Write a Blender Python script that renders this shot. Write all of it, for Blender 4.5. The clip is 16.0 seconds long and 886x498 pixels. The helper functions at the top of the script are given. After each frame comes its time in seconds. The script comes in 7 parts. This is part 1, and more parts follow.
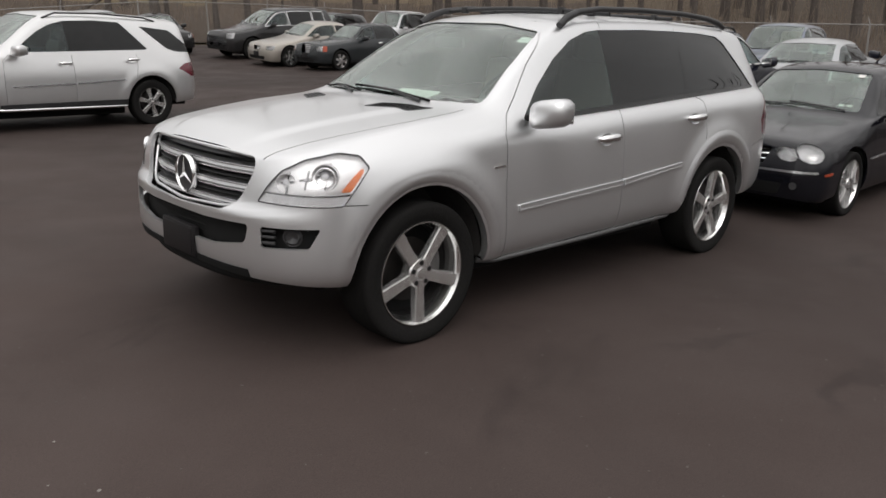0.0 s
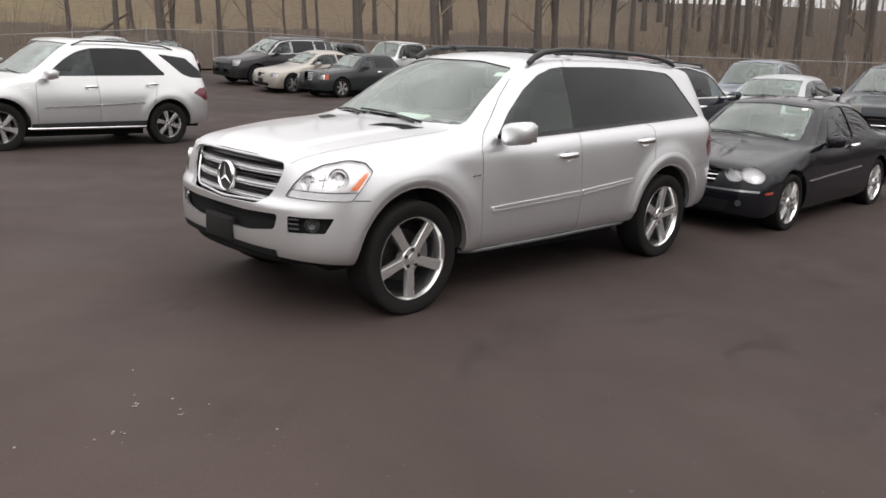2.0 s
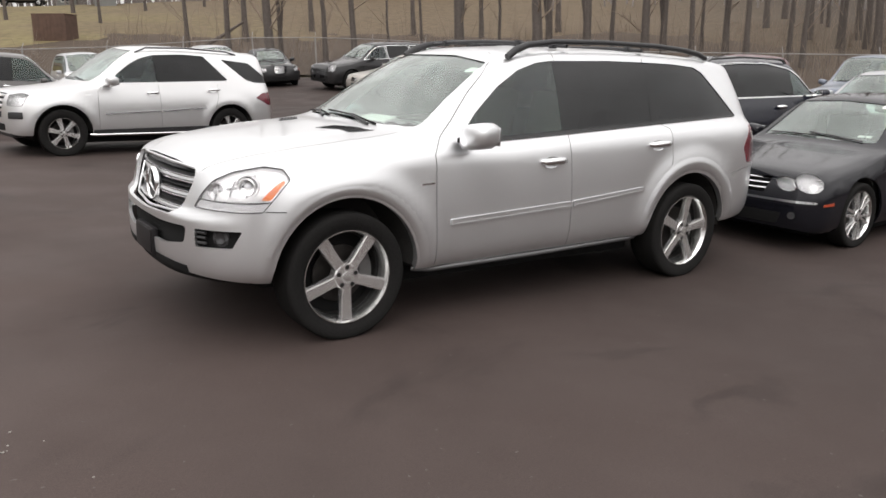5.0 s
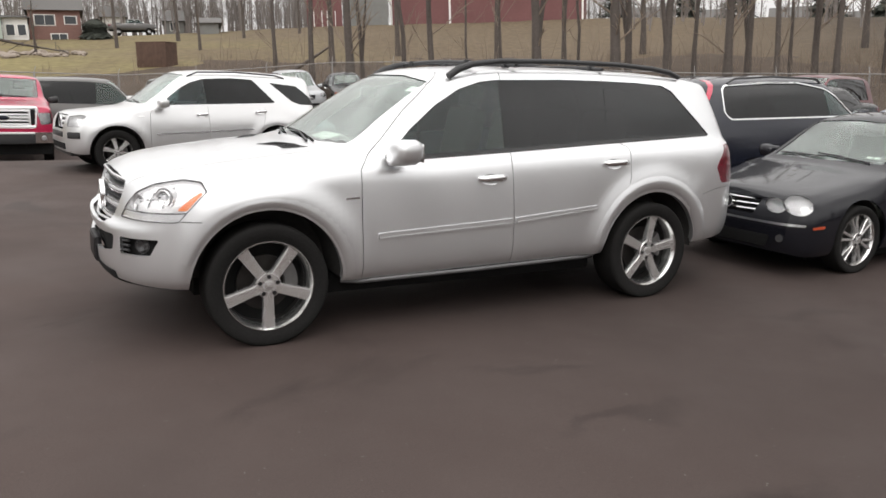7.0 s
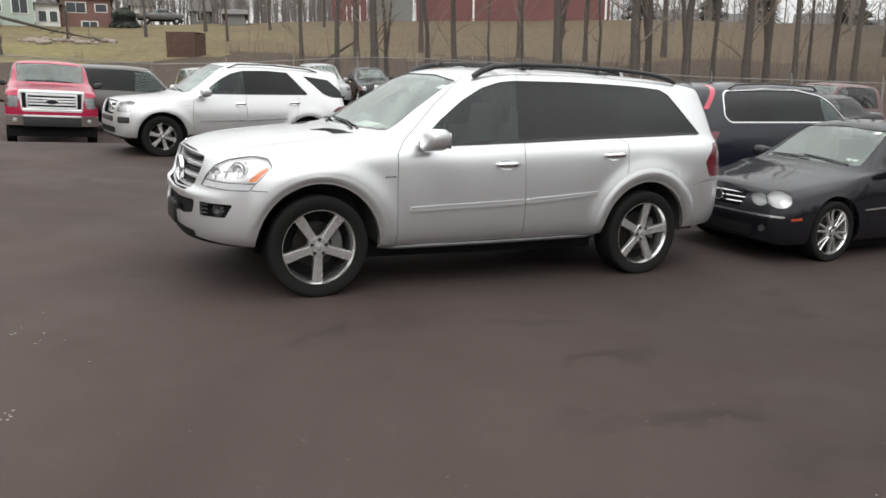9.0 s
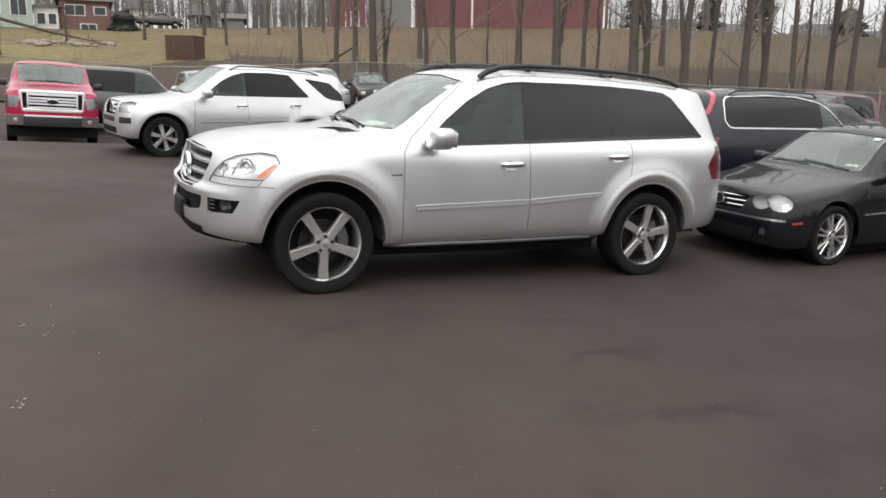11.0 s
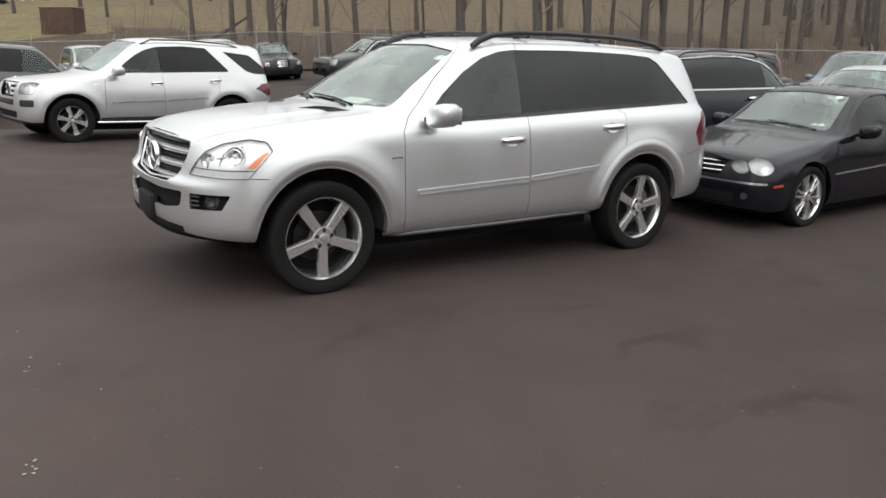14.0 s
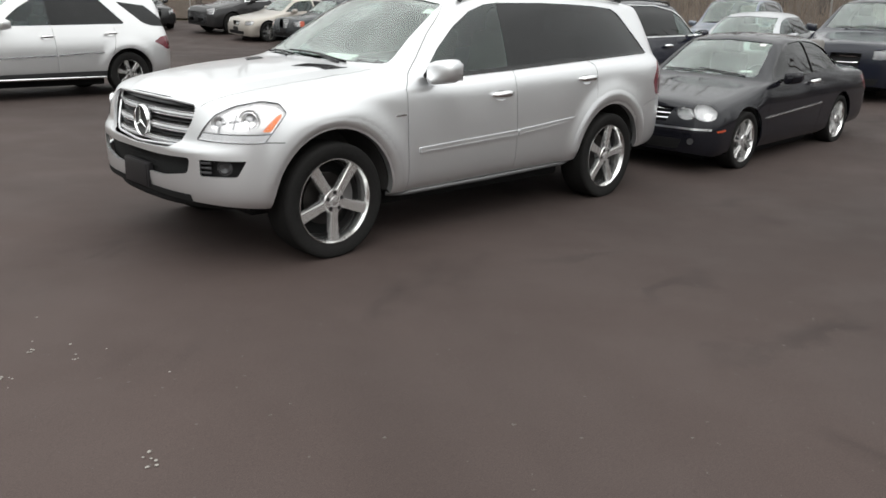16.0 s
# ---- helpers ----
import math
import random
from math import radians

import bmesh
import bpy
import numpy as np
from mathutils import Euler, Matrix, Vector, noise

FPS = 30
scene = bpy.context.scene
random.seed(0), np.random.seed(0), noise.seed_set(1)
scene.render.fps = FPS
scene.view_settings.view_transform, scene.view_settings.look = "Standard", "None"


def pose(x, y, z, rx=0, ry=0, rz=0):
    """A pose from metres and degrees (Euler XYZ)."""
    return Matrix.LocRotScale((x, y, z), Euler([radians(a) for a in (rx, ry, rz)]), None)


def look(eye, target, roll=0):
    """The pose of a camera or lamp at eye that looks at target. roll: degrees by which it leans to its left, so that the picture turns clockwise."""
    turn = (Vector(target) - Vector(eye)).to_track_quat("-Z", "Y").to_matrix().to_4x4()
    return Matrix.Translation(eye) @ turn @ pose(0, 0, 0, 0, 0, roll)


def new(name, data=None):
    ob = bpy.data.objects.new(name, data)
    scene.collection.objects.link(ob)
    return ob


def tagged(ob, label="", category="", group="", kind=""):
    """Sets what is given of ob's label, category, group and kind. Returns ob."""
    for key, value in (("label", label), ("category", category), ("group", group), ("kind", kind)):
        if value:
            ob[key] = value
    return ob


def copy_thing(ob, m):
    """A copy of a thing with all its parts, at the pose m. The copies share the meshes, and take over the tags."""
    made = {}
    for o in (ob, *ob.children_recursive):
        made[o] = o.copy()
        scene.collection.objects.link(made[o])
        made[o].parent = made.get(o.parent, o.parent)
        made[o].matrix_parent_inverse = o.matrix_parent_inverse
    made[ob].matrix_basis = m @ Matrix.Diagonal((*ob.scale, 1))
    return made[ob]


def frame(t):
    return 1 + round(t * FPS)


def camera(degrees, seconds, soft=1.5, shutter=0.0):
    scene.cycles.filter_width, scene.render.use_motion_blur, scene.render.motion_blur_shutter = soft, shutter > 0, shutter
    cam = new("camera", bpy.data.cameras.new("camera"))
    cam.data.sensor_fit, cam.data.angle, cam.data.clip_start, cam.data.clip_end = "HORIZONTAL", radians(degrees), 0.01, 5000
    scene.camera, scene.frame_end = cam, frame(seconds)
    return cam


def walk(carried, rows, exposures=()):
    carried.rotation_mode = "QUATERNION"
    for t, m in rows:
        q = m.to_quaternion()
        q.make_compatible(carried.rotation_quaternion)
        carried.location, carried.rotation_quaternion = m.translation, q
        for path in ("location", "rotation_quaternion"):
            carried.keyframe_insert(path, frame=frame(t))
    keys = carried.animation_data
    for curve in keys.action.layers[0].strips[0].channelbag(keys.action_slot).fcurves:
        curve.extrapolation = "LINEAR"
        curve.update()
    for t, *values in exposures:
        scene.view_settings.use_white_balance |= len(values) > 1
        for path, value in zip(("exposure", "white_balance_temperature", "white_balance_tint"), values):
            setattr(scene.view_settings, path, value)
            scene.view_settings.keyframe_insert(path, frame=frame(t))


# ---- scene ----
cam = camera(58.9, 16.0, 1.6)
PATH = [
    (0, (-2.685, -3.848, 1.592), (-1.341, -2.462, 1.07), 2.2),
    (0.5, (-2.858, -4.174, 1.61), (-1.52, -2.776, 1.105), 2.1),
    (1, (-3.001, -4.464, 1.636), (-1.684, -3.037, 1.156), 2.6),
    (1.5, (-3.241, -4.605, 1.605), (-1.894, -3.206, 1.129), 2.8),
    (2, (-3.382, -4.663, 1.628), (-2.02, -3.271, 1.175), 3.1),
    (2.5, (-3.431, -4.676, 1.651), (-2.073, -3.284, 1.184), 1.9),
    (3, (-3.364, -4.71, 1.63), (-1.993, -3.335, 1.151), 1.4),
    (3.5, (-3.145, -4.818, 1.608), (-1.839, -3.39, 1.101), 1.6),
    (4, (-2.829, -4.901, 1.604), (-1.578, -3.436, 1.068), 2.0),
    (4.2, (-2.704, -4.866, 1.605), (-1.487, -3.354, 1.121), 2.0),
    (6.3, (-1.335, -5.111, 1.609), (-0.372, -3.422, 1.14), 1.8),
    (6.5, (-1.283, -5.221, 1.608), (-0.373, -3.499, 1.151), 2.4),
    (7, (-1.305, -5.538, 1.619), (-0.368, -3.819, 1.212), 1.8),
    (7.5, (-1.495, -5.835, 1.645), (-0.577, -4.112, 1.209), 3.0),
    (8, (-1.571, -6.158, 1.628), (-0.711, -4.401, 1.216), 4.4),
    (8.5, (-1.684, -6.354, 1.642), (-0.783, -4.611, 1.253), 3.8),
    (8.7, (-1.755, -6.379, 1.638), (-0.854, -4.643, 1.22), 3.4),
    (10.8, (-1.878, -6.386, 1.58), (-0.974, -4.646, 1.183), 3.6),
    (11, (-1.883, -6.395, 1.574), (-0.972, -4.66, 1.174), 4.0),
    (11.5, (-1.883, -6.401, 1.571), (-0.962, -4.681, 1.132), 4.1),
    (12, (-1.901, -6.348, 1.572), (-0.952, -4.634, 1.167), 3.5),
    (12.5, (-1.906, -6.247, 1.565), (-0.999, -4.52, 1.125), 4.0),
    (13, (-1.89, -6.057, 1.572), (-0.922, -4.357, 1.156), 3.0),
    (13.5, (-2.063, -5.821, 1.549), (-0.992, -4.195, 1.096), 1.9),
    (14, (-2.296, -5.558, 1.565), (-1.175, -3.969, 1.1), 2.4),
    (14.5, (-2.417, -5.268, 1.573), (-1.266, -3.723, 1.034), 1.9),
    (15, (-2.629, -5.046, 1.567), (-1.405, -3.532, 1.107), 1.4),
    (15.5, (-2.812, -4.962, 1.57), (-1.468, -3.566, 1.077), 3.3),
    (16, (-3.017, -4.967, 1.583), (-1.665, -3.61, 1.007), 2.1),
]
# the lot lies on a slight slope: the big car's own ground plane is tilted by this
SLOPE = Matrix.Rotation(radians(3.3), 4, Vector((0.5, 0.866, 0.0)))
EXPOSURES = [(0.0, -0.32, 6520, 12), (0.5, -0.07, 6520, 12), (1.0, -0.03, 6520, 12), (1.5, 0.02, 6520, 12), (2.0, 0.14, 6520, 13), (2.5, 0.07, 6520, 13), (3.0, 0.00, 6530, 13), (3.5, -0.01, 6540, 13), (4.0, 0.10, 6540, 13), (6.5, 0.29, 6540, 12), (7.5, 0.29, 6520, 11), (8.5, 0.22, 6380, 9), (11.0, 0.20, 6420, 10), (13.0, 0.18, 6400, 9), (14.5, 0.10, 6360, 8), (15.5, 0.09, 6370, 9), (16.0, 0.27, 6360, 8)]
walk(cam, [(t, SLOPE @ look(eye, target, roll)) for t, eye, target, roll in PATH], EXPOSURES)

# ---------------------------------------------------------------- sky and sun: a bright overcast spring day
world = bpy.data.worlds.new("overcast")
scene.world = world
world.use_nodes = True
wn = world.node_tree
sky = wn.nodes.new("ShaderNodeTexSky")
sky.sky_type, sky.sun_disc, sky.sun_elevation, sky.sun_rotation = "NISHITA", False, radians(48), radians(215)
sky.air_density, sky.dust_density, sky.ozone_density = 1.0, 4.0, 1.0
hsv = wn.nodes.new("ShaderNodeHueSaturation")
hsv.inputs["Saturation"].default_value = 0.12
hsv.inputs["Value"].default_value = 1.0
wn.links.new(sky.outputs[0], hsv.inputs["Color"])
# cloud cover: three times as bright overhead as at the horizon
way = wn.nodes.new("ShaderNodeTexCoord")
axis = wn.nodes.new("ShaderNodeSeparateXYZ")
cover = wn.nodes.new("ShaderNodeMapRange")
cover.inputs["From Min"].default_value, cover.inputs["From Max"].default_value = 0.0, 1.0
cover.inputs["To Min"].default_value, cover.inputs["To Max"].default_value = 0.52, 1.70
mixed = wn.nodes.new("ShaderNodeVectorMath")
mixed.operation = "SCALE"
wn.links.new(way.outputs["Generated"], axis.inputs[0])
wn.links.new(axis.outputs["Z"], cover.inputs["Value"])
cloud = wn.nodes.new("ShaderNodeMix")
cloud.data_type = "RGBA"
cloud.inputs["Factor"].default_value = 0.85
cloud.inputs["B"].default_value = (8.0, 7.95, 7.8, 1)
wn.links.new(hsv.outputs[0], cloud.inputs["A"])
wn.links.new(cloud.outputs["Result"], mixed.inputs[0])
# the cover is uneven: soft paler and greyer banks
banks = wn.nodes.new("ShaderNodeTexNoise")
banks.inputs["Scale"].default_value, banks.inputs["Detail"].default_value, banks.inputs["Distortion"].default_value = 2.6, 5, 0.5
uneven = wn.nodes.new("ShaderNodeMapRange")
uneven.inputs["From Min"].default_value, uneven.inputs["From Max"].default_value = 0.32, 0.68
uneven.inputs["To Min"].default_value, uneven.inputs["To Max"].default_value = 0.72, 1.28
both = wn.nodes.new("ShaderNodeMath")
both.operation = "MULTIPLY"
wn.links.new(way.outputs["Generated"], banks.inputs["Vector"])
wn.links.new(banks.outputs["Fac"], uneven.inputs["Value"])
wn.links.new(cover.outputs[0], both.inputs[0])
wn.links.new(uneven.outputs[0], both.inputs[1])
wn.links.new(both.outputs[0], mixed.inputs["Scale"])
wn.links.new(mixed.outputs[0], wn.nodes["Background"].inputs["Color"])
wn.nodes["Background"].inputs["Strength"].default_value = 0.15
sun = new("sun", bpy.data.lights.new("sun", "SUN"))
sun.data.energy, sun.data.angle, sun.data.color = 0.7, radians(40), (1.0, 0.97, 0.93)
sun.matrix_basis = look((0, 0, 20), (0 + 20 * math.sin(radians(215)) * -1, 0 - 20 * math.cos(radians(215)), 0))


# ---------------------------------------------------------------- materials
M = {}


def mat(key, colour, rough=0.5, metal=0.0, coat=0.0, grain=0.0, scale=40.0, bump=0.0, stain=0.0, stain_scale=1.5, spec=0.5, flakes=0.0):
    m = bpy.data.materials.new(key)
    m.use_nodes = True
    t = m.node_tree
    b = t.nodes["Principled BSDF"]
    b.inputs["Base Color"].default_value = (*colour, 1)
    b.inputs["Roughness"].default_value = rough
    b.inputs["Metallic"].default_value = metal
    b.inputs["Coat Weight"].default_value = coat
    b.inputs["Coat Roughness"].default_value = 0.04
    b.inputs["Specular IOR Level"].default_value = spec
    co = t.nodes.new("ShaderNodeTexCoord")
    if grain or stain or bump:
        fine = t.nodes.new("ShaderNodeTexNoise")
        fine.inputs["Scale"].default_value, fine.inputs["Detail"].default_value = scale, 6
        t.links.new(co.outputs["Object"], fine.inputs["Vector"])
        wide = t.nodes.new("ShaderNodeTexNoise")
        wide.inputs["Scale"].default_value, wide.inputs["Detail"].default_value = stain_scale, 4
        t.links.new(co.outputs["Object"], wide.inputs["Vector"])
        mul = t.nodes.new("ShaderNodeMath")
        mul.operation = "MULTIPLY_ADD"
        mul.inputs[1].default_value, mul.inputs[2].default_value = 2 * grain, 1 - grain
        t.links.new(fine.outputs["Fac"], mul.inputs[0])
        mul2 = t.nodes.new("ShaderNodeMath")
        mul2.operation = "MULTIPLY_ADD"
        mul2.inputs[1].default_value, mul2.inputs[2].default_value = 2 * stain, 1 - stain
        t.links.new(wide.outputs["Fac"], mul2.inputs[0])
        both = t.nodes.new("ShaderNodeMath")
        both.operation = "MULTIPLY"
        t.links.new(mul.outputs[0], both.inputs[0])
        t.links.new(mul2.outputs[0], both.inputs[1])
        tint = t.nodes.new("ShaderNodeVectorMath")
        tint.operation = "SCALE"
        tint.inputs[0].default_value = colour
        t.links.new(both.outputs[0], tint.inputs["Scale"])
        t.links.new(tint.outputs[0], b.inputs["Base Color"])
        if bump:
            bp = t.nodes.new("ShaderNodeBump")
            bp.inputs["Strength"].default_value, bp.inputs["Distance"].default_value = bump, 0.01
            t.links.new(fine.outputs["Fac"], bp.inputs["Height"])
            t.links.new(bp.outputs[0], b.inputs["Normal"])
    if flakes:
        fl = t.nodes.new("ShaderNodeTexNoise")
        fl.inputs["Scale"].default_value = 900
        t.links.new(co.outputs["Object"], fl.inputs["Vector"])
        bp = t.nodes.new("ShaderNodeBump")
        bp.inputs["Strength"].default_value, bp.inputs["Distance"].default_value = flakes, 0.002
        t.links.new(fl.outputs["Fac"], bp.inputs["Height"])
        t.links.new(bp.outputs[0], b.inputs["Normal"])
        dirt = t.nodes.new("ShaderNodeTexNoise")
        dirt.inputs["Scale"].default_value, dirt.inputs["Detail"].default_value = 2.2, 7
        t.links.new(co.outputs["Object"], dirt.inputs["Vector"])
        ramp = t.nodes.new("ShaderNodeMapRange")
        ramp.inputs["From Min"].default_value, ramp.inputs["From Max"].default_value = 0.35, 0.75
        ramp.inputs["To Min"].default_value, ramp.inputs["To Max"].default_value = rough * 0.9, rough * 1.2
        t.links.new(dirt.outputs["Fac"], ramp.inputs["Value"])
        t.links.new(ramp.outputs[0], b.inputs["Roughness"])
    M[key] = m
    return m


def glass(key, colour, rough=0.0, ior=1.45):
    m = mat(key, colour, rough)
    b = m.node_tree.nodes["Principled BSDF"]
    b.inputs["Transmission Weight"].default_value = 1.0
    b.inputs["IOR"].default_value = ior
    return m


mat("silver", (0.70, 0.706, 0.713), 0.36, 0.85, coat=0.55, flakes=0.06)
mat("silver_warm", (0.66, 0.66, 0.66), 0.32, 0.75, coat=0.55, flakes=0.06)
# black, navy and green paint lifted to stand in for haze over cars
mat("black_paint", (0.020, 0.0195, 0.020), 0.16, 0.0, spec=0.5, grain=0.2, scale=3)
mat("coupe_paint", (0.0080, 0.0081, 0.0110), 0.08, 0.0, spec=0.42)
mat("navy_paint", (0.012, 0.0135, 0.021), 0.11, 0.0, spec=0.5, grain=0.15, scale=3)
mat("red_paint", (0.37, 0.008, 0.050), 0.32, 0.15, coat=0.7, flakes=0.04)
mat("beige_paint", (0.38, 0.35, 0.31), 0.35, 0.55, coat=0.6, flakes=0.05)
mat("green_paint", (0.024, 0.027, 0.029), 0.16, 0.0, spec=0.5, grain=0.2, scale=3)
mat("grey_paint", (0.10, 0.096, 0.092), 0.36, 0.5, coat=0.6, flakes=0.05)
mat("white_paint", (0.62, 0.63, 0.64), 0.35, 0.3, coat=0.6, flakes=0.03)
mat("pale_silver", (0.40, 0.41, 0.42), 0.34, 0.5, coat=0.6, flakes=0.04)
mat("blue_paint", (0.16, 0.18, 0.22), 0.35, 0.5, coat=0.6, flakes=0.04)
mat("maroon_paint", (0.10, 0.018, 0.022), 0.35, 0.3, coat=0.6, flakes=0.04)
mat("tyre", (0.0155, 0.0151, 0.0147), 0.9, spec=0.05, grain=0.25, scale=60, bump=0.3, stain=0.2)
mat("alloy", (0.74, 0.74, 0.735), 0.24, 0.85, grain=0.06, scale=30)
mat("grille_silver", (0.50, 0.50, 0.505), 0.32, 0.85, grain=0.06, scale=50)
mat("sill_grey", (0.15, 0.15, 0.152), 0.45, 0.5, grain=0.1, scale=40)
mat("lamp_mid", (0.50, 0.50, 0.505), 0.3, 0.75, grain=0.25, scale=16)
mat("lamp_smoke", (0.06, 0.06, 0.062), 0.12, 0.3)
mat("disc", (0.035, 0.032, 0.03), 0.5, 0.8, grain=0.2, scale=40)
mat("black", (0.012, 0.012, 0.012), 0.85, spec=0.15, grain=0.2, scale=30)
mat("black_plastic", (0.022, 0.022, 0.023), 0.5, grain=0.15, scale=120, bump=0.15)
mat("chrome", (0.82, 0.82, 0.82), 0.08, 1.0)
mat("chrome_dull", (0.62, 0.62, 0.63), 0.25, 0.85)
# wheel barrel darkened in its colour to stand for shade behind the spokes
mat("barrel", (0.035, 0.034, 0.033), 0.5, 0.5, grain=0.2)
mat("polished_lip", (0.78, 0.78, 0.77), 0.16, 0.95, grain=0.05, scale=30)
mat("caliper", (0.15, 0.147, 0.145), 0.5, 0.6, grain=0.2, scale=60)
mat("amber_dark", (0.35, 0.055, 0.02), 0.3)
# liner lifted above black plastic, in place of veiling light over the arches
mat("arch_liner", (0.048, 0.046, 0.044), 0.9, spec=0.2, grain=0.3, scale=25)
mat("trim_dark", (0.07, 0.07, 0.068), 0.6, grain=0.2, scale=80)
mat("seat_grey", (0.16, 0.15, 0.14), 0.7, grain=0.15, scale=50)
mat("seat_light", (0.30, 0.27, 0.22), 0.65, grain=0.15, scale=50)
mat("amber", (0.80, 0.20, 0.045), 0.25)
mat("red_lens", (0.11, 0.006, 0.016), 0.12, coat=1.0)
mat("red_tall", (0.45, 0.008, 0.045), 0.15, coat=1.0)
mat("lens_solid", (0.75, 0.76, 0.78), 0.08, 0.3)
mat("mirror", (0.8, 0.8, 0.8), 0.02, 1.0)
mat("gloss_black", (0.008, 0.008, 0.008), 0.05, spec=0.50)
mat("reflector", (0.84, 0.84, 0.85), 0.25, 0.6, grain=0.12, scale=14)
mat("bright_trim", (0.80, 0.80, 0.80), 0.30, 0.5, grain=0.05)
mat("lamp_haze", (0.34, 0.34, 0.345), 0.25, 0.8, grain=0.25, scale=16)
mat("lamp_grey", (0.22, 0.22, 0.225), 0.25, 0.8)
mat("pale_grit", (0.27, 0.255, 0.23), 0.9)
mat("paper", (0.75, 0.75, 0.72), 0.8)
mat("plate_dark", (0.012, 0.011, 0.012), 0.5, spec=0.3)
glass("glass_side", (0.36, 0.45, 0.45))
glass("glass_dark", (0.022, 0.024, 0.026), 0.0, 1.40)
glass("glass_front", (0.19, 0.26, 0.25), 0.0, 1.50)
glass("glass_rear", (0.022, 0.027, 0.030), 0.0, 1.44)
glass("glass_screen", (0.72, 0.87, 0.79), 0.0, 1.76)
glass("lens", (0.98, 0.98, 0.98), 0.0, 1.6)


def asphalt():
    m = mat("asphalt", (0.05, 0.05, 0.05), 0.8, spec=0.22)
    t, b = m.node_tree, m.node_tree.nodes["Principled BSDF"]
    N = t.nodes.new
    co = N("ShaderNodeTexCoord")

    def tex(scale, detail=6, warp=0.0, rough=0.6):
        n = N("ShaderNodeTexNoise")
        n.inputs["Scale"].default_value, n.inputs["Detail"].default_value, n.inputs["Roughness"].default_value, n.inputs["Distortion"].default_value = scale, detail, rough, warp
        t.links.new(co.outputs["Object"], n.inputs["Vector"])
        return n.outputs["Fac"]

    def ramp(v, a, c0, c, c1):
        r = N("ShaderNodeMapRange")
        r.interpolation_type = "SMOOTHSTEP"
        r.inputs["From Min"].default_value, r.inputs["From Max"].default_value, r.inputs["To Min"].default_value, r.inputs["To Max"].default_value = a, c, c0, c1
        t.links.new(v, r.inputs["Value"])
        return r.outputs[0]

    def times(a, c):
        n = N("ShaderNodeMath")
        n.operation = "MULTIPLY"
        t.links.new(a, n.inputs[0])
        t.links.new(c, n.inputs[1])
        return n.outputs[0]

    broad = ramp(tex(0.22, 4, 0.6), 0.35, 0.88, 0.65, 1.16)
    stain = ramp(tex(0.55, 4, 1.2), 0.58, 1.0, 0.72, 0.70)
    grit = ramp(tex(220, 3), 0.2, 0.75, 0.8, 1.25)
    pale = ramp(tex(26, 2), 0.735, 0.0, 0.76, 1.0)
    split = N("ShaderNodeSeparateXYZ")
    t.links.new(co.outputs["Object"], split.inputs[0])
    # a broad tone ramp: paler at low x, darker at high x
    along_x = ramp(split.outputs["X"], -3.5, 1.10, 2.5, 0.72)
    k = times(times(times(broad, stain), grit), along_x)
    # long dark streaks: middle, turn, half-length and half-width
    shake = N("ShaderNodeTexNoise")
    shake.inputs["Scale"].default_value, shake.inputs["Detail"].default_value = 2.2, 5
    t.links.new(co.outputs["Object"], shake.inputs["Vector"])
    bent = N("ShaderNodeVectorMath")
    bent.operation = "MULTIPLY_ADD"
    bent.inputs[1].default_value = (0.9, 0.9, 0)
    t.links.new(shake.outputs["Color"], bent.inputs[0])
    t.links.new(co.outputs["Object"], bent.inputs[2])
    for x, y, turn, a, c, deep in ((1.30, -1.92, -8, 0.42, 0.09, 0.80), (1.22, -2.66, -8, 0.48, 0.09, 0.74), (1.32, -3.58, -8, 0.48, 0.12, 0.70), (1.40, -4.18, 5, 0.40, 0.16, 0.84), (3.85, -1.78, -14, 0.6, 0.12, 0.82), (1.85, -4.3, 25, 0.5, 0.22, 0.88), (0.68, -3.46, -12, 0.3, 0.08, 0.86)):
        place = N("ShaderNodeMapping")
        place.vector_type = "TEXTURE"
        place.inputs["Location"].default_value, place.inputs["Rotation"].default_value, place.inputs["Scale"].default_value = (x + 0.45, y + 0.45, 0), (0, 0, radians(turn)), (a, c, 50.0)
        t.links.new(bent.outputs[0], place.inputs["Vector"])
        far_off = N("ShaderNodeVectorMath")
        far_off.operation = "LENGTH"
        t.links.new(place.outputs[0], far_off.inputs[0])
        k = times(k, ramp(far_off.outputs["Value"], 0.25, deep, 1.15, 1.0))
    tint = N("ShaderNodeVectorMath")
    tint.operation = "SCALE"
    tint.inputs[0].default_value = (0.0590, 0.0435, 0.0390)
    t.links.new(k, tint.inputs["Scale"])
    mix = N("ShaderNodeMix")
    mix.data_type = "RGBA"
    mix.inputs["B"].default_value = (0.10, 0.095, 0.085, 1)
    t.links.new(pale, mix.inputs["Factor"])
    t.links.new(tint.outputs[0], mix.inputs["A"])
    t.links.new(mix.outputs["Result"], b.inputs["Base Color"])
    bp = N("ShaderNodeBump")
    bp.inputs["Strength"].default_value, bp.inputs["Distance"].default_value = 0.35, 0.004
    t.links.new(tex(160, 3), bp.inputs["Height"])
    t.links.new(bp.outputs[0], b.inputs["Normal"])
    t.links.new(ramp(tex(0.8, 3), 0.3, 0.72, 0.7, 0.9), b.inputs["Roughness"])
    return m


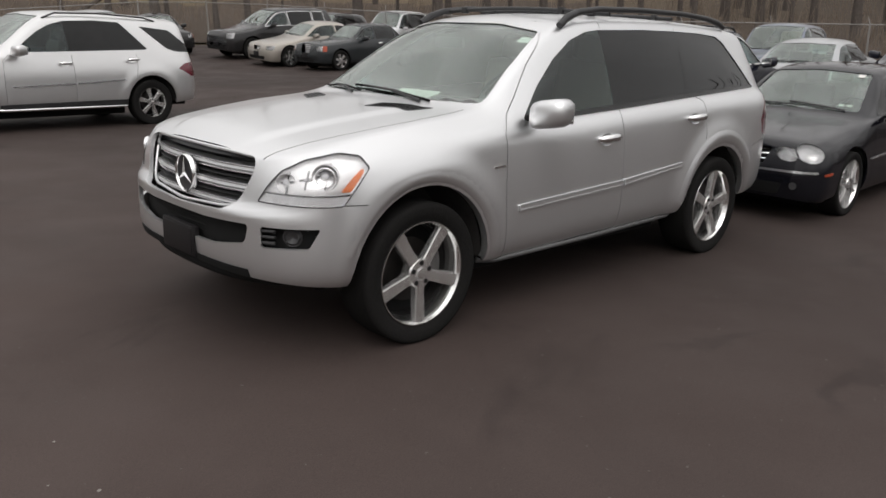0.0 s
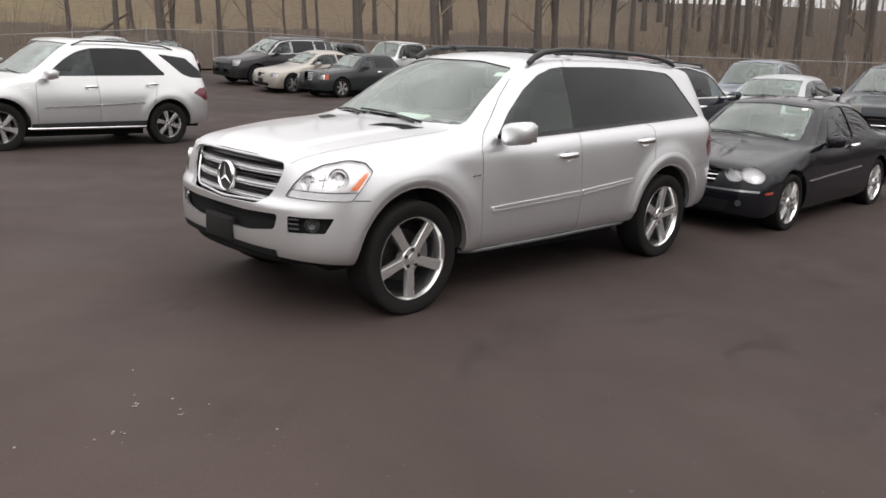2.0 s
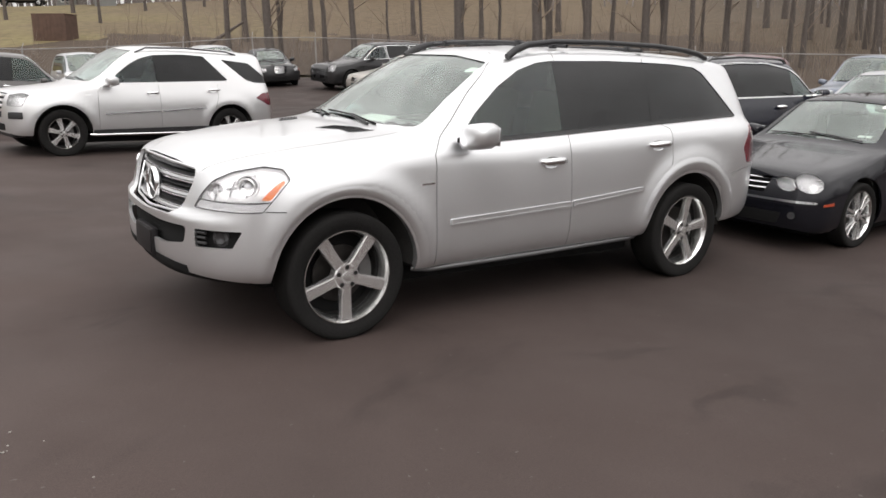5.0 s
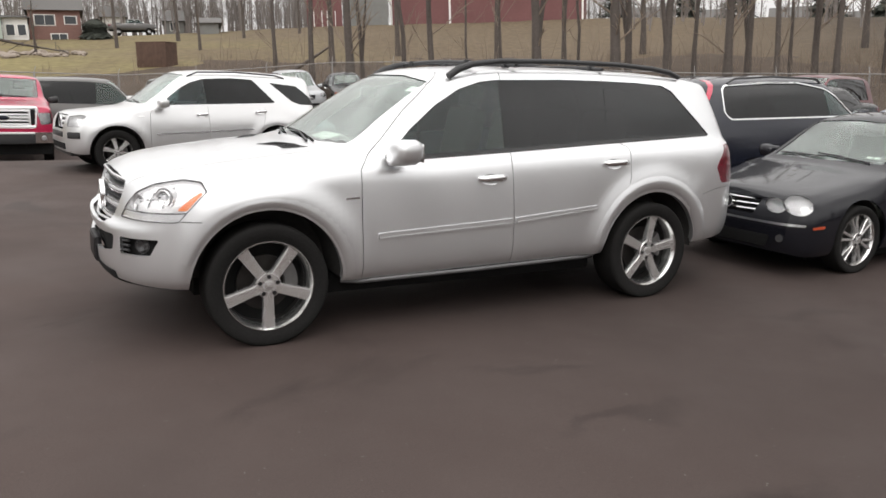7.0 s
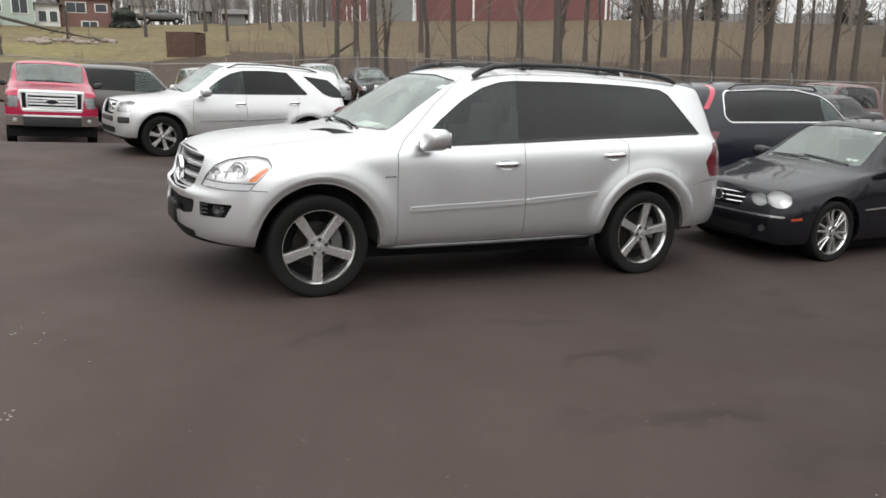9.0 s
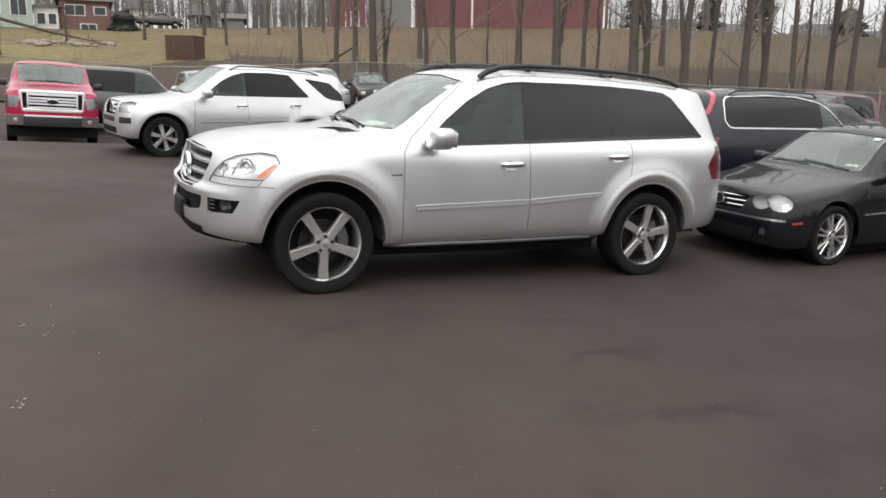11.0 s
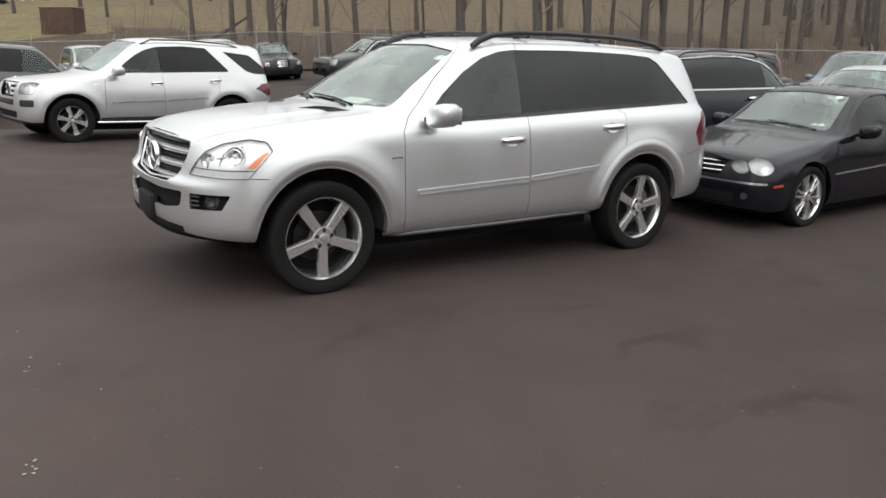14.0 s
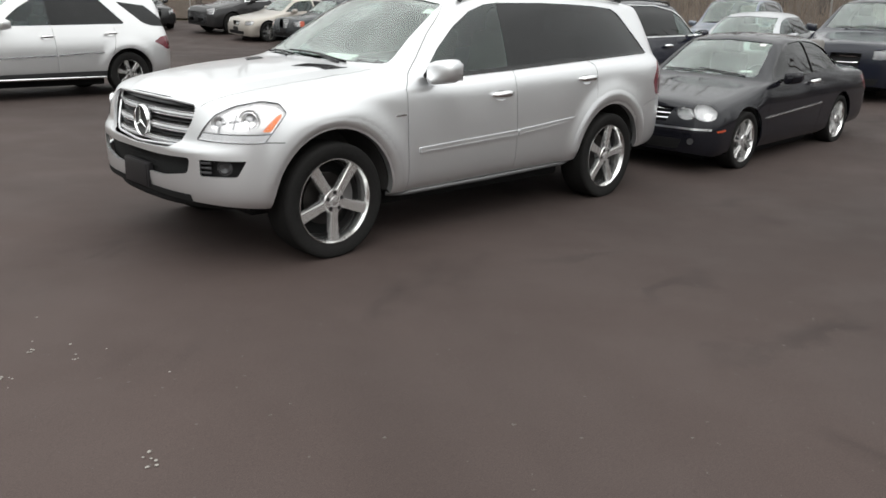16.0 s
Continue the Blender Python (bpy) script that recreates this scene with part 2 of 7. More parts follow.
def meadow():
    m = mat("meadow", (0.2, 0.17, 0.08), 0.95, spec=0.1)
    t, b = m.node_tree, m.node_tree.nodes["Principled BSDF"]
    co = t.nodes.new("ShaderNodeTexCoord")
    a = t.nodes.new("ShaderNodeTexNoise")
    a.inputs["Scale"].default_value, a.inputs["Detail"].default_value = 0.10, 9
    t.links.new(co.outputs["Object"], a.inputs["Vector"])
    c = t.nodes.new("ShaderNodeTexNoise")
    c.inputs["Scale"].default_value, c.inputs["Detail"].default_value = 1.6, 8
    t.links.new(co.outputs["Object"], c.inputs["Vector"])
    ramp = t.nodes.new("ShaderNodeValToRGB")
    e = ramp.color_ramp.elements
    e[0].position, e[0].color = 0.38, (0.142, 0.112, 0.068, 1)
    e[1].position, e[1].color = 0.60, (0.186, 0.158, 0.077, 1)
    t.links.new(a.outputs["Fac"], ramp.inputs["Fac"])
    mixer = t.nodes.new("ShaderNodeMix")
    mixer.data_type, mixer.blend_type = "RGBA", "MULTIPLY"
    mixer.inputs["Factor"].default_value = 0.8
    gr = t.nodes.new("ShaderNodeMapRange")
    gr.inputs["From Min"].default_value, gr.inputs["From Max"].default_value, gr.inputs["To Min"].default_value, gr.inputs["To Max"].default_value = 0.32, 0.68, 0.72, 1.22
    t.links.new(c.outputs["Fac"], gr.inputs["Value"])
    east = t.nodes.new("ShaderNodeSeparateXYZ")
    t.links.new(co.outputs["Object"], east.inputs[0])
    drift = t.nodes.new("ShaderNodeMapRange")
    drift.inputs["From Min"].default_value, drift.inputs["From Max"].default_value = -2.0, 30.0
    t.links.new(east.outputs["X"], drift.inputs["Value"])
    tan = t.nodes.new("ShaderNodeMix")
    tan.data_type = "RGBA"
    tan.inputs["B"].default_value = (0.118, 0.091, 0.062, 1)
    t.links.new(drift.outputs[0], tan.inputs["Factor"])
    t.links.new(ramp.outputs[0], tan.inputs["A"])
    wood = t.nodes.new("ShaderNodeMapRange")
    wood.inputs["From Min"].default_value, wood.inputs["From Max"].default_value, wood.inputs["To Max"].default_value = 2.0, 36.0, 0.92
    corner = t.nodes.new("ShaderNodeMath")
    corner.operation = "SUBTRACT"
    t.links.new(east.outputs["X"], corner.inputs[0])
    t.links.new(east.outputs["Y"], corner.inputs[1])
    t.links.new(corner.outputs[0], wood.inputs["Value"])
    brown = t.nodes.new("ShaderNodeMix")
    brown.data_type = "RGBA"
    brown.inputs["B"].default_value = (0.058, 0.046, 0.037, 1)
    t.links.new(wood.outputs[0], brown.inputs["Factor"])
    t.links.new(tan.outputs["Result"], brown.inputs["A"])
    t.links.new(brown.outputs["Result"], mixer.inputs["A"])
    t.links.new(gr.outputs[0], mixer.inputs["B"])
    t.links.new(mixer.outputs["Result"], b.inputs["Base Color"])
    return m


asphalt()
meadow()
mat("bark", (0.080, 0.066, 0.057), 0.9, grain=0.4, scale=9, bump=0.6, stain=0.3)
mat("leaf_litter", (0.070, 0.054, 0.042), 0.95, grain=0.45, scale=2.5, stain=0.3, stain_scale=0.25, spec=0.1)
mat("twig", (0.185, 0.145, 0.112), 0.9, grain=0.3, scale=4)
mat("galvanised", (0.26, 0.25, 0.24), 0.6, 0.3, grain=0.15)
mat("barn_red", (0.150, 0.064, 0.062), 0.8, grain=0.15, scale=3, stain=0.25, stain_scale=0.3)
mat("barn_grey", (0.18, 0.18, 0.17), 0.8, grain=0.1, stain=0.2)
mat("trim_white", (0.72, 0.71, 0.68), 0.6)
mat("brick", (0.175, 0.095, 0.080), 0.85, grain=0.3, scale=6, stain=0.2)
mat("siding_green", (0.36, 0.42, 0.37), 0.7, grain=0.05, stain=0.1)
mat("siding_white", (0.62, 0.61, 0.58), 0.7, grain=0.05, stain=0.1)
mat("roof_grey", (0.10, 0.095, 0.09), 0.85, grain=0.2, scale=5)
# shed boards: brown made darker, with the shade they stand in
mat("rust_brown", (0.085, 0.05, 0.036), 0.9, grain=0.3, scale=3, stain=0.3)
mat("rock", (0.24, 0.20, 0.165), 0.95, grain=0.3, scale=3, bump=0.5)
mat("conifer", (0.040, 0.045, 0.034), 0.9, grain=0.3, scale=3)
# far twigs are greyed: distance haze put into the colour
mat("far_twig", (0.175, 0.155, 0.143), 0.95, grain=0.2, scale=2)
mat("window_dark", (0.04, 0.045, 0.05), 0.1)



from mathutils.bvhtree import BVHTree
from mathutils.interpolate import poly_3d_calc

# ---------------------------------------------------------------- small mesh kit
def link(name, me, mat=None, parent=None, label="", at=None):
    ob = new(name, me)
    if mat is not None:
        me.materials.clear()
        me.materials.append(mat)
    if parent is not None:
        ob.parent = parent
    if at is not None:
        ob.matrix_basis = at
    if label:
        ob["label"] = label
    return ob


def part(name, bm, mat, parent=None, label="", smooth=35, at=None):
    """Links a bmesh as one mesh object under a thing or a part."""
    me = bpy.data.meshes.new(name)
    bmesh.ops.recalc_face_normals(bm, faces=bm.faces)
    bm.to_mesh(me)
    bm.free()
    shade(me, smooth)
    return link(name, me, mat, parent, label, at)


def shade(me, angle=35):
    me.polygons.foreach_set("use_smooth", [True] * len(me.polygons))
    me.set_sharp_from_angle(angle=radians(angle))


def box(bm, x0, y0, z0, x1, y1, z1, bevel=0.0, m=None):
    made = bmesh.ops.create_cube(bm, size=1)["verts"]
    for v in made:
        v.co = Vector(((x0 + x1) / 2 + v.co.x * (x1 - x0), (y0 + y1) / 2 + v.co.y * (y1 - y0), (z0 + z1) / 2 + v.co.z * (z1 - z0)))
    if m is not None:
        bmesh.ops.transform(bm, matrix=m, verts=made)
    if bevel:
        edges = list({e for v in made for e in v.link_edges})
        bmesh.ops.bevel(bm, geom=edges, offset=bevel, segments=2, profile=0.6, affect="EDGES", clamp_overlap=True)
    return bm


def boxed(*a, **k):
    return box(bmesh.new(), *a, **k)


def lathe(bm, outline, steps, m=None):
    """Turns an outline of (radius, height) round the y axis; height runs along -y."""
    rings = []
    for k in range(steps):
        a = 2 * math.pi * k / steps
        rings.append([bm.verts.new((r * math.cos(a), -h, r * math.sin(a))) for r, h in outline])
    for k in range(steps):
        a, b = rings[k], rings[(k + 1) % steps]
        for i in range(len(outline) - 1):
            bm.faces.new((a[i], a[i + 1], b[i + 1], b[i]))
    if m is not None:
        bmesh.ops.transform(bm, matrix=m, verts=[v for r in rings for v in r])
    return bm


def prism(bm, poly, d0, d1, frame_of):
    """A closed prism: the polygon (s, z) swept from depth d0 to d1; frame_of(s, z, d) gives the place."""
    a = [bm.verts.new(frame_of(s, z, d0)) for s, z in poly]
    b = [bm.verts.new(frame_of(s, z, d1)) for s, z in poly]
    n = len(poly)
    fs = [bm.faces.new(a), bm.faces.new(b[::-1])]
    fs += [bm.faces.new((a[i], b[i], b[(i + 1) % n], a[(i + 1) % n])) for i in range(n)]
    bmesh.ops.triangulate(bm, faces=fs[:2])
    return bm


def ribbon(line, width):
    """A polygon of the given width along an open line of (s, z)."""
    pts = [Vector(p) for p in line]
    left, right = [], []
    for i, p in enumerate(pts):
        d = (pts[min(i + 1, len(pts) - 1)] - pts[max(i - 1, 0)]).normalized()
        n = Vector((-d.y, d.x)) * width / 2
        left.append(tuple(p + n))
        right.append(tuple(p - n))
    return left + right[::-1]


def rounded(poly, r, steps=4):
    """The polygon with its corners rounded by about r."""
    out, n = [], len(poly)
    for i in range(n):
        p, a, b = Vector(poly[i]), Vector(poly[i - 1]), Vector(poly[(i + 1) % n])
        ra = min(r, (a - p).length * 0.45)
        rb = min(r, (b - p).length * 0.45)
        s, e = p + (a - p).normalized() * ra, p + (b - p).normalized() * rb
        for k in range(steps + 1):
            t = k / steps
            out.append(tuple(s * (1 - t) ** 2 + p * 2 * t * (1 - t) + e * t * t))
    return out


def side(sign):
    return lambda s, z, d: (s, sign * d, z)


def ahead(s, z, d):
    return (d, s, z)


def slant(sign, az, x0, y0):
    """Frame for lamps at a corner: s runs along the corner, d along the way that looks out of it."""
    c, n = math.cos(radians(az)), math.sin(radians(az))
    return lambda s, z, d: (x0 + s * c - d * n, sign * (y0 + s * n + d * c), z)


def tube(bm, pts, radius, sides=8, flat=1.0):
    """A swept tube through the points; radius may be a list. flat squeezes it in height."""
    pts = [Vector(p) for p in pts]
    rad = radius if isinstance(radius, (list, tuple)) else [radius] * len(pts)
    rings, up = [], Vector((0, 0, 1))
    for i, p in enumerate(pts):
        d = (pts[min(i + 1, len(pts) - 1)] - pts[max(i - 1, 0)]).normalized()
        ref = up if abs(d.z) < 0.95 else Vector((1, 0, 0))
        a = d.cross(ref).normalized()
        b = a.cross(d).normalized()
        rings.append([bm.verts.new(p + (a * math.cos(2 * math.pi * k / sides) + b * flat * math.sin(2 * math.pi * k / sides)) * rad[i]) for k in range(sides)])
    for i in range(len(rings) - 1):
        for k in range(sides):
            bm.faces.new((rings[i][k], rings[i][(k + 1) % sides], rings[i + 1][(k + 1) % sides], rings[i + 1][k]))
    bm.faces.new(rings[0][::-1])
    bm.faces.new(rings[-1])
    return bm


def smoothstep(a, b, x):
    t = min(1.0, max(0.0, (x - a) / (b - a)))
    return t * t * (3 - 2 * t)


def boolean(ob, bm, operation):
    """Cuts ob's mesh with the closed bmesh and keeps the result as plain mesh."""
    me = bpy.data.meshes.new("cut")
    bmesh.ops.recalc_face_normals(bm, faces=bm.faces)
    bm.to_mesh(me)
    bm.free()
    cutter = new("cut", me)
    mod = ob.modifiers.new("cut", "BOOLEAN")
    mod.operation, mod.solver, mod.object = operation, "MANIFOLD", cutter
    got = bpy.data.meshes.new_from_object(ob.evaluated_get(bpy.context.evaluated_depsgraph_get()))
    ob.modifiers.clear()
    ob.data = got
    bpy.data.objects.remove(cutter)
    bpy.data.meshes.remove(me)
    return ob


def keyed(rows):
    """A smooth curve without overshoot through rows of (x, values ...)."""
    k = np.array(rows, float)
    x, v = k[:, 0], k[:, 1:]
    h, d = np.diff(x)[:, None], np.diff(v, axis=0) / np.diff(x)[:, None]
    m = np.zeros_like(v)
    m[0], m[-1] = d[0], d[-1]
    if len(x) > 2:
        a, b = d[:-1], d[1:]
        w1, w2 = 2 * h[1:] + h[:-1], h[1:] + 2 * h[:-1]
        ok = a * b > 0
        m[1:-1] = np.where(ok, (w1 + w2) / np.where(ok, w1 / np.where(ok, a, 1) + w2 / np.where(ok, b, 1), 1), 0)

    def at(q):
        q = np.clip(np.atleast_1d(np.asarray(q, float)), x[0], x[-1])
        i = np.clip(np.searchsorted(x, q) - 1, 0, len(x) - 2)
        t = ((q - x[i]) / h[i, 0])[:, None]
        return v[i] * (1 + 2 * t) * (1 - t) ** 2 + h[i] * m[i] * t * (1 - t) ** 2 + v[i + 1] * t * t * (3 - 2 * t) + h[i] * m[i + 1] * t * t * (t - 1)

    return at

# ---------------------------------------------------------------- the ground
FENCE = [(-60.0, 33.5), (19.5, 32.3), (31.0, 4.0), (44.0, -28.0)]


def lot(x, y):
    """Height of the paved lot."""
    u = min(max(x - 3.0, 0.0), 11.0)
    rise = 0.012 * u + 0.0022 * u * u + 0.022 * max(0.0, x - 14.0)
    edge = 11.75
    drop = 0.22 * smoothstep(edge, edge + 1.0, y) * (1 - smoothstep(3.0, 8.0, x))
    drop += 0.14 * smoothstep(11.9, 12.9, y) * (1 - smoothstep(20.0, 21.2, y)) * (1 - smoothstep(-0.2, 0.6, x))
    return rise - drop - 0.0045 * min(max(y - 1.0, 0.0), 9.0) + 0.04 * max(0.0, min(y, 34.0) - 21.0) * smoothstep(5.0, 15.0, x)


def beyond(x, y):
    """How far a place lies outside the fence."""
    d = -1e9
    for (ax, ay), (bx, by) in zip(FENCE, FENCE[1:]):
        l = math.hypot(bx - ax, by - ay)
        d = max(d, ((x - ax) * -(by - ay) + (y - ay) * (bx - ax)) / l)
    return d


CREST = keyed([(-180, 0.0), (0, 0.075), (30, 0.088), (45, 0.088), (52, 0.085), (60, 0.076), (70, 0.066), (84, 0.045), (90, 0.039), (120, 0.02), (180, 0.0)])


def terrain(x, y):
    """Height of the lot, and outside the fence of the hill that rises to a crest."""
    d = beyond(x, y)
    bx, by = min(max(x, -30), 34), min(max(y, -40), 31)
    if d <= 0:
        return lot(bx, by)
    r = math.hypot(x + 2.0, y + 5.6)
    f = d / (d + max(0.0, 110.0 - r))
    top = 1.6 + 110 * float(CREST(math.degrees(math.atan2(y + 5.6, x + 2.0)))[0, 0]) + 0.012 * max(0.0, min(r, 500) - 110)
    k = min(1.0, d / 8.0) * (1 - 0.7 * smoothstep(80, 112, r))
    return lot(bx, by) * (1 - f) + top * f + k * (0.25 * noise.noise((x * 0.08, y * 0.08, 0)) + 0.5 * noise.noise((x * 0.03, y * 0.03, 3)))


def sheet(name, xs, ys, height, mat_key, keep=lambda x, y: True):
    me = bpy.data.meshes.new(name)
    v = []
    for x in xs:
        for y in ys:
            p = SLOPE @ Vector((x, y, height(x, y)))
            v.append((p.x, p.y, p.z * (1 - 0.85 * smoothstep(150, 500, math.hypot(x, y)))))
    n = len(ys)
    f = [(i * n + j, (i + 1) * n + j, (i + 1) * n + j + 1, i * n + j + 1) for i in range(len(xs) - 1) for j in range(n - 1) if keep((xs[i] + xs[i + 1]) / 2, (ys[j] + ys[j + 1]) / 2)]
    me.from_pydata(v, [], f)
    shade(me, 60)
    return link(name, me, M[mat_key])


def site(x, y, dz=0.0, surface=terrain):
    """The place on the ground at x, y of the plan."""
    return SLOPE @ Vector((x, y, surface(x, y) + dz))


def spread(core0, core1, step, far, grow=1.25):
    out = list(np.arange(core0, core1 + 1e-6, step))
    d, lo, hi = step, core0, core1
    while hi < far:
        d *= grow
        lo, hi = lo - d, hi + d
        out = [lo] + out + [hi]
    return [float(q) for q in out]


ground = sheet("ground", spread(-40, 110, 2.5, 2600), spread(-40, 150, 2.5, 2600), lambda x, y: terrain(x, y) - 0.03 - 0.5 * (1 - smoothstep(-3.0, 0.5, beyond(x, y))), "meadow")
tagged(ground, "rough brown-green meadow rising behind the fence", "ground", kind="structure")
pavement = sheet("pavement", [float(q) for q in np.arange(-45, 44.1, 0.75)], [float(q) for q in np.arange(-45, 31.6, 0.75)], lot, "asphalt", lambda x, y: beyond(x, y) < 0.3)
litter = sheet("woodland_floor", [float(q) for q in np.arange(-6, 80, 1.6)], [float(q) for q in np.arange(-25, 62, 1.6)], lambda x, y: terrain(x, y) + 0.06 + 0.06 * noise.noise((x * 0.5, y * 0.5, 9)) - 0.25 * smoothstep(17, 24, beyond(x, y) + 5 * noise.noise((x * 0.1, y * 0.1, 5)) + 4 * noise.noise((x * 0.45, y * 0.45, 8))), "leaf_litter",
               lambda x, y: 0.4 < beyond(x, y) < 26)
tagged(litter, "brown leaf litter under the trees behind the fence", "ground", kind="structure")
tagged(pavement, "dark brown-grey asphalt of the car lot with stains", "pavement", kind="structure")

# ---------------------------------------------------------------- cars
class Shell:
    """The skin of a car: sections along its length, closed round the nose and the tail.
    rows: x, bottom, shoulder height and half-width, upper edge height and half-width, height on the centre line, widest half-width.
    front, rear: x where the corner starts, x of the end, roundness, and a list of (z, offset) that leans the end."""

    def __init__(self, rows, front, rear, dense=1.0, bulge=0.012, flare=(), crease=None, ledge=0.0):
        self.ledge = ledge
        self.at, self.front, self.rear, self.bulge, self.flare, self.crease = keyed(rows), front, rear, bulge, flare, crease
        self.nx, self.nc, self.dense = int(60 * dense), int(18 * dense), dense
        self.kept, self.solids = None, {}
        self.lean = [keyed(front[3]), keyed(rear[3])]

    def section(self, u):
        z0, z3, w3, z4, w4, z5, wm = self.at([u])[0]
        h = z3 - z0
        if self.ledge:
            low = np.array([(wm - 0.05, z0), (wm - 0.012, z0 + 0.1 * h), (wm, z0 + 0.38 * h), (wm - 0.006, z0 + 0.74 * h), (w3 + self.ledge * (wm - w3), z0 + 0.915 * h), (w3, z3)])
        else:
            low = np.array([(wm - 0.05, z0), (wm - 0.012, z0 + 0.1 * h), (wm, z0 + 0.38 * h), (wm - 0.008, z0 + 0.72 * h), (w3 + 0.25 * (wm - w3), z0 + 0.93 * h), (w3, z3)])
        n = [max(2, int(k * self.dense)) for k in (3, 4, 5, 4, 3)]
        pts = []
        for i in range(5):
            a, b, c, d = low[max(i - 1, 0)], low[i], low[i + 1], low[min(i + 2, 5)]
            for k in range(n[i]):
                t = k / n[i]
                pts.append(0.5 * (2 * b + (c - a) * t + (2 * a - 5 * b + 4 * c - d) * t * t + (3 * b - a - 3 * c + d) * t ** 3))
        m = max(4, int(9 * self.dense))
        for k in range(m):
            t = k / m
            up = np.array((w3 + (w4 - w3) * t, z3 + (z4 - z3) * t))
            up[0] += self.bulge * 4 * t * (1 - t) * min(1, (z4 - z3) / 0.3)
            pts.append(up)
        m = max(5, int((18 if self.crease else 10) * self.dense))
        for k in range(m + 1):
            y = w4 * (1 - k / m)
            pts.append(np.array((y, z4 + (z5 - z4) * (1 - (y / w4) ** 2.2))))
        pts = np.array(pts)
        for _ in range(2):
            pts[1:-1] = 0.25 * pts[:-2] + 0.5 * pts[1:-1] + 0.25 * pts[2:]
        for cx, cz, reach, out in self.flare:
            r = np.hypot(u - cx, pts[:, 1] - cz)
            k = np.clip(np.where(r < reach, 1 - (reach - r) / 0.10, 1 - (r - reach) / 0.17), 0, 1) * (1 - smoothstep(0.42, 0.66, abs(u - cx)) if (u < cx) == (cx < 1) else 1.0)
            pts[:, 0] += out * k * k * (3 - 2 * k) * (pts[:, 1] < z3 + 0.02) * np.clip((z3 - pts[:, 1]) / 0.12, 0, 1)
        if self.crease:
            xa, xb, ya, yb, high = self.crease
            f = min(1.0, max(0.0, (u - xa) / (xb - xa)))
            rise = high * smoothstep(xa - 0.12, xa + 0.12, u) * (1 - smoothstep(xb - 0.15, xb, u))
            yc = ya + (yb - ya) * f
            pts[:, 1] += rise * np.clip((yc - pts[:, 0]) / 0.05 + 0.5, 0, 1) * (pts[:, 1] > z4 - 0.02)
        return pts

    def y_at(self, x, z):
        """Half-width of the side at that length and height."""
        k = 1.0
        for x_s, u_e, p, _ in (self.front, self.rear):
            q = (x - x_s) / (u_e - x_s)
            if q > 0:
                k = math.cos(math.asin(min(1.0, q) ** (1 / p))) ** p
        s = self.section(x)
        n = int(np.argmax(s[:, 1] > z)) or 1
        t = (z - s[n - 1, 1]) / max(1e-6, s[n, 1] - s[n - 1, 1])
        return k * float(s[n - 1, 0] + (s[n, 0] - s[n - 1, 0]) * min(1, max(0, t)))

    def z_at(self, x, y):
        """Height of the hood, roof or screen at that length and half-width."""
        z0, z3, w3, z4, w4, z5, wm = self.at([x])[0]
        return float(z4 + (z5 - z4) * (1 - min(1.0, abs(y) / w4) ** 2.2))

    def skin(self):
        """The places on the outer skin: stations by section points, from the left sill over the top to the right one."""
        if self.kept is not None:
            return self.kept
        out = []
        for end, sign in ((self.front, -1), (self.rear, 1)):
            x_s, u_e, p, _ = end
            if sign > 0:
                for x in np.linspace(self.front[0], x_s, self.nx)[1:-1]:
                    s = self.section(x)
                    out.append((np.full(len(s), x), s[:, 0], s[:, 1]))
            caps = []
            for k in range(self.nc + 1):
                th = math.pi / 2 * k / self.nc
                u = x_s + (u_e - x_s) * math.sin(th) ** p
                s = self.section(u)
                x = u + self.lean[sign > 0](s[:, 1])[:, 0] * math.sin(th) ** 2
                caps.append((x, s[:, 0] * max(math.cos(th), 0.0) ** p, s[:, 1]))
            out += caps[::-1] if sign < 0 else caps
        left = np.array([np.stack((x, -y, z), 1) for x, y, z in out])
        right = left[:, -2::-1].copy()
        right[:, :, 1] *= -1
        self.kept = np.concatenate((left, right), axis=1)
        return self.kept

    def solid(self, inset, thick):
        """A closed shell between two depths under the skin."""
        if (inset, thick) in self.solids:
            return self.solids[inset, thick].copy()
        g = self.skin()
        du, dv = np.gradient(g, axis=0), np.gradient(g, axis=1)
        nrm = np.cross(du, dv)
        nrm /= np.maximum(np.linalg.norm(nrm, axis=2, keepdims=True), 1e-9)
        mid = g.mean(axis=(0, 1))
        nrm[0], nrm[-1] = nrm[1], nrm[-2]
        nrm[0, :, 1] = nrm[-1, :, 1] = 0
        if np.sum(nrm * (g - mid)) < 0:
            nrm = -nrm
        self.normals = nrm
        a, b = g - nrm * inset, g - nrm * (inset + thick)
        ns, npt = g.shape[:2]
        idx = np.arange(ns * npt).reshape(ns, npt)
        q = np.stack((idx[:-1, :-1], idx[1:, :-1], idx[1:, 1:], idx[:-1, 1:]), -1).reshape(-1, 4)
        n = ns * npt
        rim = [np.stack((e[:-1], e[1:], e[1:] + n, e[:-1] + n), -1) for e in (idx[:, 0], idx[::-1, -1])]
        me = bpy.data.meshes.new("shell")
        me.from_pydata(np.concatenate((a, b)).reshape(-1, 3).tolist(), [], np.concatenate((q, q[:, ::-1] + n, *rim)).tolist())
        bm = bmesh.new()
        bm.from_mesh(me)
        bm.verts.ensure_lookup_table()
        half = npt // 2
        weld = {}
        for layer in (0, n):
            for row in (0, ns - 1):
                for k in range(half):
                    weld[bm.verts[layer + row * npt + npt - 1 - k]] = bm.verts[layer + row * npt + k]
        bmesh.ops.weld_verts(bm, targetmap=weld)
        bmesh.ops.dissolve_degenerate(bm, dist=1e-6, edges=bm.edges)
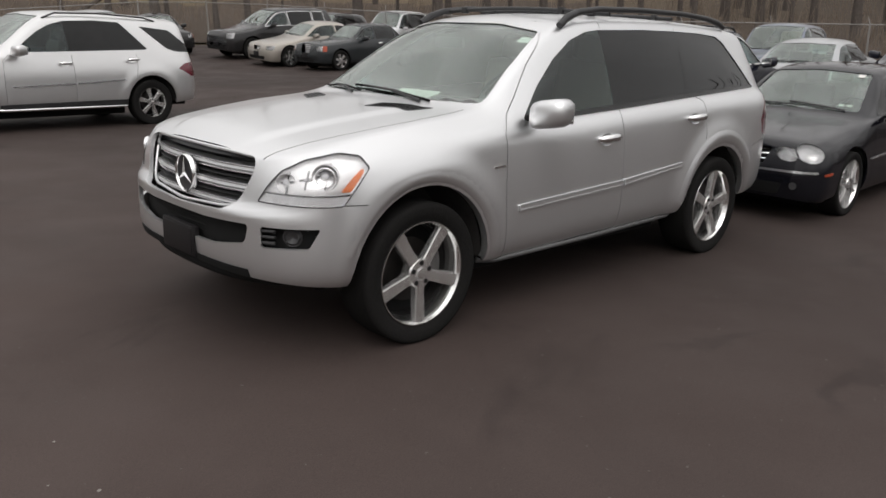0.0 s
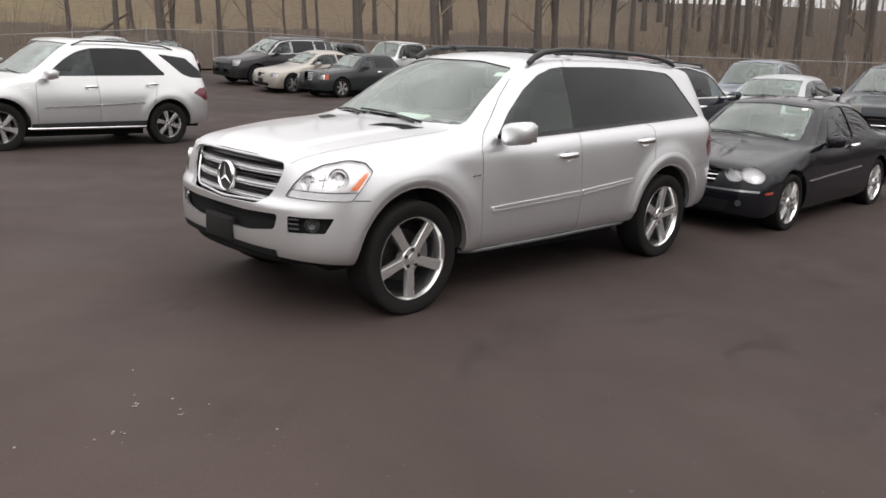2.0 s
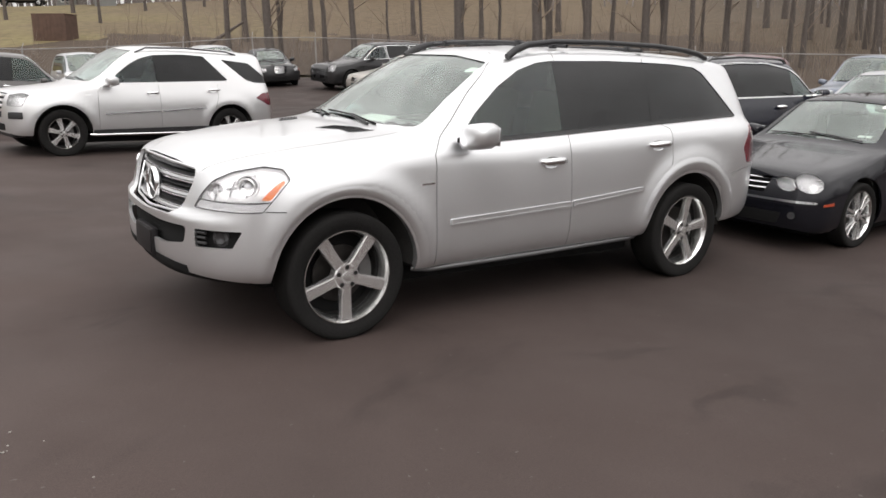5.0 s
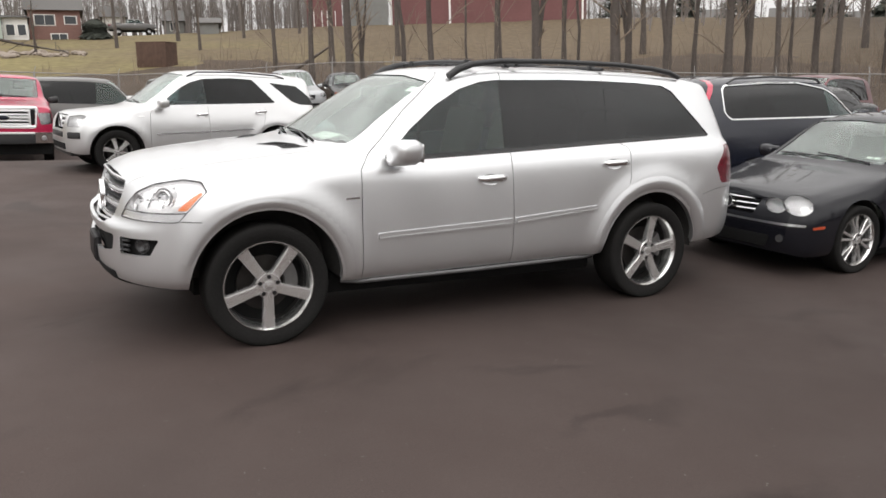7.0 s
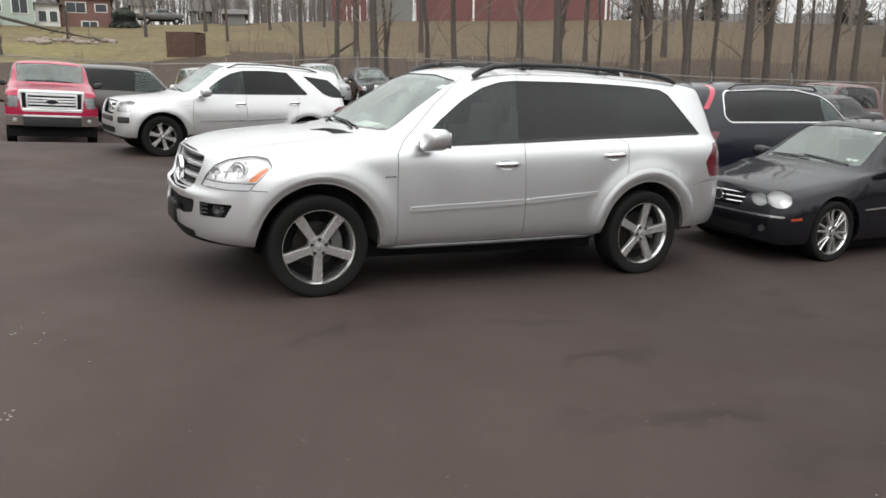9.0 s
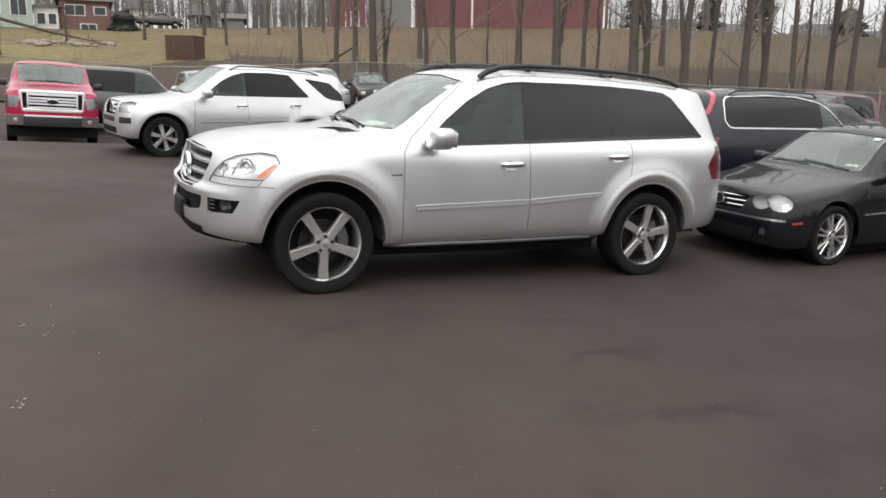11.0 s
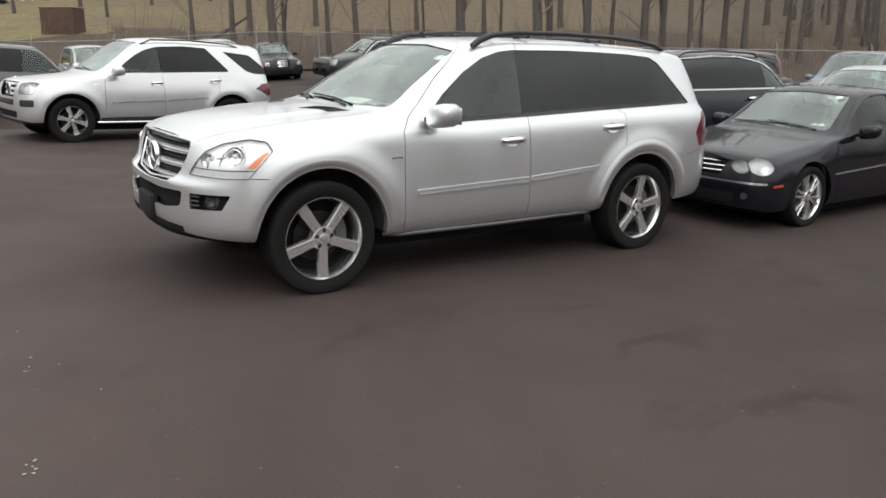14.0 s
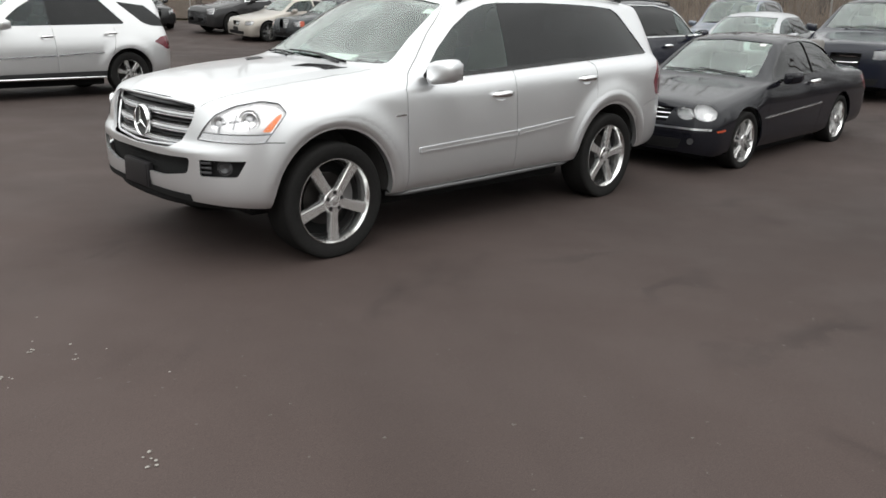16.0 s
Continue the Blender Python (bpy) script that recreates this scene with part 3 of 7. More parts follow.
        bmesh.ops.recalc_face_normals(bm, faces=bm.faces)
        if bm.calc_volume(signed=True) < 0:
            bmesh.ops.reverse_faces(bm, faces=bm.faces)
        bm.to_mesh(me)
        bm.free()
        self.solids[inset, thick] = me
        return me.copy()


def even_skin(me, sh):
    """Gives the outer faces of a cut body the normals of the whole skin."""
    g, nrm = sh.skin(), sh.normals
    ns, npt = g.shape[:2]
    idx = np.arange(ns * npt).reshape(ns, npt)
    quads = np.stack((idx[:-1, :-1], idx[1:, :-1], idx[1:, 1:], idx[:-1, 1:]), -1).reshape(-1, 4).tolist()
    pts = [Vector(p) for p in g.reshape(-1, 3).tolist()]
    ways = [Vector(p) for p in nrm.reshape(-1, 3).tolist()]
    tree = BVHTree.FromPolygons(pts, quads)
    known = {}
    for v in me.vertices:
        place, _, q, d = tree.find_nearest(v.co)
        if q is not None and d < 0.0012 and 1 <= q // (npt - 1) < ns - 2:
            corners = quads[q]
            w = poly_3d_calc([pts[i] for i in corners], place)
            known[v.index] = sum((ways[i] * k for i, k in zip(corners, w)), Vector()).normalized()
    out = [c.vector.copy() for c in me.corner_normals]
    for f in me.polygons:
        for k in f.loop_indices:
            n = known.get(me.loops[k].vertex_index)
            if n is not None and n.dot(f.normal) > 0.86:
                out[k] = n
    me.normals_split_custom_set([tuple(n) for n in out])


def wheel(parent, x, y, r, rim, width, style, z=None, turn=0.0, low=False, spin=0.0):
    """A tyre on a rim, its outer face towards y's side."""
    sign = -1 if y < 0 else 1
    m = Matrix.Translation((x, y, r if z is None else z)) @ pose(0, 0, 0, 0, 0, (0 if sign < 0 else 180) + turn)
    hub = new("wheel", None)
    hub.parent, hub.matrix_basis = parent, m
    hub.empty_display_size = 0.1
    n, w = (28, width) if low else (56, width)
    bm = bmesh.new()
    lathe(bm, [(rim * 0.985, -w * 0.8), (r * 0.93, -w * 0.86), (r * 0.985, -w * 0.78), (r, -w * 0.6), (r, -0.02), (r * 0.995, 0.0), (r * 0.975, 0.012), (r * 0.93, 0.018),
               (rim + (r - rim) * 0.45, 0.014), (rim * 1.02, 0.002), (rim * 0.985, -0.012), (rim * 0.985, -w * 0.8)], n)
    part("tyre", bm, M["tyre"], hub, smooth=50)
    bm = bmesh.new()
    lathe(bm, [(rim * 0.925, -0.035), (rim * 0.935, -0.02), (rim * 0.955, -0.010), (rim * 0.97, -0.002), (rim * 0.985, 0.006), (rim * 1.0, 0.006), (rim * 1.01, 0.0), (rim, -0.02), (rim * 0.96, -0.04)], n)
    rim_ob = part("rim", bm, M["polished_lip"], hub, smooth=40)
    bm = bmesh.new()
    lathe(bm, [(rim * 0.93, -0.034), (rim * 0.915, -0.05), (rim * 0.905, -0.105), (rim * 0.93, -0.105)], n)
    part("inner_lip", bm, M["polished_lip"], rim_ob, smooth=40)
    bm = bmesh.new()
    lathe(bm, [(rim * 0.925, -0.10), (rim * 0.90, -0.11), (rim * 0.89, -w * 0.8), (rim * 0.96, -w * 0.8)], n)
    part("barrel", bm, M["barrel"], hub, smooth=40)
    bm = bmesh.new()
    lathe(bm, [(0.0, -0.115), (rim * 0.62, -0.115), (rim * 0.62, -0.135), (rim * 0.25, -0.14)], 24)
    part("brake_disc", bm, M["disc"], hub, smooth=40)
    bm = bmesh.new()
    lathe(bm, [(0.0, -0.16), (rim * 0.92, -0.16), (rim * 0.92, -0.165)], 20)
    part("backing_plate", bm, M["black"], hub)
    if not low:
        bm = bmesh.new()
        rows = []
        for a in np.linspace(radians(-28), radians(28), 7):
            rows.append([bm.verts.new((q * math.cos(a), -h, q * math.sin(a))) for q, h in ((rim * 0.42, -0.13), (rim * 0.44, -0.085), (rim * 0.60, -0.078), (rim * 0.74, -0.09), (rim * 0.76, -0.13))])
        for p0, p1 in zip(rows, rows[1:]):
            for i in range(5):
                bm.faces.new((p0[i], p0[(i + 1) % 5], p1[(i + 1) % 5], p1[i]))
        bm.faces.new(rows[0])
        bm.faces.new(rows[-1][::-1])
        bmesh.ops.transform(bm, matrix=Matrix.Rotation(radians(-8), 4, "Y"), verts=bm.verts)
        part("brake_caliper", bm, M["caliper"], hub, "grey brake caliper behind the spokes", smooth=40)
    count, pair, w0, w1, h0, h1 = style
    arms = [(2 * math.pi * (k + 0.25) / count + s + radians(spin), k) for k in range(count) for s in ((-0.17, 0.17) if pair else (0.0,))]
    for a, _ in arms:
        bm = bmesh.new()
        rows = []
        for f, half, top, deep in ((0.10, w0, h0, 0.05), (0.4, w0 * 0.94, h0 * 0.9 + h1 * 0.1, 0.045), (0.75, (w0 + w1) / 2, h1, 0.035), (0.955, w1, h1 + 0.004, 0.03)):
            q = rim * f
            rows.append([bm.verts.new((q, -top, s)) for s in (-half, half)] + [bm.verts.new((q, -top + deep, s)) for s in (half * 1.15, -half * 1.15)] + [bm.verts.new((q, -top - 0.0, 0))])
        for p0, p1 in zip(rows, rows[1:]):
            for i, j in ((0, 4), (4, 1), (1, 2), (2, 3), (3, 0)):
                bm.faces.new((p0[i], p0[j], p1[j], p1[i]))
        edges = [e for e in bm.edges if abs(e.verts[0].co.x - e.verts[1].co.x) > 0.01 and max(abs(v.co.z) for v in e.verts) > 0.004]
        if not low:
            bmesh.ops.bevel(bm, geom=edges, offset=0.006, segments=2, affect="EDGES", clamp_overlap=True)
        bmesh.ops.transform(bm, matrix=Matrix.Rotation(a, 4, "Y"), verts=bm.verts)
        part("spoke", bm, M["alloy"], rim_ob, smooth=40)
    bm = bmesh.new()
    c = rim * 0.27
    lathe(bm, [(c * 1.12, h0 - 0.06), (c * 1.08, h0 - 0.006), (c, h0 + 0.003), (c * 0.5, h0 + 0.004), (c * 0.46, h0 - 0.008), (c * 0.4, h0 + 0.010), (0.0, h0 + 0.014)], 24)
    part("hub_cap", bm, M["alloy"], rim_ob, smooth=30)
    if not low:
        for k in range(5):
            a = 2 * math.pi * (k + 0.75) / 5 + radians(spin)
            bm = lathe(bmesh.new(), [(0.0, h0 - 0.004), (0.011, h0 - 0.004), (0.0135, h0 + 0.006), (0.0, h0 + 0.006)], 8, Matrix.Translation((c * 0.76 * math.cos(a), 0, -c * 0.76 * math.sin(a))))
            part("wheel_bolt", bm, M["black"], rim_ob)
    return hub


BUILT = {}


def car(name, spec, at, label, category="car"):
    """A car from its specification; a second one of the same make is a copy in its own paint."""
    made = BUILT.get(spec["make"]) if "make" in spec else None
    if made is None:
        made = car_parts(name, spec, at, label, category)
        if "make" in spec:
            BUILT[spec["make"]] = made
        return made
    twin = copy_thing(made, at)
    twin.name = name
    tagged(twin, label, category)
    old = made["paint"]
    for o in twin.children_recursive:
        if o.type == "MESH" and o.data.materials and o.data.materials[0].name == old:
            o.data = o.data.copy()
            o.data.materials[0] = spec["paint"]
    return twin


def car_parts(name, spec, at, label, category):
    """Skin, openings, panes, lamps, wheels and fittings of a car."""
    s = spec
    top = new(name, None)
    top.matrix_basis = at
    top.empty_display_size = 0.3
    tagged(top, label, category, s.get("group", ""))
    top["paint"] = s["paint"].name
    low = s.get("low", False)
    dense = 0.62 if low else s.get("dense", 1.0)
    sh = Shell(s["rows"], s["front"], s["rear"], dense, s.get("bulge", 0.012), s.get("flare", ()), s.get("crease"), s.get("ledge", 0.0))
    body = new("body", sh.solid(0.0, 0.022))
    r, wb, yw = s["r"], s["wb"], s["yw"]
    cut = bmesh.new()
    for x in (0, wb):
        for sg in (-1, 1):
            ra = s["arch"]
            poly = [(x + ra * math.cos(a), s.get("hub_z", r) + ra * (1.0 if math.sin(a) > 0 else 1.6) * math.sin(a)) for a in np.linspace(0, 2 * math.pi, 41)[:-1]]
            prism(cut, poly, s["wide"] - 0.5, s["wide"] + 0.3, side(sg))
    for key in ("openings" if "openings" in s else "windows", "vents"):
        for poly in s.get(key, ()):
            for sg in (-1, 1):
                prism(cut, rounded(poly, s.get("corner", 0.035)), 0.32, 1.4, side(sg))
    for poly, x0, x1, rr in s.get("front_cuts", []) + s.get("screens", []):
        prism(cut, rounded(poly, rr), x0, x1, ahead)
    az, ox, oy = s["lamp_frame"]
    for poly in s.get("lamps", []) + s.get("corner_cuts", []):
        for sg in (-1, 1):
            prism(cut, rounded(poly, s.get("lamp_round", 0.03)), -0.25, 0.5, slant(sg, az, ox, oy))
    taz, tx, ty = s["tail_frame"]
    for poly in s.get("tails", []):
        for sg in (-1, 1):
            prism(cut, rounded(poly, 0.02), -0.25, 0.5, slant(sg, taz, tx, ty))
    if not low:
        for hx, hz, hw in s.get("handles", ()):
            for sg in (-1, 1):
                m = Matrix.Translation((hx - 0.01, sg * (sh.y_at(hx, hz) + 0.014), hz - 0.004)) @ Matrix.Diagonal((hw * 0.85, 0.031, 0.045, 1))
                bmesh.ops.create_uvsphere(cut, u_segments=24, v_segments=14, radius=1.0, matrix=m)
    boolean(body, cut, "DIFFERENCE")
    if not low and s.get("seams"):
        cut = bmesh.new()
        for line in s["seams"]:
            for sg in (-1, 1):
                prism(cut, ribbon(line, 0.0055), 0.3, 1.4, side(sg))
        boolean(body, cut, "DIFFERENCE")
        for line, z0, z1 in s.get("lid_seams", ()):
            cut = bmesh.new()
            for sg in (-1, 1):
                prism(cut, ribbon([(x, y) for x, y in line], 0.007), z0, z1, lambda a, b, d, sg=sg: (a, sg * b, d))
            boolean(body, cut, "DIFFERENCE")
    body.data.materials.clear()
    body.data.materials.append(s["paint"])
    shade(body.data, 28)
    if not low:
        even_skin(body.data, sh)
    body.parent = top

    def piece(kind, poly, frame_of, d0, d1, mat, inset=0.006, thick=0.004, rr=0.035, parent=top, text=""):
        ob = new(kind, sh.solid(inset, thick))
        boolean(ob, prism(bmesh.new(), rounded(poly, rr) if rr else poly, d0, d1, frame_of), "INTERSECT")
        ob.data.materials.clear()
        ob.data.materials.append(mat)
        shade(ob.data, 30)
        ob.parent = parent
        if text:
            ob["label"] = text
        return ob

    cr = s.get("corner", 0.035)
    for poly, tint in zip(s.get("windows", ()), s["tints"]):
        for sg in (-1, 1):
            pane = piece("side_window", poly, side(sg), 0.32, 1.4, M[tint], rr=cr)
            pane.visible_shadow = tint == "glass_dark"
            if s.get("window_trim"):
                edge = rounded(poly, cr)
                piece("window_trim", ribbon(edge + edge[:1], s.get("trim_w", 0.021)), side(sg), 0.32, 1.4, M[s["window_trim"]], inset=-0.005, thick=0.02, rr=0, parent=pane)
    for poly in s.get("trim_lines", ()):
        edge = rounded(poly, 0.05)
        for sg in (-1, 1):
            piece("window_trim", ribbon(edge + edge[:1], 0.018), side(sg), 0.32, 1.4, M["chrome"], inset=-0.005, thick=0.02, rr=0)
    names = ("windshield", "rear_window")
    for k, (poly, x0, x1, rr) in enumerate(s.get("screens", ())):
        piece(names[k], poly, ahead, x0, x1, M[s.get("back_glass", "glass_screen") if k else "glass_screen"], rr=rr).visible_shadow = False
    for k, poly in enumerate(s.get("lamps", ())):
        for sg in (-1, 1):
            fr = slant(sg, az, ox, oy)
            lamp = piece("headlight", poly, fr, -0.25, 0.5, M["lens"], inset=0.002, thick=0.004, rr=s.get("lamp_round", 0.03))
            lamp.visible_shadow = False
            edge = rounded(poly, s.get("lamp_round", 0.03))
            if not low:
                piece("gasket", ribbon(edge + edge[:1], 0.010), fr, -0.25, 0.5, M[s.get("lamp_rim", s.get("reflector", "lamp_grey"))], inset=0.004, thick=s.get("lamp_deep", 0.036) + 0.004, rr=0, parent=lamp)
                if s.get("seal"):
                    piece("seal", ribbon(edge + edge[:1], s["seal"]), fr, -0.25, 0.5, M["black_plastic"], inset=-0.001, thick=0.008, rr=0, parent=lamp)
            piece("reflector", poly, fr, -0.3, 0.5, M[s.get("reflector", "lamp_grey")], inset=s.get("lamp_deep", 0.036), thick=0.01, rr=0.02, parent=lamp)
            for q, (bs, bz, br) in enumerate(s.get("bulbs", ())):
                if s["lamps"][0] is poly or len(s["lamps"]) == 1:
                    n = 14 if low else 26
                    m = Matrix.Translation(fr(bs, bz, s.get("bulb_depth", -0.02))) @ pose(0, 0, 0, 0, 0, (-az if sg < 0 else 180 + az))
                    bm = lathe(bmesh.new(), [(br * 0.25, -0.05), (br * 0.8, -0.03), (br, 0.0), (br * 1.06, 0.0), (br * 1.06, -0.03), (br * 0.95, -0.06)], n, m)
                    part("lamp_bowl", bm, M[s.get("reflector", "lamp_grey")], lamp)
                    bm = lathe(bmesh.new(), [(0, 0.004), (br * 0.3, 0.0), (br * 0.45, -0.015), (br * 0.5, -0.04), (0, -0.04)], n, m)
                    part("lamp_bulb", bm, M[s.get("bulb", "lens_solid")], lamp)
    for poly in s.get("amber", ()):
        for sg in (-1, 1):
            piece("side_marker", poly, slant(sg, az, ox, oy), -0.25, 0.5, M[s.get("amber_mat", "amber")], inset=s.get("amber_inset", 0.012), thick=0.01, rr=0.01)
    for poly in s.get("tails", ()):
        for sg in (-1, 1):
            piece("tail_light", poly, slant(sg, taz, tx, ty), -0.25, 0.5, M["red_lens"], inset=-0.002, thick=0.02, rr=0.02)
    # closed floor pan, arches and cabin
    zb, wide = s["rows"][len(s["rows"]) // 2][1], s["wide"]
    x0, x1 = s["front"][1] + 0.12, s["rear"][1] - 0.12
    part("floor_pan", boxed(s["arch"] + 0.03, -wide + 0.09, zb - 0.03, wb - s["arch"] - 0.03, wide - 0.09, zb + 0.05, bevel=0.02), M["black"], top)
    part("under_tray", boxed(s["arch"] - 0.10, -wide + 0.30, zb - 0.16, wb - s["arch"] + 0.10, wide - 0.30, zb - 0.02, bevel=0.03), M["black"], top)
    part("engine_bay", boxed(-s["arch"] + 0.1, -0.52, zb - 0.12, s["arch"] + 0.03, 0.52, s.get("bay", 0.75), bevel=0.01), M["black"], top)
    part("radiator", boxed(x0 + 0.1, -0.5, zb + 0.10, x0 + 0.3, 0.5, s.get("bay", 0.75) - 0.05), M["black"], top)
    part("boot_floor", boxed(wb - s["arch"] - 0.03, -0.52, zb - 0.06, x1, 0.52, s.get("bay", 0.75), bevel=0.01), M["black"], top)
    for x in (0, wb):
        for sg in (-1, 1):
            bm = bmesh.new()
            ra, hz = s["arch"] + 0.012, s.get("hub_z", r)
            prof = []
            for a in np.linspace(0.0, math.pi, 25):
                c, n = math.cos(a), math.sin(a)
                prof.append([bm.verts.new((x + ra * c, sg * (wide - 0.075), hz + ra * n)), bm.verts.new((x + ra * c, sg * (wide - 0.40), hz + ra * n)), bm.verts.new((x + 0.1 * c, sg * (wide - 0.41), hz + 0.1 * n))])
            for a, b in zip(prof, prof[1:]):
                bm.faces.new((a[0], a[1], b[1], b[0]))
                bm.faces.new((a[1], a[2], b[2], b[1]))
            part("wheel_arch", bm, M["arch_liner"], top)
    for x in (0, wb):
        for sg in (-1, 1):
            wheel(top, x, sg * yw, r, s["rim"], s.get("tyre", 0.26), s["style"], s.get("hub_z", r), s.get("steer", 0.0) if x == 0 else 0.0, low, s.get("spin", 0.0) if x else 0.0)
    cabin(top, s)
    for sg in (-1, 1):
        mx, my, mz, k = s.get("right_mirror", s["mirror"]) if sg > 0 else s["mirror"]
        bm = box(bmesh.new(), -0.10 * k, -0.13 * k, -0.085 * k, 0.10 * k, 0.11 * k, 0.085 * k)
        bmesh.ops.subdivide_edges(bm, edges=bm.edges, cuts=3, use_grid_fill=True)
        for v in bm.verts:
            v.co.x *= 1 - 0.35 * (abs(v.co.y + 0.02) / 0.13) ** 2 * (v.co.x < 0) / k
            f = Vector((v.co.x / 0.11, v.co.y / 0.14, v.co.z / 0.095)) / k
            v.co *= 1.0 / max(1.0, (abs(f.x) ** 2.7 + abs(f.y) ** 2.7 + abs(f.z) ** 2.7) ** 0.37)
            v.co.z += 0.15 * v.co.y * -1
        flip = Matrix.Diagonal((1, -sg * -1 if sg < 0 else -1, 1, 1))
        m = Matrix.Translation((mx, sg * my, mz)) @ (Matrix.Identity(4) if sg < 0 else flip) @ pose(0, 0, 0, 0, 0, 8)
        bmesh.ops.transform(bm, matrix=m, verts=bm.verts)
        mirror = part("door_mirror", bm, s.get("mirror_paint", s["paint"]), top, smooth=60)
        bm = box(bmesh.new(), -0.045, 0.0, -0.05, 0.045, 0.16 * k, -0.015, bevel=0.012, m=m)
        part("mirror_foot", bm, M["black"], mirror)
        bm = box(bmesh.new(), 0.094 * k, -0.10 * k, -0.06 * k, 0.103 * k, 0.085 * k, 0.065 * k, bevel=0.01, m=m)
        part("mirror_glass", bm, M["mirror"], mirror)
    for hx, hz, hw in s.get("handles", ()):
        y = s.get("handle_y", s["wide"])
        for sg in (-1, 1):
            bm = tube(bmesh.new(), [(hx - hw, sg * (y - 0.012), hz - 0.004), (hx - hw * 0.85, sg * (y + 0.024), hz), (hx - hw * 0.4, sg * (y + 0.034), hz + 0.003), (hx + hw * 0.5, sg * (y + 0.034), hz + 0.006),
                                    (hx + hw * 0.9, sg * (y + 0.024), hz + 0.006), (hx + hw, sg * (y - 0.012), hz + 0.006)], [0.014, 0.021, 0.023, 0.024, 0.021, 0.014], 10, 1.15)
            part("door_handle", bm, M[s.get("handle_mat", "chrome")], top, smooth=60)
    for kind, mat, y0, out, poly in s.get("strips", ()):
        for sg in (-1, 1):
            ob = piece(kind, poly, side(sg), 0.5, 1.4, M[mat] if isinstance(mat, str) else mat, inset=-out, thick=out + 0.012, rr=0.008)
    for sg in (-1, 1):
        for bm, nm, mat in s["extras"](sg) if "extras" in s else ():
            part(nm, bm, M[mat] if isinstance(mat, str) else mat, top)
    for cx, cz, r0, r1, a0, a1, out in s.get("arch_lips", ()):
        for sg in (-1, 1):
            bm, rows = bmesh.new(), []
            for k in range(41):
                a = radians(a0 + (a1 - a0) * k / 40)
                row = []
                for q, h in ((r0, -0.05), (r0, -0.6 * out), (r0 + 0.45 * (r1 - r0), out * 0.45), (r1 - 0.012, out), (r1 + 0.006, out * 0.85), (r1 + 0.055, -0.003)):
                    x, z = cx + q * math.cos(a), cz + q * math.sin(a)
                    row.append(bm.verts.new((x, sg * (sh.y_at(x, z) + h), z)))
                rows.append(row)
            for a, b in zip(rows, rows[1:]):
                for i in range(5):
                    bm.faces.new((a[i], a[i + 1], b[i + 1], b[i]))
            part("arch_flare", bm, s["paint"], top, smooth=80)
    s["shell"] = sh
    if "nose" in s:
        s["nose"](top, piece)
    return top


def cabin(top, s):
    """Seats, dashboard and steering wheel, seen through the panes."""
    xd, zf, zs, seats = s["dash"], s["rows"][len(s["rows"]) // 2][1] + 0.08, s["seat_z"], s["seats"]
    w = s["wide"] - 0.2
    part("dashboard", boxed(xd, -w, zs + 0.15, xd + 0.42, w, s["dash_z"], bevel=0.05), M["trim_dark"], top)
    bm = bmesh.new()
    n = 20
    tube(bm, [(0.0, 0.185 * math.cos(2 * math.pi * k / n), 0.185 * math.sin(2 * math.pi * k / n)) for k in range(n + 1)], 0.016, 6)
    box(bm, -0.02, -0.17, -0.02, 0.01, 0.17, 0.03)
    bmesh.ops.transform(bm, matrix=Matrix.Translation((xd + 0.55, -0.37, s["dash_z"] - 0.02)) @ pose(0, 0, 0, 0, 25, 0), verts=bm.verts)
    part("steering_wheel", bm, M["trim_dark"], top)
    for x in seats:
        for y in (-0.37, 0.37):
            bm = bmesh.new()
            box(bm, x - 0.28, y - 0.25, zf, x + 0.25, y + 0.25, zs, bevel=0.06)
            box(bm, -0.07, y - 0.24, 0, 0.07, y + 0.24, 0.60, bevel=0.06, m=Matrix.Translation((x + 0.24, 0, zs - 0.06)) @ pose(0, 0, 0, 0, 12, 0))
            box(bm, -0.045, y - 0.13, 0.61, 0.06, y + 0.13, 0.79, bevel=0.04, m=Matrix.Translation((x + 0.24, 0, zs - 0.06)) @ pose(0, 0, 0, 0, 12, 0))
            part("seat", bm, M[s.get("seat_mat", "seat_grey")], top, smooth=60)


# ---------------------------------------------------------------- the cars' specifications
# x runs back from the front axle, the car's left side is at negative y
def lip(cx, cz, r0, r1, a0, a1, n=22):
    """An arched band round a wheel."""
    t = [radians(a0 + (a1 - a0) * k / n) for k in range(n + 1)]
    return [(cx + r1 * math.cos(a), cz + r1 * math.sin(a)) for a in t] + [(cx + r0 * math.cos(a), cz + r0 * math.sin(a)) for a in reversed(t)]


FIVE = (5, False, 0.033, 0.037, -0.012, -0.010)
SIX = (6, False, 0.030, 0.040, 0.002, -0.006)
PAIRS = (6, True, 0.011, 0.013, 0.004, -0.004)

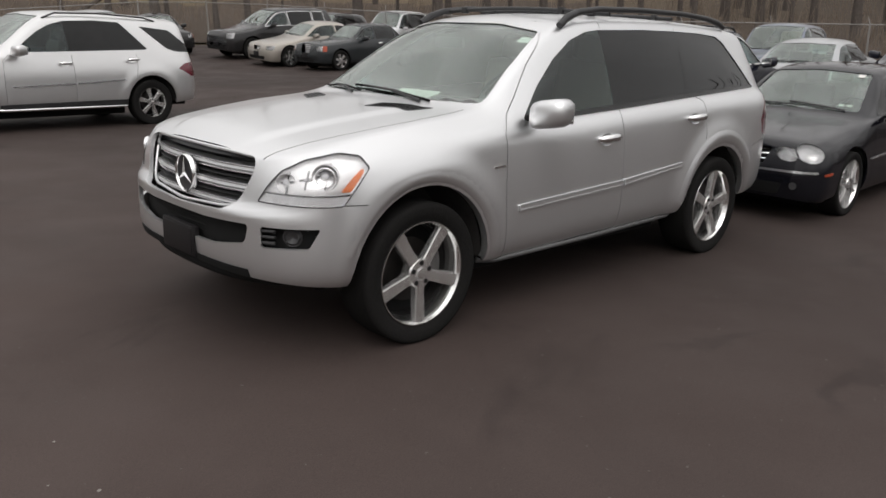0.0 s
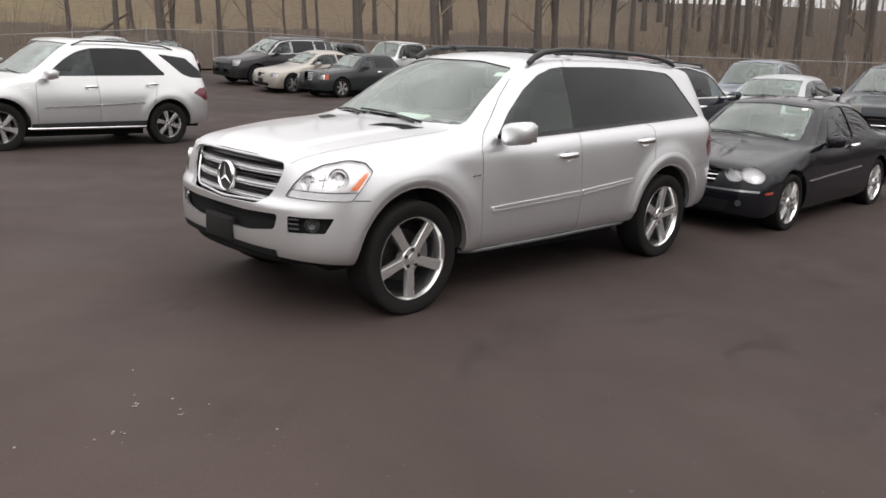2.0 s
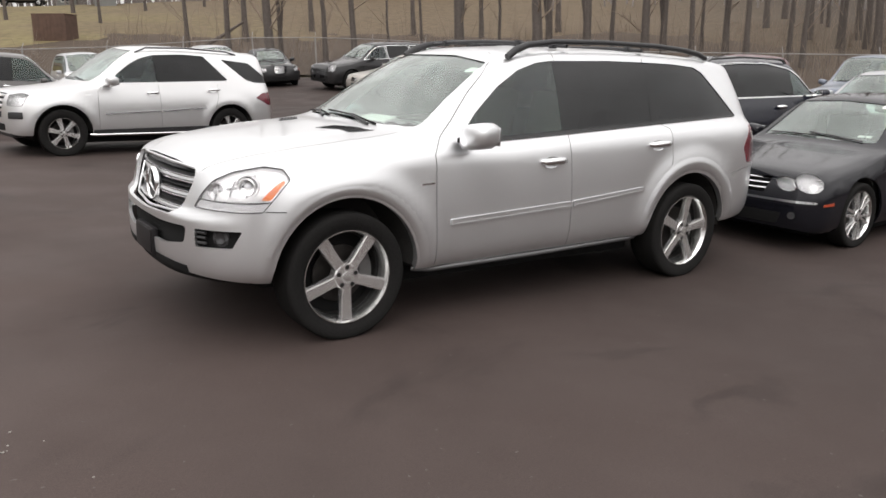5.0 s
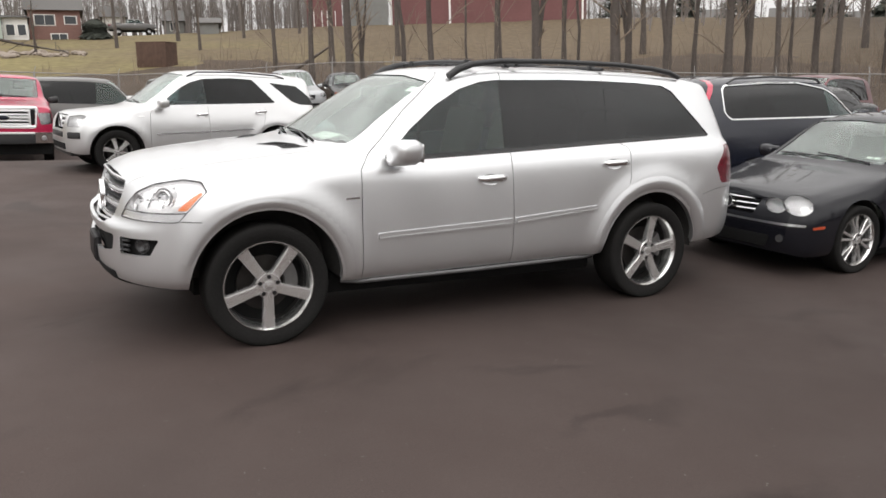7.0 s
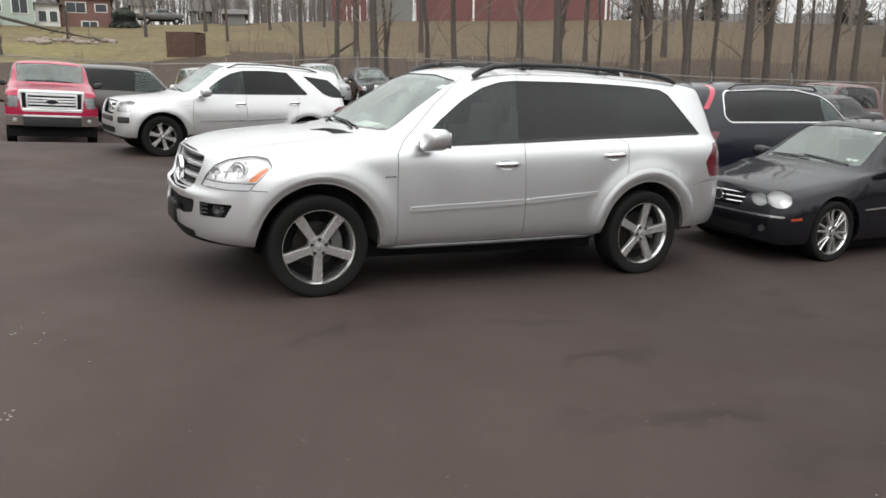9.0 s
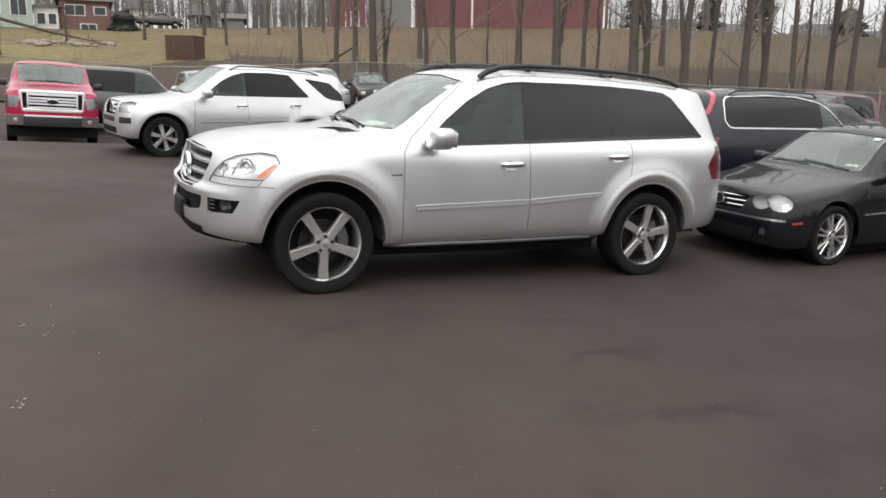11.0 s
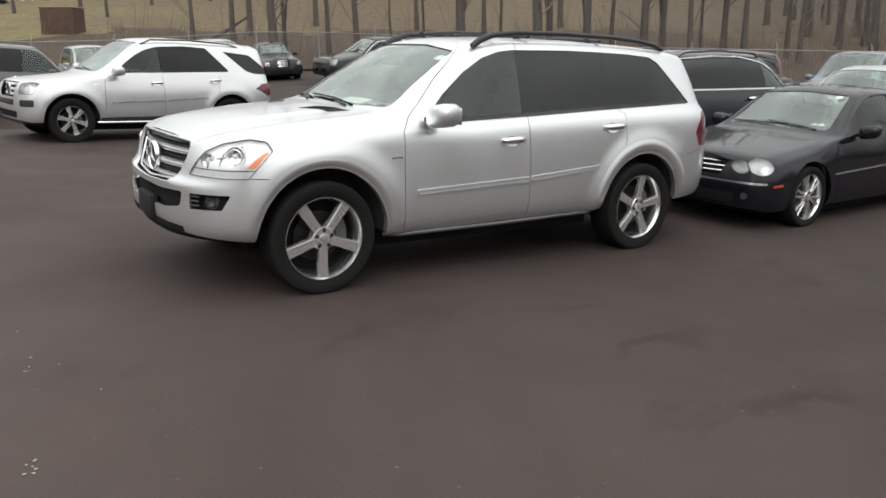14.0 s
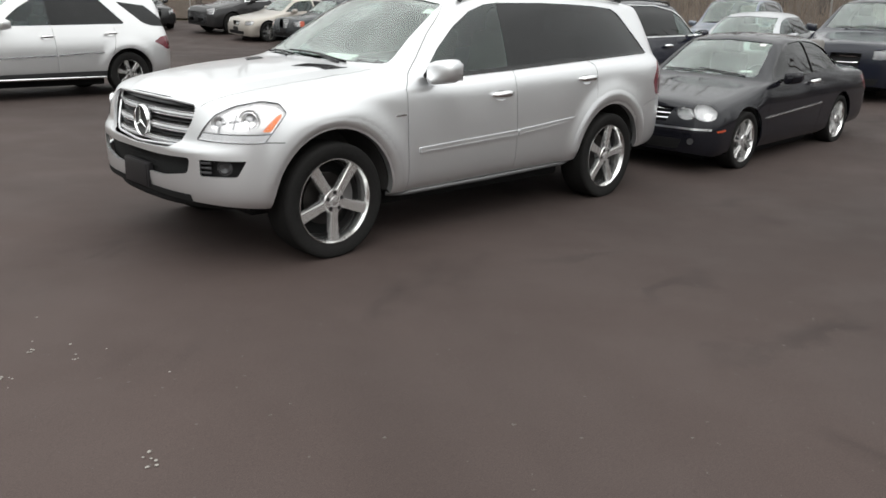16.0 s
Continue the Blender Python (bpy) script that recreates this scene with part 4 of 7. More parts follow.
BIG_SUV = dict(
    paint=M["silver"], wide=0.96, wb=3.075, r=0.385, hub_z=0.38, rim=0.282, yw=-0.0 + 0.93, tyre=0.29, arch=0.478, style=FIVE, steer=0.0,
    rows=[(-0.90, 0.44, 0.86, 0.82, 0.965, 0.66, 1.00, 0.87), (-0.80, 0.43, 0.90, 0.85, 1.00, 0.72, 1.035, 0.905), (-0.55, 0.405, 0.975, 0.885, 1.06, 0.77, 1.105, 0.952), (0.0, 0.37, 1.055, 0.90, 1.15, 0.79, 1.175, 0.958),
          (0.42, 0.37, 1.105, 0.905, 1.195, 0.78, 1.228, 0.958), (0.55, 0.37, 1.12, 0.90, 1.225, 0.765, 1.29, 0.958), (0.85, 0.37, 1.125, 0.895, 1.405, 0.715, 1.52, 0.957), (1.15, 0.375, 1.13, 0.89, 1.585, 0.665, 1.695, 0.956),
          (1.40, 0.38, 1.145, 0.885, 1.685, 0.64, 1.745, 0.956), (1.80, 0.385, 1.175, 0.88, 1.735, 0.63, 1.775, 0.956), (2.70, 0.40, 1.22, 0.875, 1.755, 0.625, 1.79, 0.957), (3.30, 0.41, 1.25, 0.86, 1.742, 0.615, 1.782, 0.955),
          (3.60, 0.42, 1.262, 0.845, 1.722, 0.605, 1.768, 0.95), (3.95, 0.45, 1.27, 0.83, 1.69, 0.59, 1.735, 0.94), (4.19, 0.47, 1.27, 0.82, 1.66, 0.575, 1.705, 0.93)],
    front=(-0.40, -0.90, 0.65, [(0.35, 0.03), (0.55, 0.0), (0.745, 0.0), (0.785, 0.05), (1.0, 0.10), (1.1, 0.14)]),
    rear=(3.45, 4.19, 0.5, [(0.4, -0.05), (0.6, 0.0), (0.9, -0.02), (1.2, -0.11), (1.45, -0.22), (1.7, -0.36)]),
    flare=[(0.0, 0.38, 0.545, 0.024), (3.075, 0.38, 0.55, 0.026)], arch_lips=[(0.0, 0.38, 0.480, 0.528, 1, 160, 0.006), (3.075, 0.38, 0.480, 0.565, 8, 170, 0.009)], dense=1.45, crease=(-0.72, 0.42, 0.44, 0.50, 0.014), ledge=0.66, spin=44.0,
    openings=[[(0.80, 1.155), (1.00, 1.33), (1.22, 1.49), (1.42, 1.60), (1.60, 1.655), (1.74, 1.672), (2.30, 1.69), (2.69, 1.692), (3.05, 1.688), (3.33, 1.672), (3.42, 1.63), (3.72, 1.295), (3.60, 1.292), (2.65, 1.248), (1.75, 1.197), (1.05, 1.155)]],
    windows=[[(0.80, 1.150), (1.00, 1.335), (1.22, 1.495), (1.42, 1.605), (1.60, 1.66), (1.752, 1.676), (1.705, 1.188), (1.05, 1.150)],
             [(1.755, 1.676), (1.80, 1.681), (2.30, 1.695), (2.710, 1.697), (2.632, 1.240), (1.708, 1.188)],
             [(2.713, 1.697), (3.05, 1.693), (3.34, 1.677), (3.43, 1.632), (3.73, 1.295), (3.60, 1.286), (2.635, 1.240)]],
    tints=["glass_front", "glass_rear", "glass_rear"], corner=0.004,
    screens=[([(-0.745, 1.232), (0.745, 1.232), (0.680, 1.41), (0.632, 1.56), (0.590, 1.645), (0.30, 1.688), (-0.30, 1.688), (-0.590, 1.645), (-0.632, 1.56), (-0.680, 1.41)], 0.2, 1.45, 0.03),
             ([(-0.66, 1.22), (0.66, 1.22), (0.55, 1.62), (-0.55, 1.62)], 3.75, 4.6, 0.06)],
    lamp_frame=(45, -0.80, 0.65), lamp_round=0.014, bulb_depth=0.018, reflector="reflector", bulb="lens_solid", seal=0.0045, lamp_deep=0.018,
    lamps=[[(-0.012, 0.810), (0.045, 0.895), (0.108, 0.962), (0.215, 1.014), (0.355, 1.041), (0.455, 1.027), (0.508, 0.975), (0.462, 0.895), (0.402, 0.806)]],
    bulbs=[(0.135, 0.905, 0.046), (0.315, 0.940, 0.060)],
    amber=[[(0.386, 0.872), (0.428, 0.868), (0.482, 0.955), (0.472, 0.972), (0.446, 0.948)]],
    corner_cuts=[[(0.012, 0.700), (0.305, 0.705), (0.248, 0.607), (0.015, 0.598)]],
    front_cuts=[([(-0.560, 1.005), (-0.2, 1.025), (0.2, 1.025), (0.560, 1.005), (0.570, 0.93), (0.50, 0.79), (0.42, 0.742), (0.0, 0.722), (-0.42, 0.742), (-0.50, 0.79), (-0.570, 0.93)], -1.3, -0.50, 0.05),
                ([(-0.615, 0.702), (-0.3, 0.690), (0.3, 0.690), (0.615, 0.702), (0.59, 0.605), (0.33, 0.563), (-0.33, 0.563), (-0.59, 0.605)], -1.3, -0.6, 0.03)],
    tail_frame=(-60, 3.86, 0.86), tails=[[(-0.085, 0.905), (-0.125, 1.03), (-0.10, 1.09), (-0.01, 1.215), (0.13, 1.225), (0.14, 0.90)]],
    seams=[[(0.61, 0.37), (0.605, 0.6), (0.60, 0.9), (0.60, 1.08), (0.68, 1.18), (0.79, 1.27), (0.98, 1.45), (1.2, 1.62), (1.36, 1.71)], [(1.765, 0.38), (1.76, 0.7), (1.735, 1.1), (1.755, 1.2), (1.775, 1.68), (1.78, 1.74)],
           [(2.56, 0.40), (2.62, 0.56), (2.74, 0.78), (2.81, 0.98), (2.815, 1.2), (2.70, 1.25)], [(2.69, 1.25), (2.70, 1.72)], [(-0.57, 0.813), (-0.45, 0.806), (-0.33, 0.800), (-0.24, 0.797)], [(3.58, 0.82), (3.75, 0.86), (3.95, 0.875), (4.3, 0.875)]],
    lid_seams=[([(-0.74, 0.60), (-0.60, 0.655), (-0.42, 0.69), (0.0, 0.745), (0.45, 0.735)], 0.95, 1.5)],
    mirror=(0.84, 1.045, 1.195, 0.94), right_mirror=(1.04, 0.975, 1.20, 0.90), handles=[(1.565, 1.003, 0.10), (2.655, 1.09, 0.10)], handle_y=0.945,
    strips=[("door_moulding", M["silver"], 0.9, 0.012, [(0.715, 0.632), (0.715, 0.672), (1.75, 0.718), (1.75, 0.672)]), ("door_moulding", M["silver"], 0.9, 0.012, [(1.775, 0.674), (1.775, 0.720), (2.50, 0.778), (2.505, 0.742)]),
            ("belt_trim", "gloss_black", 0.9, 0.006, [(0.98, 1.138), (0.98, 1.164), (1.74, 1.205), (2.65, 1.259), (3.54, 1.300), (3.715, 1.303), (3.70, 1.286), (3.54, 1.280), (2.65, 1.232), (1.74, 1.178)]),
            ("moulding_insert", M["silver"], 0.9, 0.015, [(0.72, 0.636), (0.72, 0.645), (1.745, 0.690), (1.745, 0.681)]), ("moulding_insert", M["silver"], 0.9, 0.015, [(1.78, 0.683), (1.78, 0.692), (2.495, 0.757), (2.497, 0.748)]),
            ("fender_badge", "chrome", 0.9, 0.004, [(0.49, 0.899), (0.49, 0.911), (0.585, 0.915), (0.585, 0.903)])],
    dash=0.60, dash_z=1.215, seat_z=0.92, seats=[1.75, 2.65], bay=0.85, seat_mat="seat_light")


def big_suv_nose(top, piece):
    """Grille with bars and ring badge, intake, fog lamps, plate holder, valance, wipers, vents, rails and boards."""
    grille = new("grille", None)
    grille.parent = top
    part("grille_back", boxed(-0.70, -0.60, 0.66, -0.68, 0.60, 1.02), M["black_plastic"], grille)
    for z, h in ((0.985, 0.010), (0.932, 0.036), (0.888, 0.010), (0.845, 0.036), (0.803, 0.010), (0.765, 0.026)):
        bm = bmesh.new()
        w = 0.585 - max(0.0, 0.93 - z) * 0.5
        prev = None
        for k in range(25):
            y = -w + 2 * w * k / 24
            x = -0.815 + 0.10 * (abs(y) / 0.6) ** 2.6 + (z - 0.86) * 0.22 + (0.012 if h < 0.02 else 0)
            ring = [bm.verts.new((x, y, z - h / 2)), bm.verts.new((x - 0.012, y, z)), bm.verts.new((x, y, z + h / 2)), bm.verts.new((x + 0.05, y, z + h / 2 + 0.01)), bm.verts.new((x + 0.05, y, z - h / 2 + 0.01))]
            if prev:
                for i in range(5):
                    bm.faces.new((prev[i], prev[(i + 1) % 5], ring[(i + 1) % 5], ring[i]))
            prev = ring
        bar = part("grille_bar", bm, M["grille_silver"] if h > 0.02 else M["black_plastic"], grille)
        if h > 0.02:
            for e in (-1, 1):
                part("bar_edge", tube(bmesh.new(), [(-0.819 + 0.10 * (abs(y) / 0.6) ** 2.6 + (z - 0.86) * 0.22, y, z + e * h * 0.46) for y in np.linspace(-w, w, 25)], 0.0042, 6), M["chrome_dull"], bar, smooth=60)
    bm = bmesh.new()
    rim_line = [(-0.553, 1.0), (-0.3, 1.018), (0.3, 1.018), (0.553, 1.0), (0.560, 0.93), (0.492, 0.796), (0.415, 0.750), (0.0, 0.731), (-0.415, 0.750), (-0.492, 0.796), (-0.560, 0.93)]
    loop = rounded(rim_line, 0.06)
    tube(bm, [(-0.835 + 0.105 * (abs(y) / 0.6) ** 2.6 + (z - 0.86) * 0.22, y, z) for y, z in loop + loop[:1]], 0.009, 8)
    part("grille_surround", bm, M["silver"], grille, smooth=60)
    badge = part("badge_disc", lathe(bmesh.new(), [(0, 0.0), (0.092, 0.0), (0.092, -0.03), (0, -0.03)], 32, Matrix.Translation((-0.845, 0, 0.858)) @ pose(0, 0, 0, 0, 0, -90)), M["black_plastic"], grille)
    part("badge_ring", lathe(bmesh.new(), [(0.100, -0.02), (0.100, 0.003), (0.096, 0.008), (0.091, 0.003), (0.091, -0.02), (0.100, -0.02)], 36, Matrix.Translation((-0.848, 0, 0.858)) @ pose(0, 0, 0, 0, 0, -90)), M["chrome"], badge, smooth=60)
    for k in range(3):
        a = math.pi / 2 + k * 2 * math.pi / 3
        bm = bmesh.new()
        tip = (-0.853, 0.093 * math.cos(a), 0.858 + 0.093 * math.sin(a))
        n = (math.sin(a) * 0.012, -math.cos(a) * 0.012)
        v = [bm.verts.new(tip), bm.verts.new((-0.853, -n[0] * 1.0, 0.858 - n[1])), bm.verts.new((-0.853, n[0], 0.858 + n[1])), bm.verts.new((-0.864, 0, 0.858))]
        for f in ((0, 1, 3), (0, 3, 2), (0, 2, 1), (1, 2, 3)):
            bm.faces.new([v[i] for i in f])
        part("badge_arm", bm, M["chrome"], badge)
    for sg in (-1, 1):
        corner = slant(sg, 45, -0.80, 0.65)
        piece("lamp_strip", [(0.000, 0.814), (0.030, 0.852), (0.428, 0.852), (0.404, 0.812)], corner, -0.25, 0.5, M["lens_solid"], inset=0.010, thick=0.008, rr=0.005)
        piece("lamp_divider", [(0.030, 0.852), (0.034, 0.858), (0.432, 0.860), (0.428, 0.852)], corner, -0.25, 0.5, M["lamp_grey"], inset=0.008, thick=0.012, rr=0)
        # thin dark crosses stand in for the reflection pattern inside the lamp
        for s0, z0, r0 in ((0.135, 0.908, 0.046), (0.225, 0.925, 0.040), (0.318, 0.942, 0.056)):
            piece("lamp_divider", [(s0 - 0.005, z0 - r0), (s0 + 0.004, z0 - r0), (s0 + 0.016, z0 + r0), (s0 + 0.007, z0 + r0)], corner, -0.25, 0.5, M["lamp_grey"], inset=0.012, thick=0.006, rr=0)
            piece("lamp_divider", [(s0 - r0 * 0.7, z0 - 0.006), (s0 + r0 * 0.8, z0 + 0.002), (s0 + r0 * 0.8, z0 + 0.011), (s0 - r0 * 0.7, z0 + 0.003)], corner, -0.25, 0.5, M["lamp_grey"], inset=0.012, thick=0.006, rr=0)
        ring = Matrix.Translation(corner(0.318, 0.942, 0.028)) @ pose(0, 0, 0, 0, 0, -45 if sg < 0 else 225)
        part("projector_ring", lathe(bmesh.new(), [(0.040, 0.0), (0.045, 0.003), (0.049, 0.0), (0.048, -0.02), (0.040, -0.02), (0.040, 0.0)], 28, ring), M["reflector"], top, smooth=50)
    intake = new("lower_intake", None)
    intake.parent = top
    piece("intake_mesh", [(-0.66, 0.54), (-0.66, 0.72), (0.66, 0.72), (0.66, 0.54)], ahead, -1.3, -0.55, M["black"], inset=0.050, thick=0.012, rr=0, parent=intake)
    for k in range(4):
        z = 0.590 + 0.028 * k
        part("intake_slat", tube(bmesh.new(), [(-0.855 + 0.16 * (abs(y) / 0.60) ** 2.6, y, z) for y in np.linspace(-0.56, 0.56, 17)], 0.004, 6), M["black"], intake)
    plate = part("plate_holder", boxed(-0.912, -0.185, 0.45, -0.872, 0.165, 0.612, bevel=0.012), M["plate_dark"], top)
    part("plate", boxed(-0.917, -0.170, 0.462, -0.911, 0.150, 0.600, bevel=0.003), M["plate_dark"], plate)
    # black lower lip; its black also stands for the shade below the bumper
    ob = piece("valance", [(-0.6, 0.28), (-0.6, 0.475), (0.6, 0.475), (0.6, 0.28)], ahead, -1.3, -0.62, M["black"], inset=-0.006, thick=0.03, rr=0.01)
    part("valance_lip", tube(bmesh.new(), [(-0.83 + 0.33 * (abs(y) / 0.85) ** 3.2, y, 0.40 + 0.01 * abs(y)) for y in np.linspace(-0.80, 0.80, 25)], 0.03, 8), M["black"], top, smooth=60)
    for sg in (-1, 1):
        fr = slant(sg, 45, -0.80, 0.65)
        fog = part("fog_lamp", lathe(bmesh.new(), [(0.0, -0.01), (0.03, 0.0), (0.042, -0.012), (0.048, -0.012), (0.048, -0.05), (0, -0.05)], 20, Matrix.Translation(fr(0.165, 0.655, 0.045)) @ pose(0, 0, 0, 0, 0, -45 if sg < 0 else 225)), M["lamp_smoke"], top)
        piece("fog_recess", [(-0.02, 0.575), (-0.02, 0.725), (0.33, 0.73), (0.28, 0.58)], fr, -0.3, 0.5, M["black"], inset=0.055, thick=0.012, rr=0, parent=fog)
        for k in (-1, 0, 1):
            a, b = fr(0.012, 0.650 + 0.028 * k, 0.022), fr(0.085, 0.652 + 0.028 * k, 0.045)
            part("fog_slat", tube(bmesh.new(), [a, [(p + q) / 2 for p, q in zip(a, b)], b], 0.0085, 6), M["black_plastic"], fog)
        over = lambda a, b, d, sg=sg: (a, sg * b, d)
        vent = piece("hood_vent", [(0.100, 0.280), (0.225, 0.530), (0.375, 0.580), (0.240, 0.272)], over, 1.0, 1.5, M["black_plastic"], inset=-0.002, thick=0.02, rr=0.02)
        for i in range(5):
            f = 0.16 + 0.17 * i
            x0, y0, x1, y1 = 0.100 + 0.140 * f, 0.280 - 0.008 * f, 0.225 + 0.150 * f, 0.530 + 0.050 * f
            piece("vent_louvre", ribbon([(x0 + 0.008, y0 + 0.02), (x1 - 0.008, y1 - 0.02)], 0.008), over, 1.0, 1.5, M["black"], inset=-0.004, thick=0.004, rr=0, parent=vent)
        # roof rails and their feet
        pts = [(1.36, 0.645), (1.44, 0.635), (1.56, 0.625), (1.8, 0.615), (2.3, 0.61), (2.9, 0.605), (3.25, 0.60), (3.45, 0.595), (3.56, 0.592)]
        zs = [1.685, 1.735, 1.775, 1.805, 1.822, 1.822, 1.805, 1.78, 1.745]
        rail = part("roof_rail", tube(bmesh.new(), [(x, sg * w, z) for (x, w), z in zip(pts, zs)], [0.022, 0.024, 0.021, 0.019, 0.018, 0.018, 0.019, 0.021, 0.018], 10, 1.1), M["black_plastic"], top, smooth=60)
        part("running_board", tube(bmesh.new(), [(0.50, sg * 0.84, 0.352), (0.60, sg * 0.895, 0.350), (1.5, sg * 0.90, 0.358), (2.45, sg * 0.895, 0.376), (2.58, sg * 0.85, 0.382)], 0.017, 8), M["sill_grey"], top, smooth=60)
    for x in (1.62, 1.95, 2.75):
        bar = part("cross_bar", tube(bmesh.new(), [(x, y, 1.80 - 0.02 * (y / 0.6) ** 2) for y in np.linspace(-0.6, 0.6, 9)], 0.014, 8), M["black_plastic"], top, smooth=60)
        for y in (-0.45, 0.45):
            part("bar_clamp", boxed(x - 0.025, y - 0.02, 1.765, x + 0.025, y + 0.02, 1.81, bevel=0.006), M["black_plastic"], bar)
    up = lambda x, y, h: (x, y, BIG_SUV["shell"].z_at(x, y) + h)
    for (x0, y0), (x1, y1) in (((0.455, 0.20), (0.545, 0.68)), ((0.445, -0.46), (0.520, 0.34))):
        xm, ym = (x0 + x1) / 2 + 0.012, (y0 + y1) / 2
        wiper = part("wiper", tube(bmesh.new(), [up(x0 - 0.03, y0 + 0.05, 0.010), up(xm - 0.015, ym, 0.016), up(x1 - 0.01, y1 - 0.1, 0.012)], [0.010, 0.008, 0.005], 6), M["black_plastic"], top, smooth=60)
        part("wiper_blade", tube(bmesh.new(), [up(x0, y0, 0.008), up(xm, ym, 0.008), up(x1, y1, 0.008)], 0.0065, 6), M["black"], wiper, smooth=60)
    piece("inspection_sticker", [(-0.605, 1.572), (-0.545, 1.575), (-0.540, 1.606), (-0.600, 1.602)], ahead, 0.8, 1.4, M["paper"], inset=0.012, thick=0.002, rr=0)
    part("dash_paper", boxed(-0.06, -0.26, 0.0, 0.06, 0.10, 0.004, m=Matrix.Translation((0.675, 0, 1.238)) @ pose(0, 0, 0, 0, -16, 0)), M["paper"], top)
    part("rear_view_mirror", boxed(1.02, -0.13, 1.52, 1.06, 0.13, 1.59, bevel=0.02), M["trim_dark"], top)


BIG_SUV["nose"] = big_suv_nose


def generic(paint, L, W, H, wb, fo, hood_f, hood_c, belt, cowl, ws_top, roof_end, back, deck=None, z0=0.22, r=0.32, rim=0.215, splits=(), glass_to=None, tints=None, style=SIX, rear_lean=(), nose_round=0.5,
            lamp=None, grille=None, bars=3, bar_mat="chrome", bar_r=0.011, roof_w=None, seats=None, merged=False, **more):
    """A car's specification from a few lengths, in metres from the front axle."""
    hw, end = W / 2, L - fo
    rw = roof_w or hw - 0.30
    tail_z = deck if deck else H - 0.06
    rows = [(-fo, z0 + 0.03, hood_f - 0.14, hw - 0.08, hood_f - 0.05, hw - 0.24, hood_f, hw - 0.03), (-fo + 0.2, z0, hood_f - 0.07, hw - 0.07, hood_f - 0.005, hw - 0.20, hood_f + 0.04, hw - 0.01),
            (cowl * 0.35 - 0.1, z0, (hood_f + belt) / 2 - 0.06, hw - 0.06, (hood_f + hood_c) / 2 - 0.01, hw - 0.17, (hood_f + hood_c) / 2 + 0.03, hw),
            (cowl, z0, belt - 0.05, hw - 0.055, hood_c - 0.03, hw - 0.17, hood_c, hw), (cowl + 0.15, z0, belt - 0.04, hw - 0.06, hood_c + 0.04, hw - 0.185, hood_c + 0.10, hw),
            (ws_top, z0, belt - 0.03, hw - 0.07, H - 0.10, rw + 0.015, H - 0.035, hw), ((ws_top * 2 + roof_end) / 3, z0, belt - 0.02, hw - 0.07, H - 0.06, rw, H, hw), (roof_end, z0, belt - 0.01, hw - 0.075, H - 0.085, rw - 0.02, H - 0.025, hw)]
    if deck:
        rows += [(back, z0 + 0.02, belt - 0.01, hw - 0.085, deck - 0.02, hw - 0.22, deck, hw - 0.005), (end, z0 + 0.06, belt - 0.06, hw - 0.10, deck - 0.06, hw - 0.26, deck - 0.03, hw - 0.03)]
    else:
        rows += [(back, z0 + 0.03, belt, hw - 0.09, H - 0.12, rw - 0.04, H - 0.06, hw - 0.005), (end, z0 + 0.06, belt, hw - 0.11, H - 0.16, rw - 0.06, H - 0.09, hw - 0.03)]
    line = keyed(rows)
    g0, g1 = cowl + 0.16, glass_to or roof_end + 0.1
    cuts = [g0, *splits, g1]
    windows = []
    for k, (a, b) in enumerate(zip(cuts, cuts[1:])):
        gap = 0.002 if merged else 0.03
        a, b = (a if k == 0 else a + gap), (b if b == g1 else b - gap)
        xs = np.linspace(b, a, 9)
        zt = [float(line([x])[0][3]) - 0.055 for x in xs]
        if b == g1:
            zt[0] = min(zt[0], belt + 0.12) if deck else zt[0]
        upper = [(float(x), z) for x, z in zip(xs, zt) if z > belt + 0.06]
        windows.append([(a, belt + 0.01), (b, belt + 0.02)] + upper)
    w_c, w_t = hw - 0.25, rw - 0.05
    screens = [([(-w_c, hood_c + 0.02), (w_c, hood_c + 0.02), (w_t, H - 0.105), (0, H - 0.075), (-w_t, H - 0.105)], cowl - 0.2, ws_top + 0.1, 0.03)]
    if deck:
        screens.append(([(-w_c + 0.06, deck + 0.02), (w_c - 0.06, deck + 0.02), (w_t, H - 0.12), (-w_t, H - 0.12)], roof_end - 0.05, back + 0.15, 0.03))
    else:
        screens.append(([(-w_c + 0.06, belt + 0.03), (w_c - 0.06, belt + 0.03), (w_t - 0.06, H - 0.2), (-w_t + 0.06, H - 0.2)], roof_end + 0.05, end + 0.3, 0.04))
    zl = hood_f - 0.26
    zl0, zl1 = (zl, zl + 0.15) if lamp is None else lamp
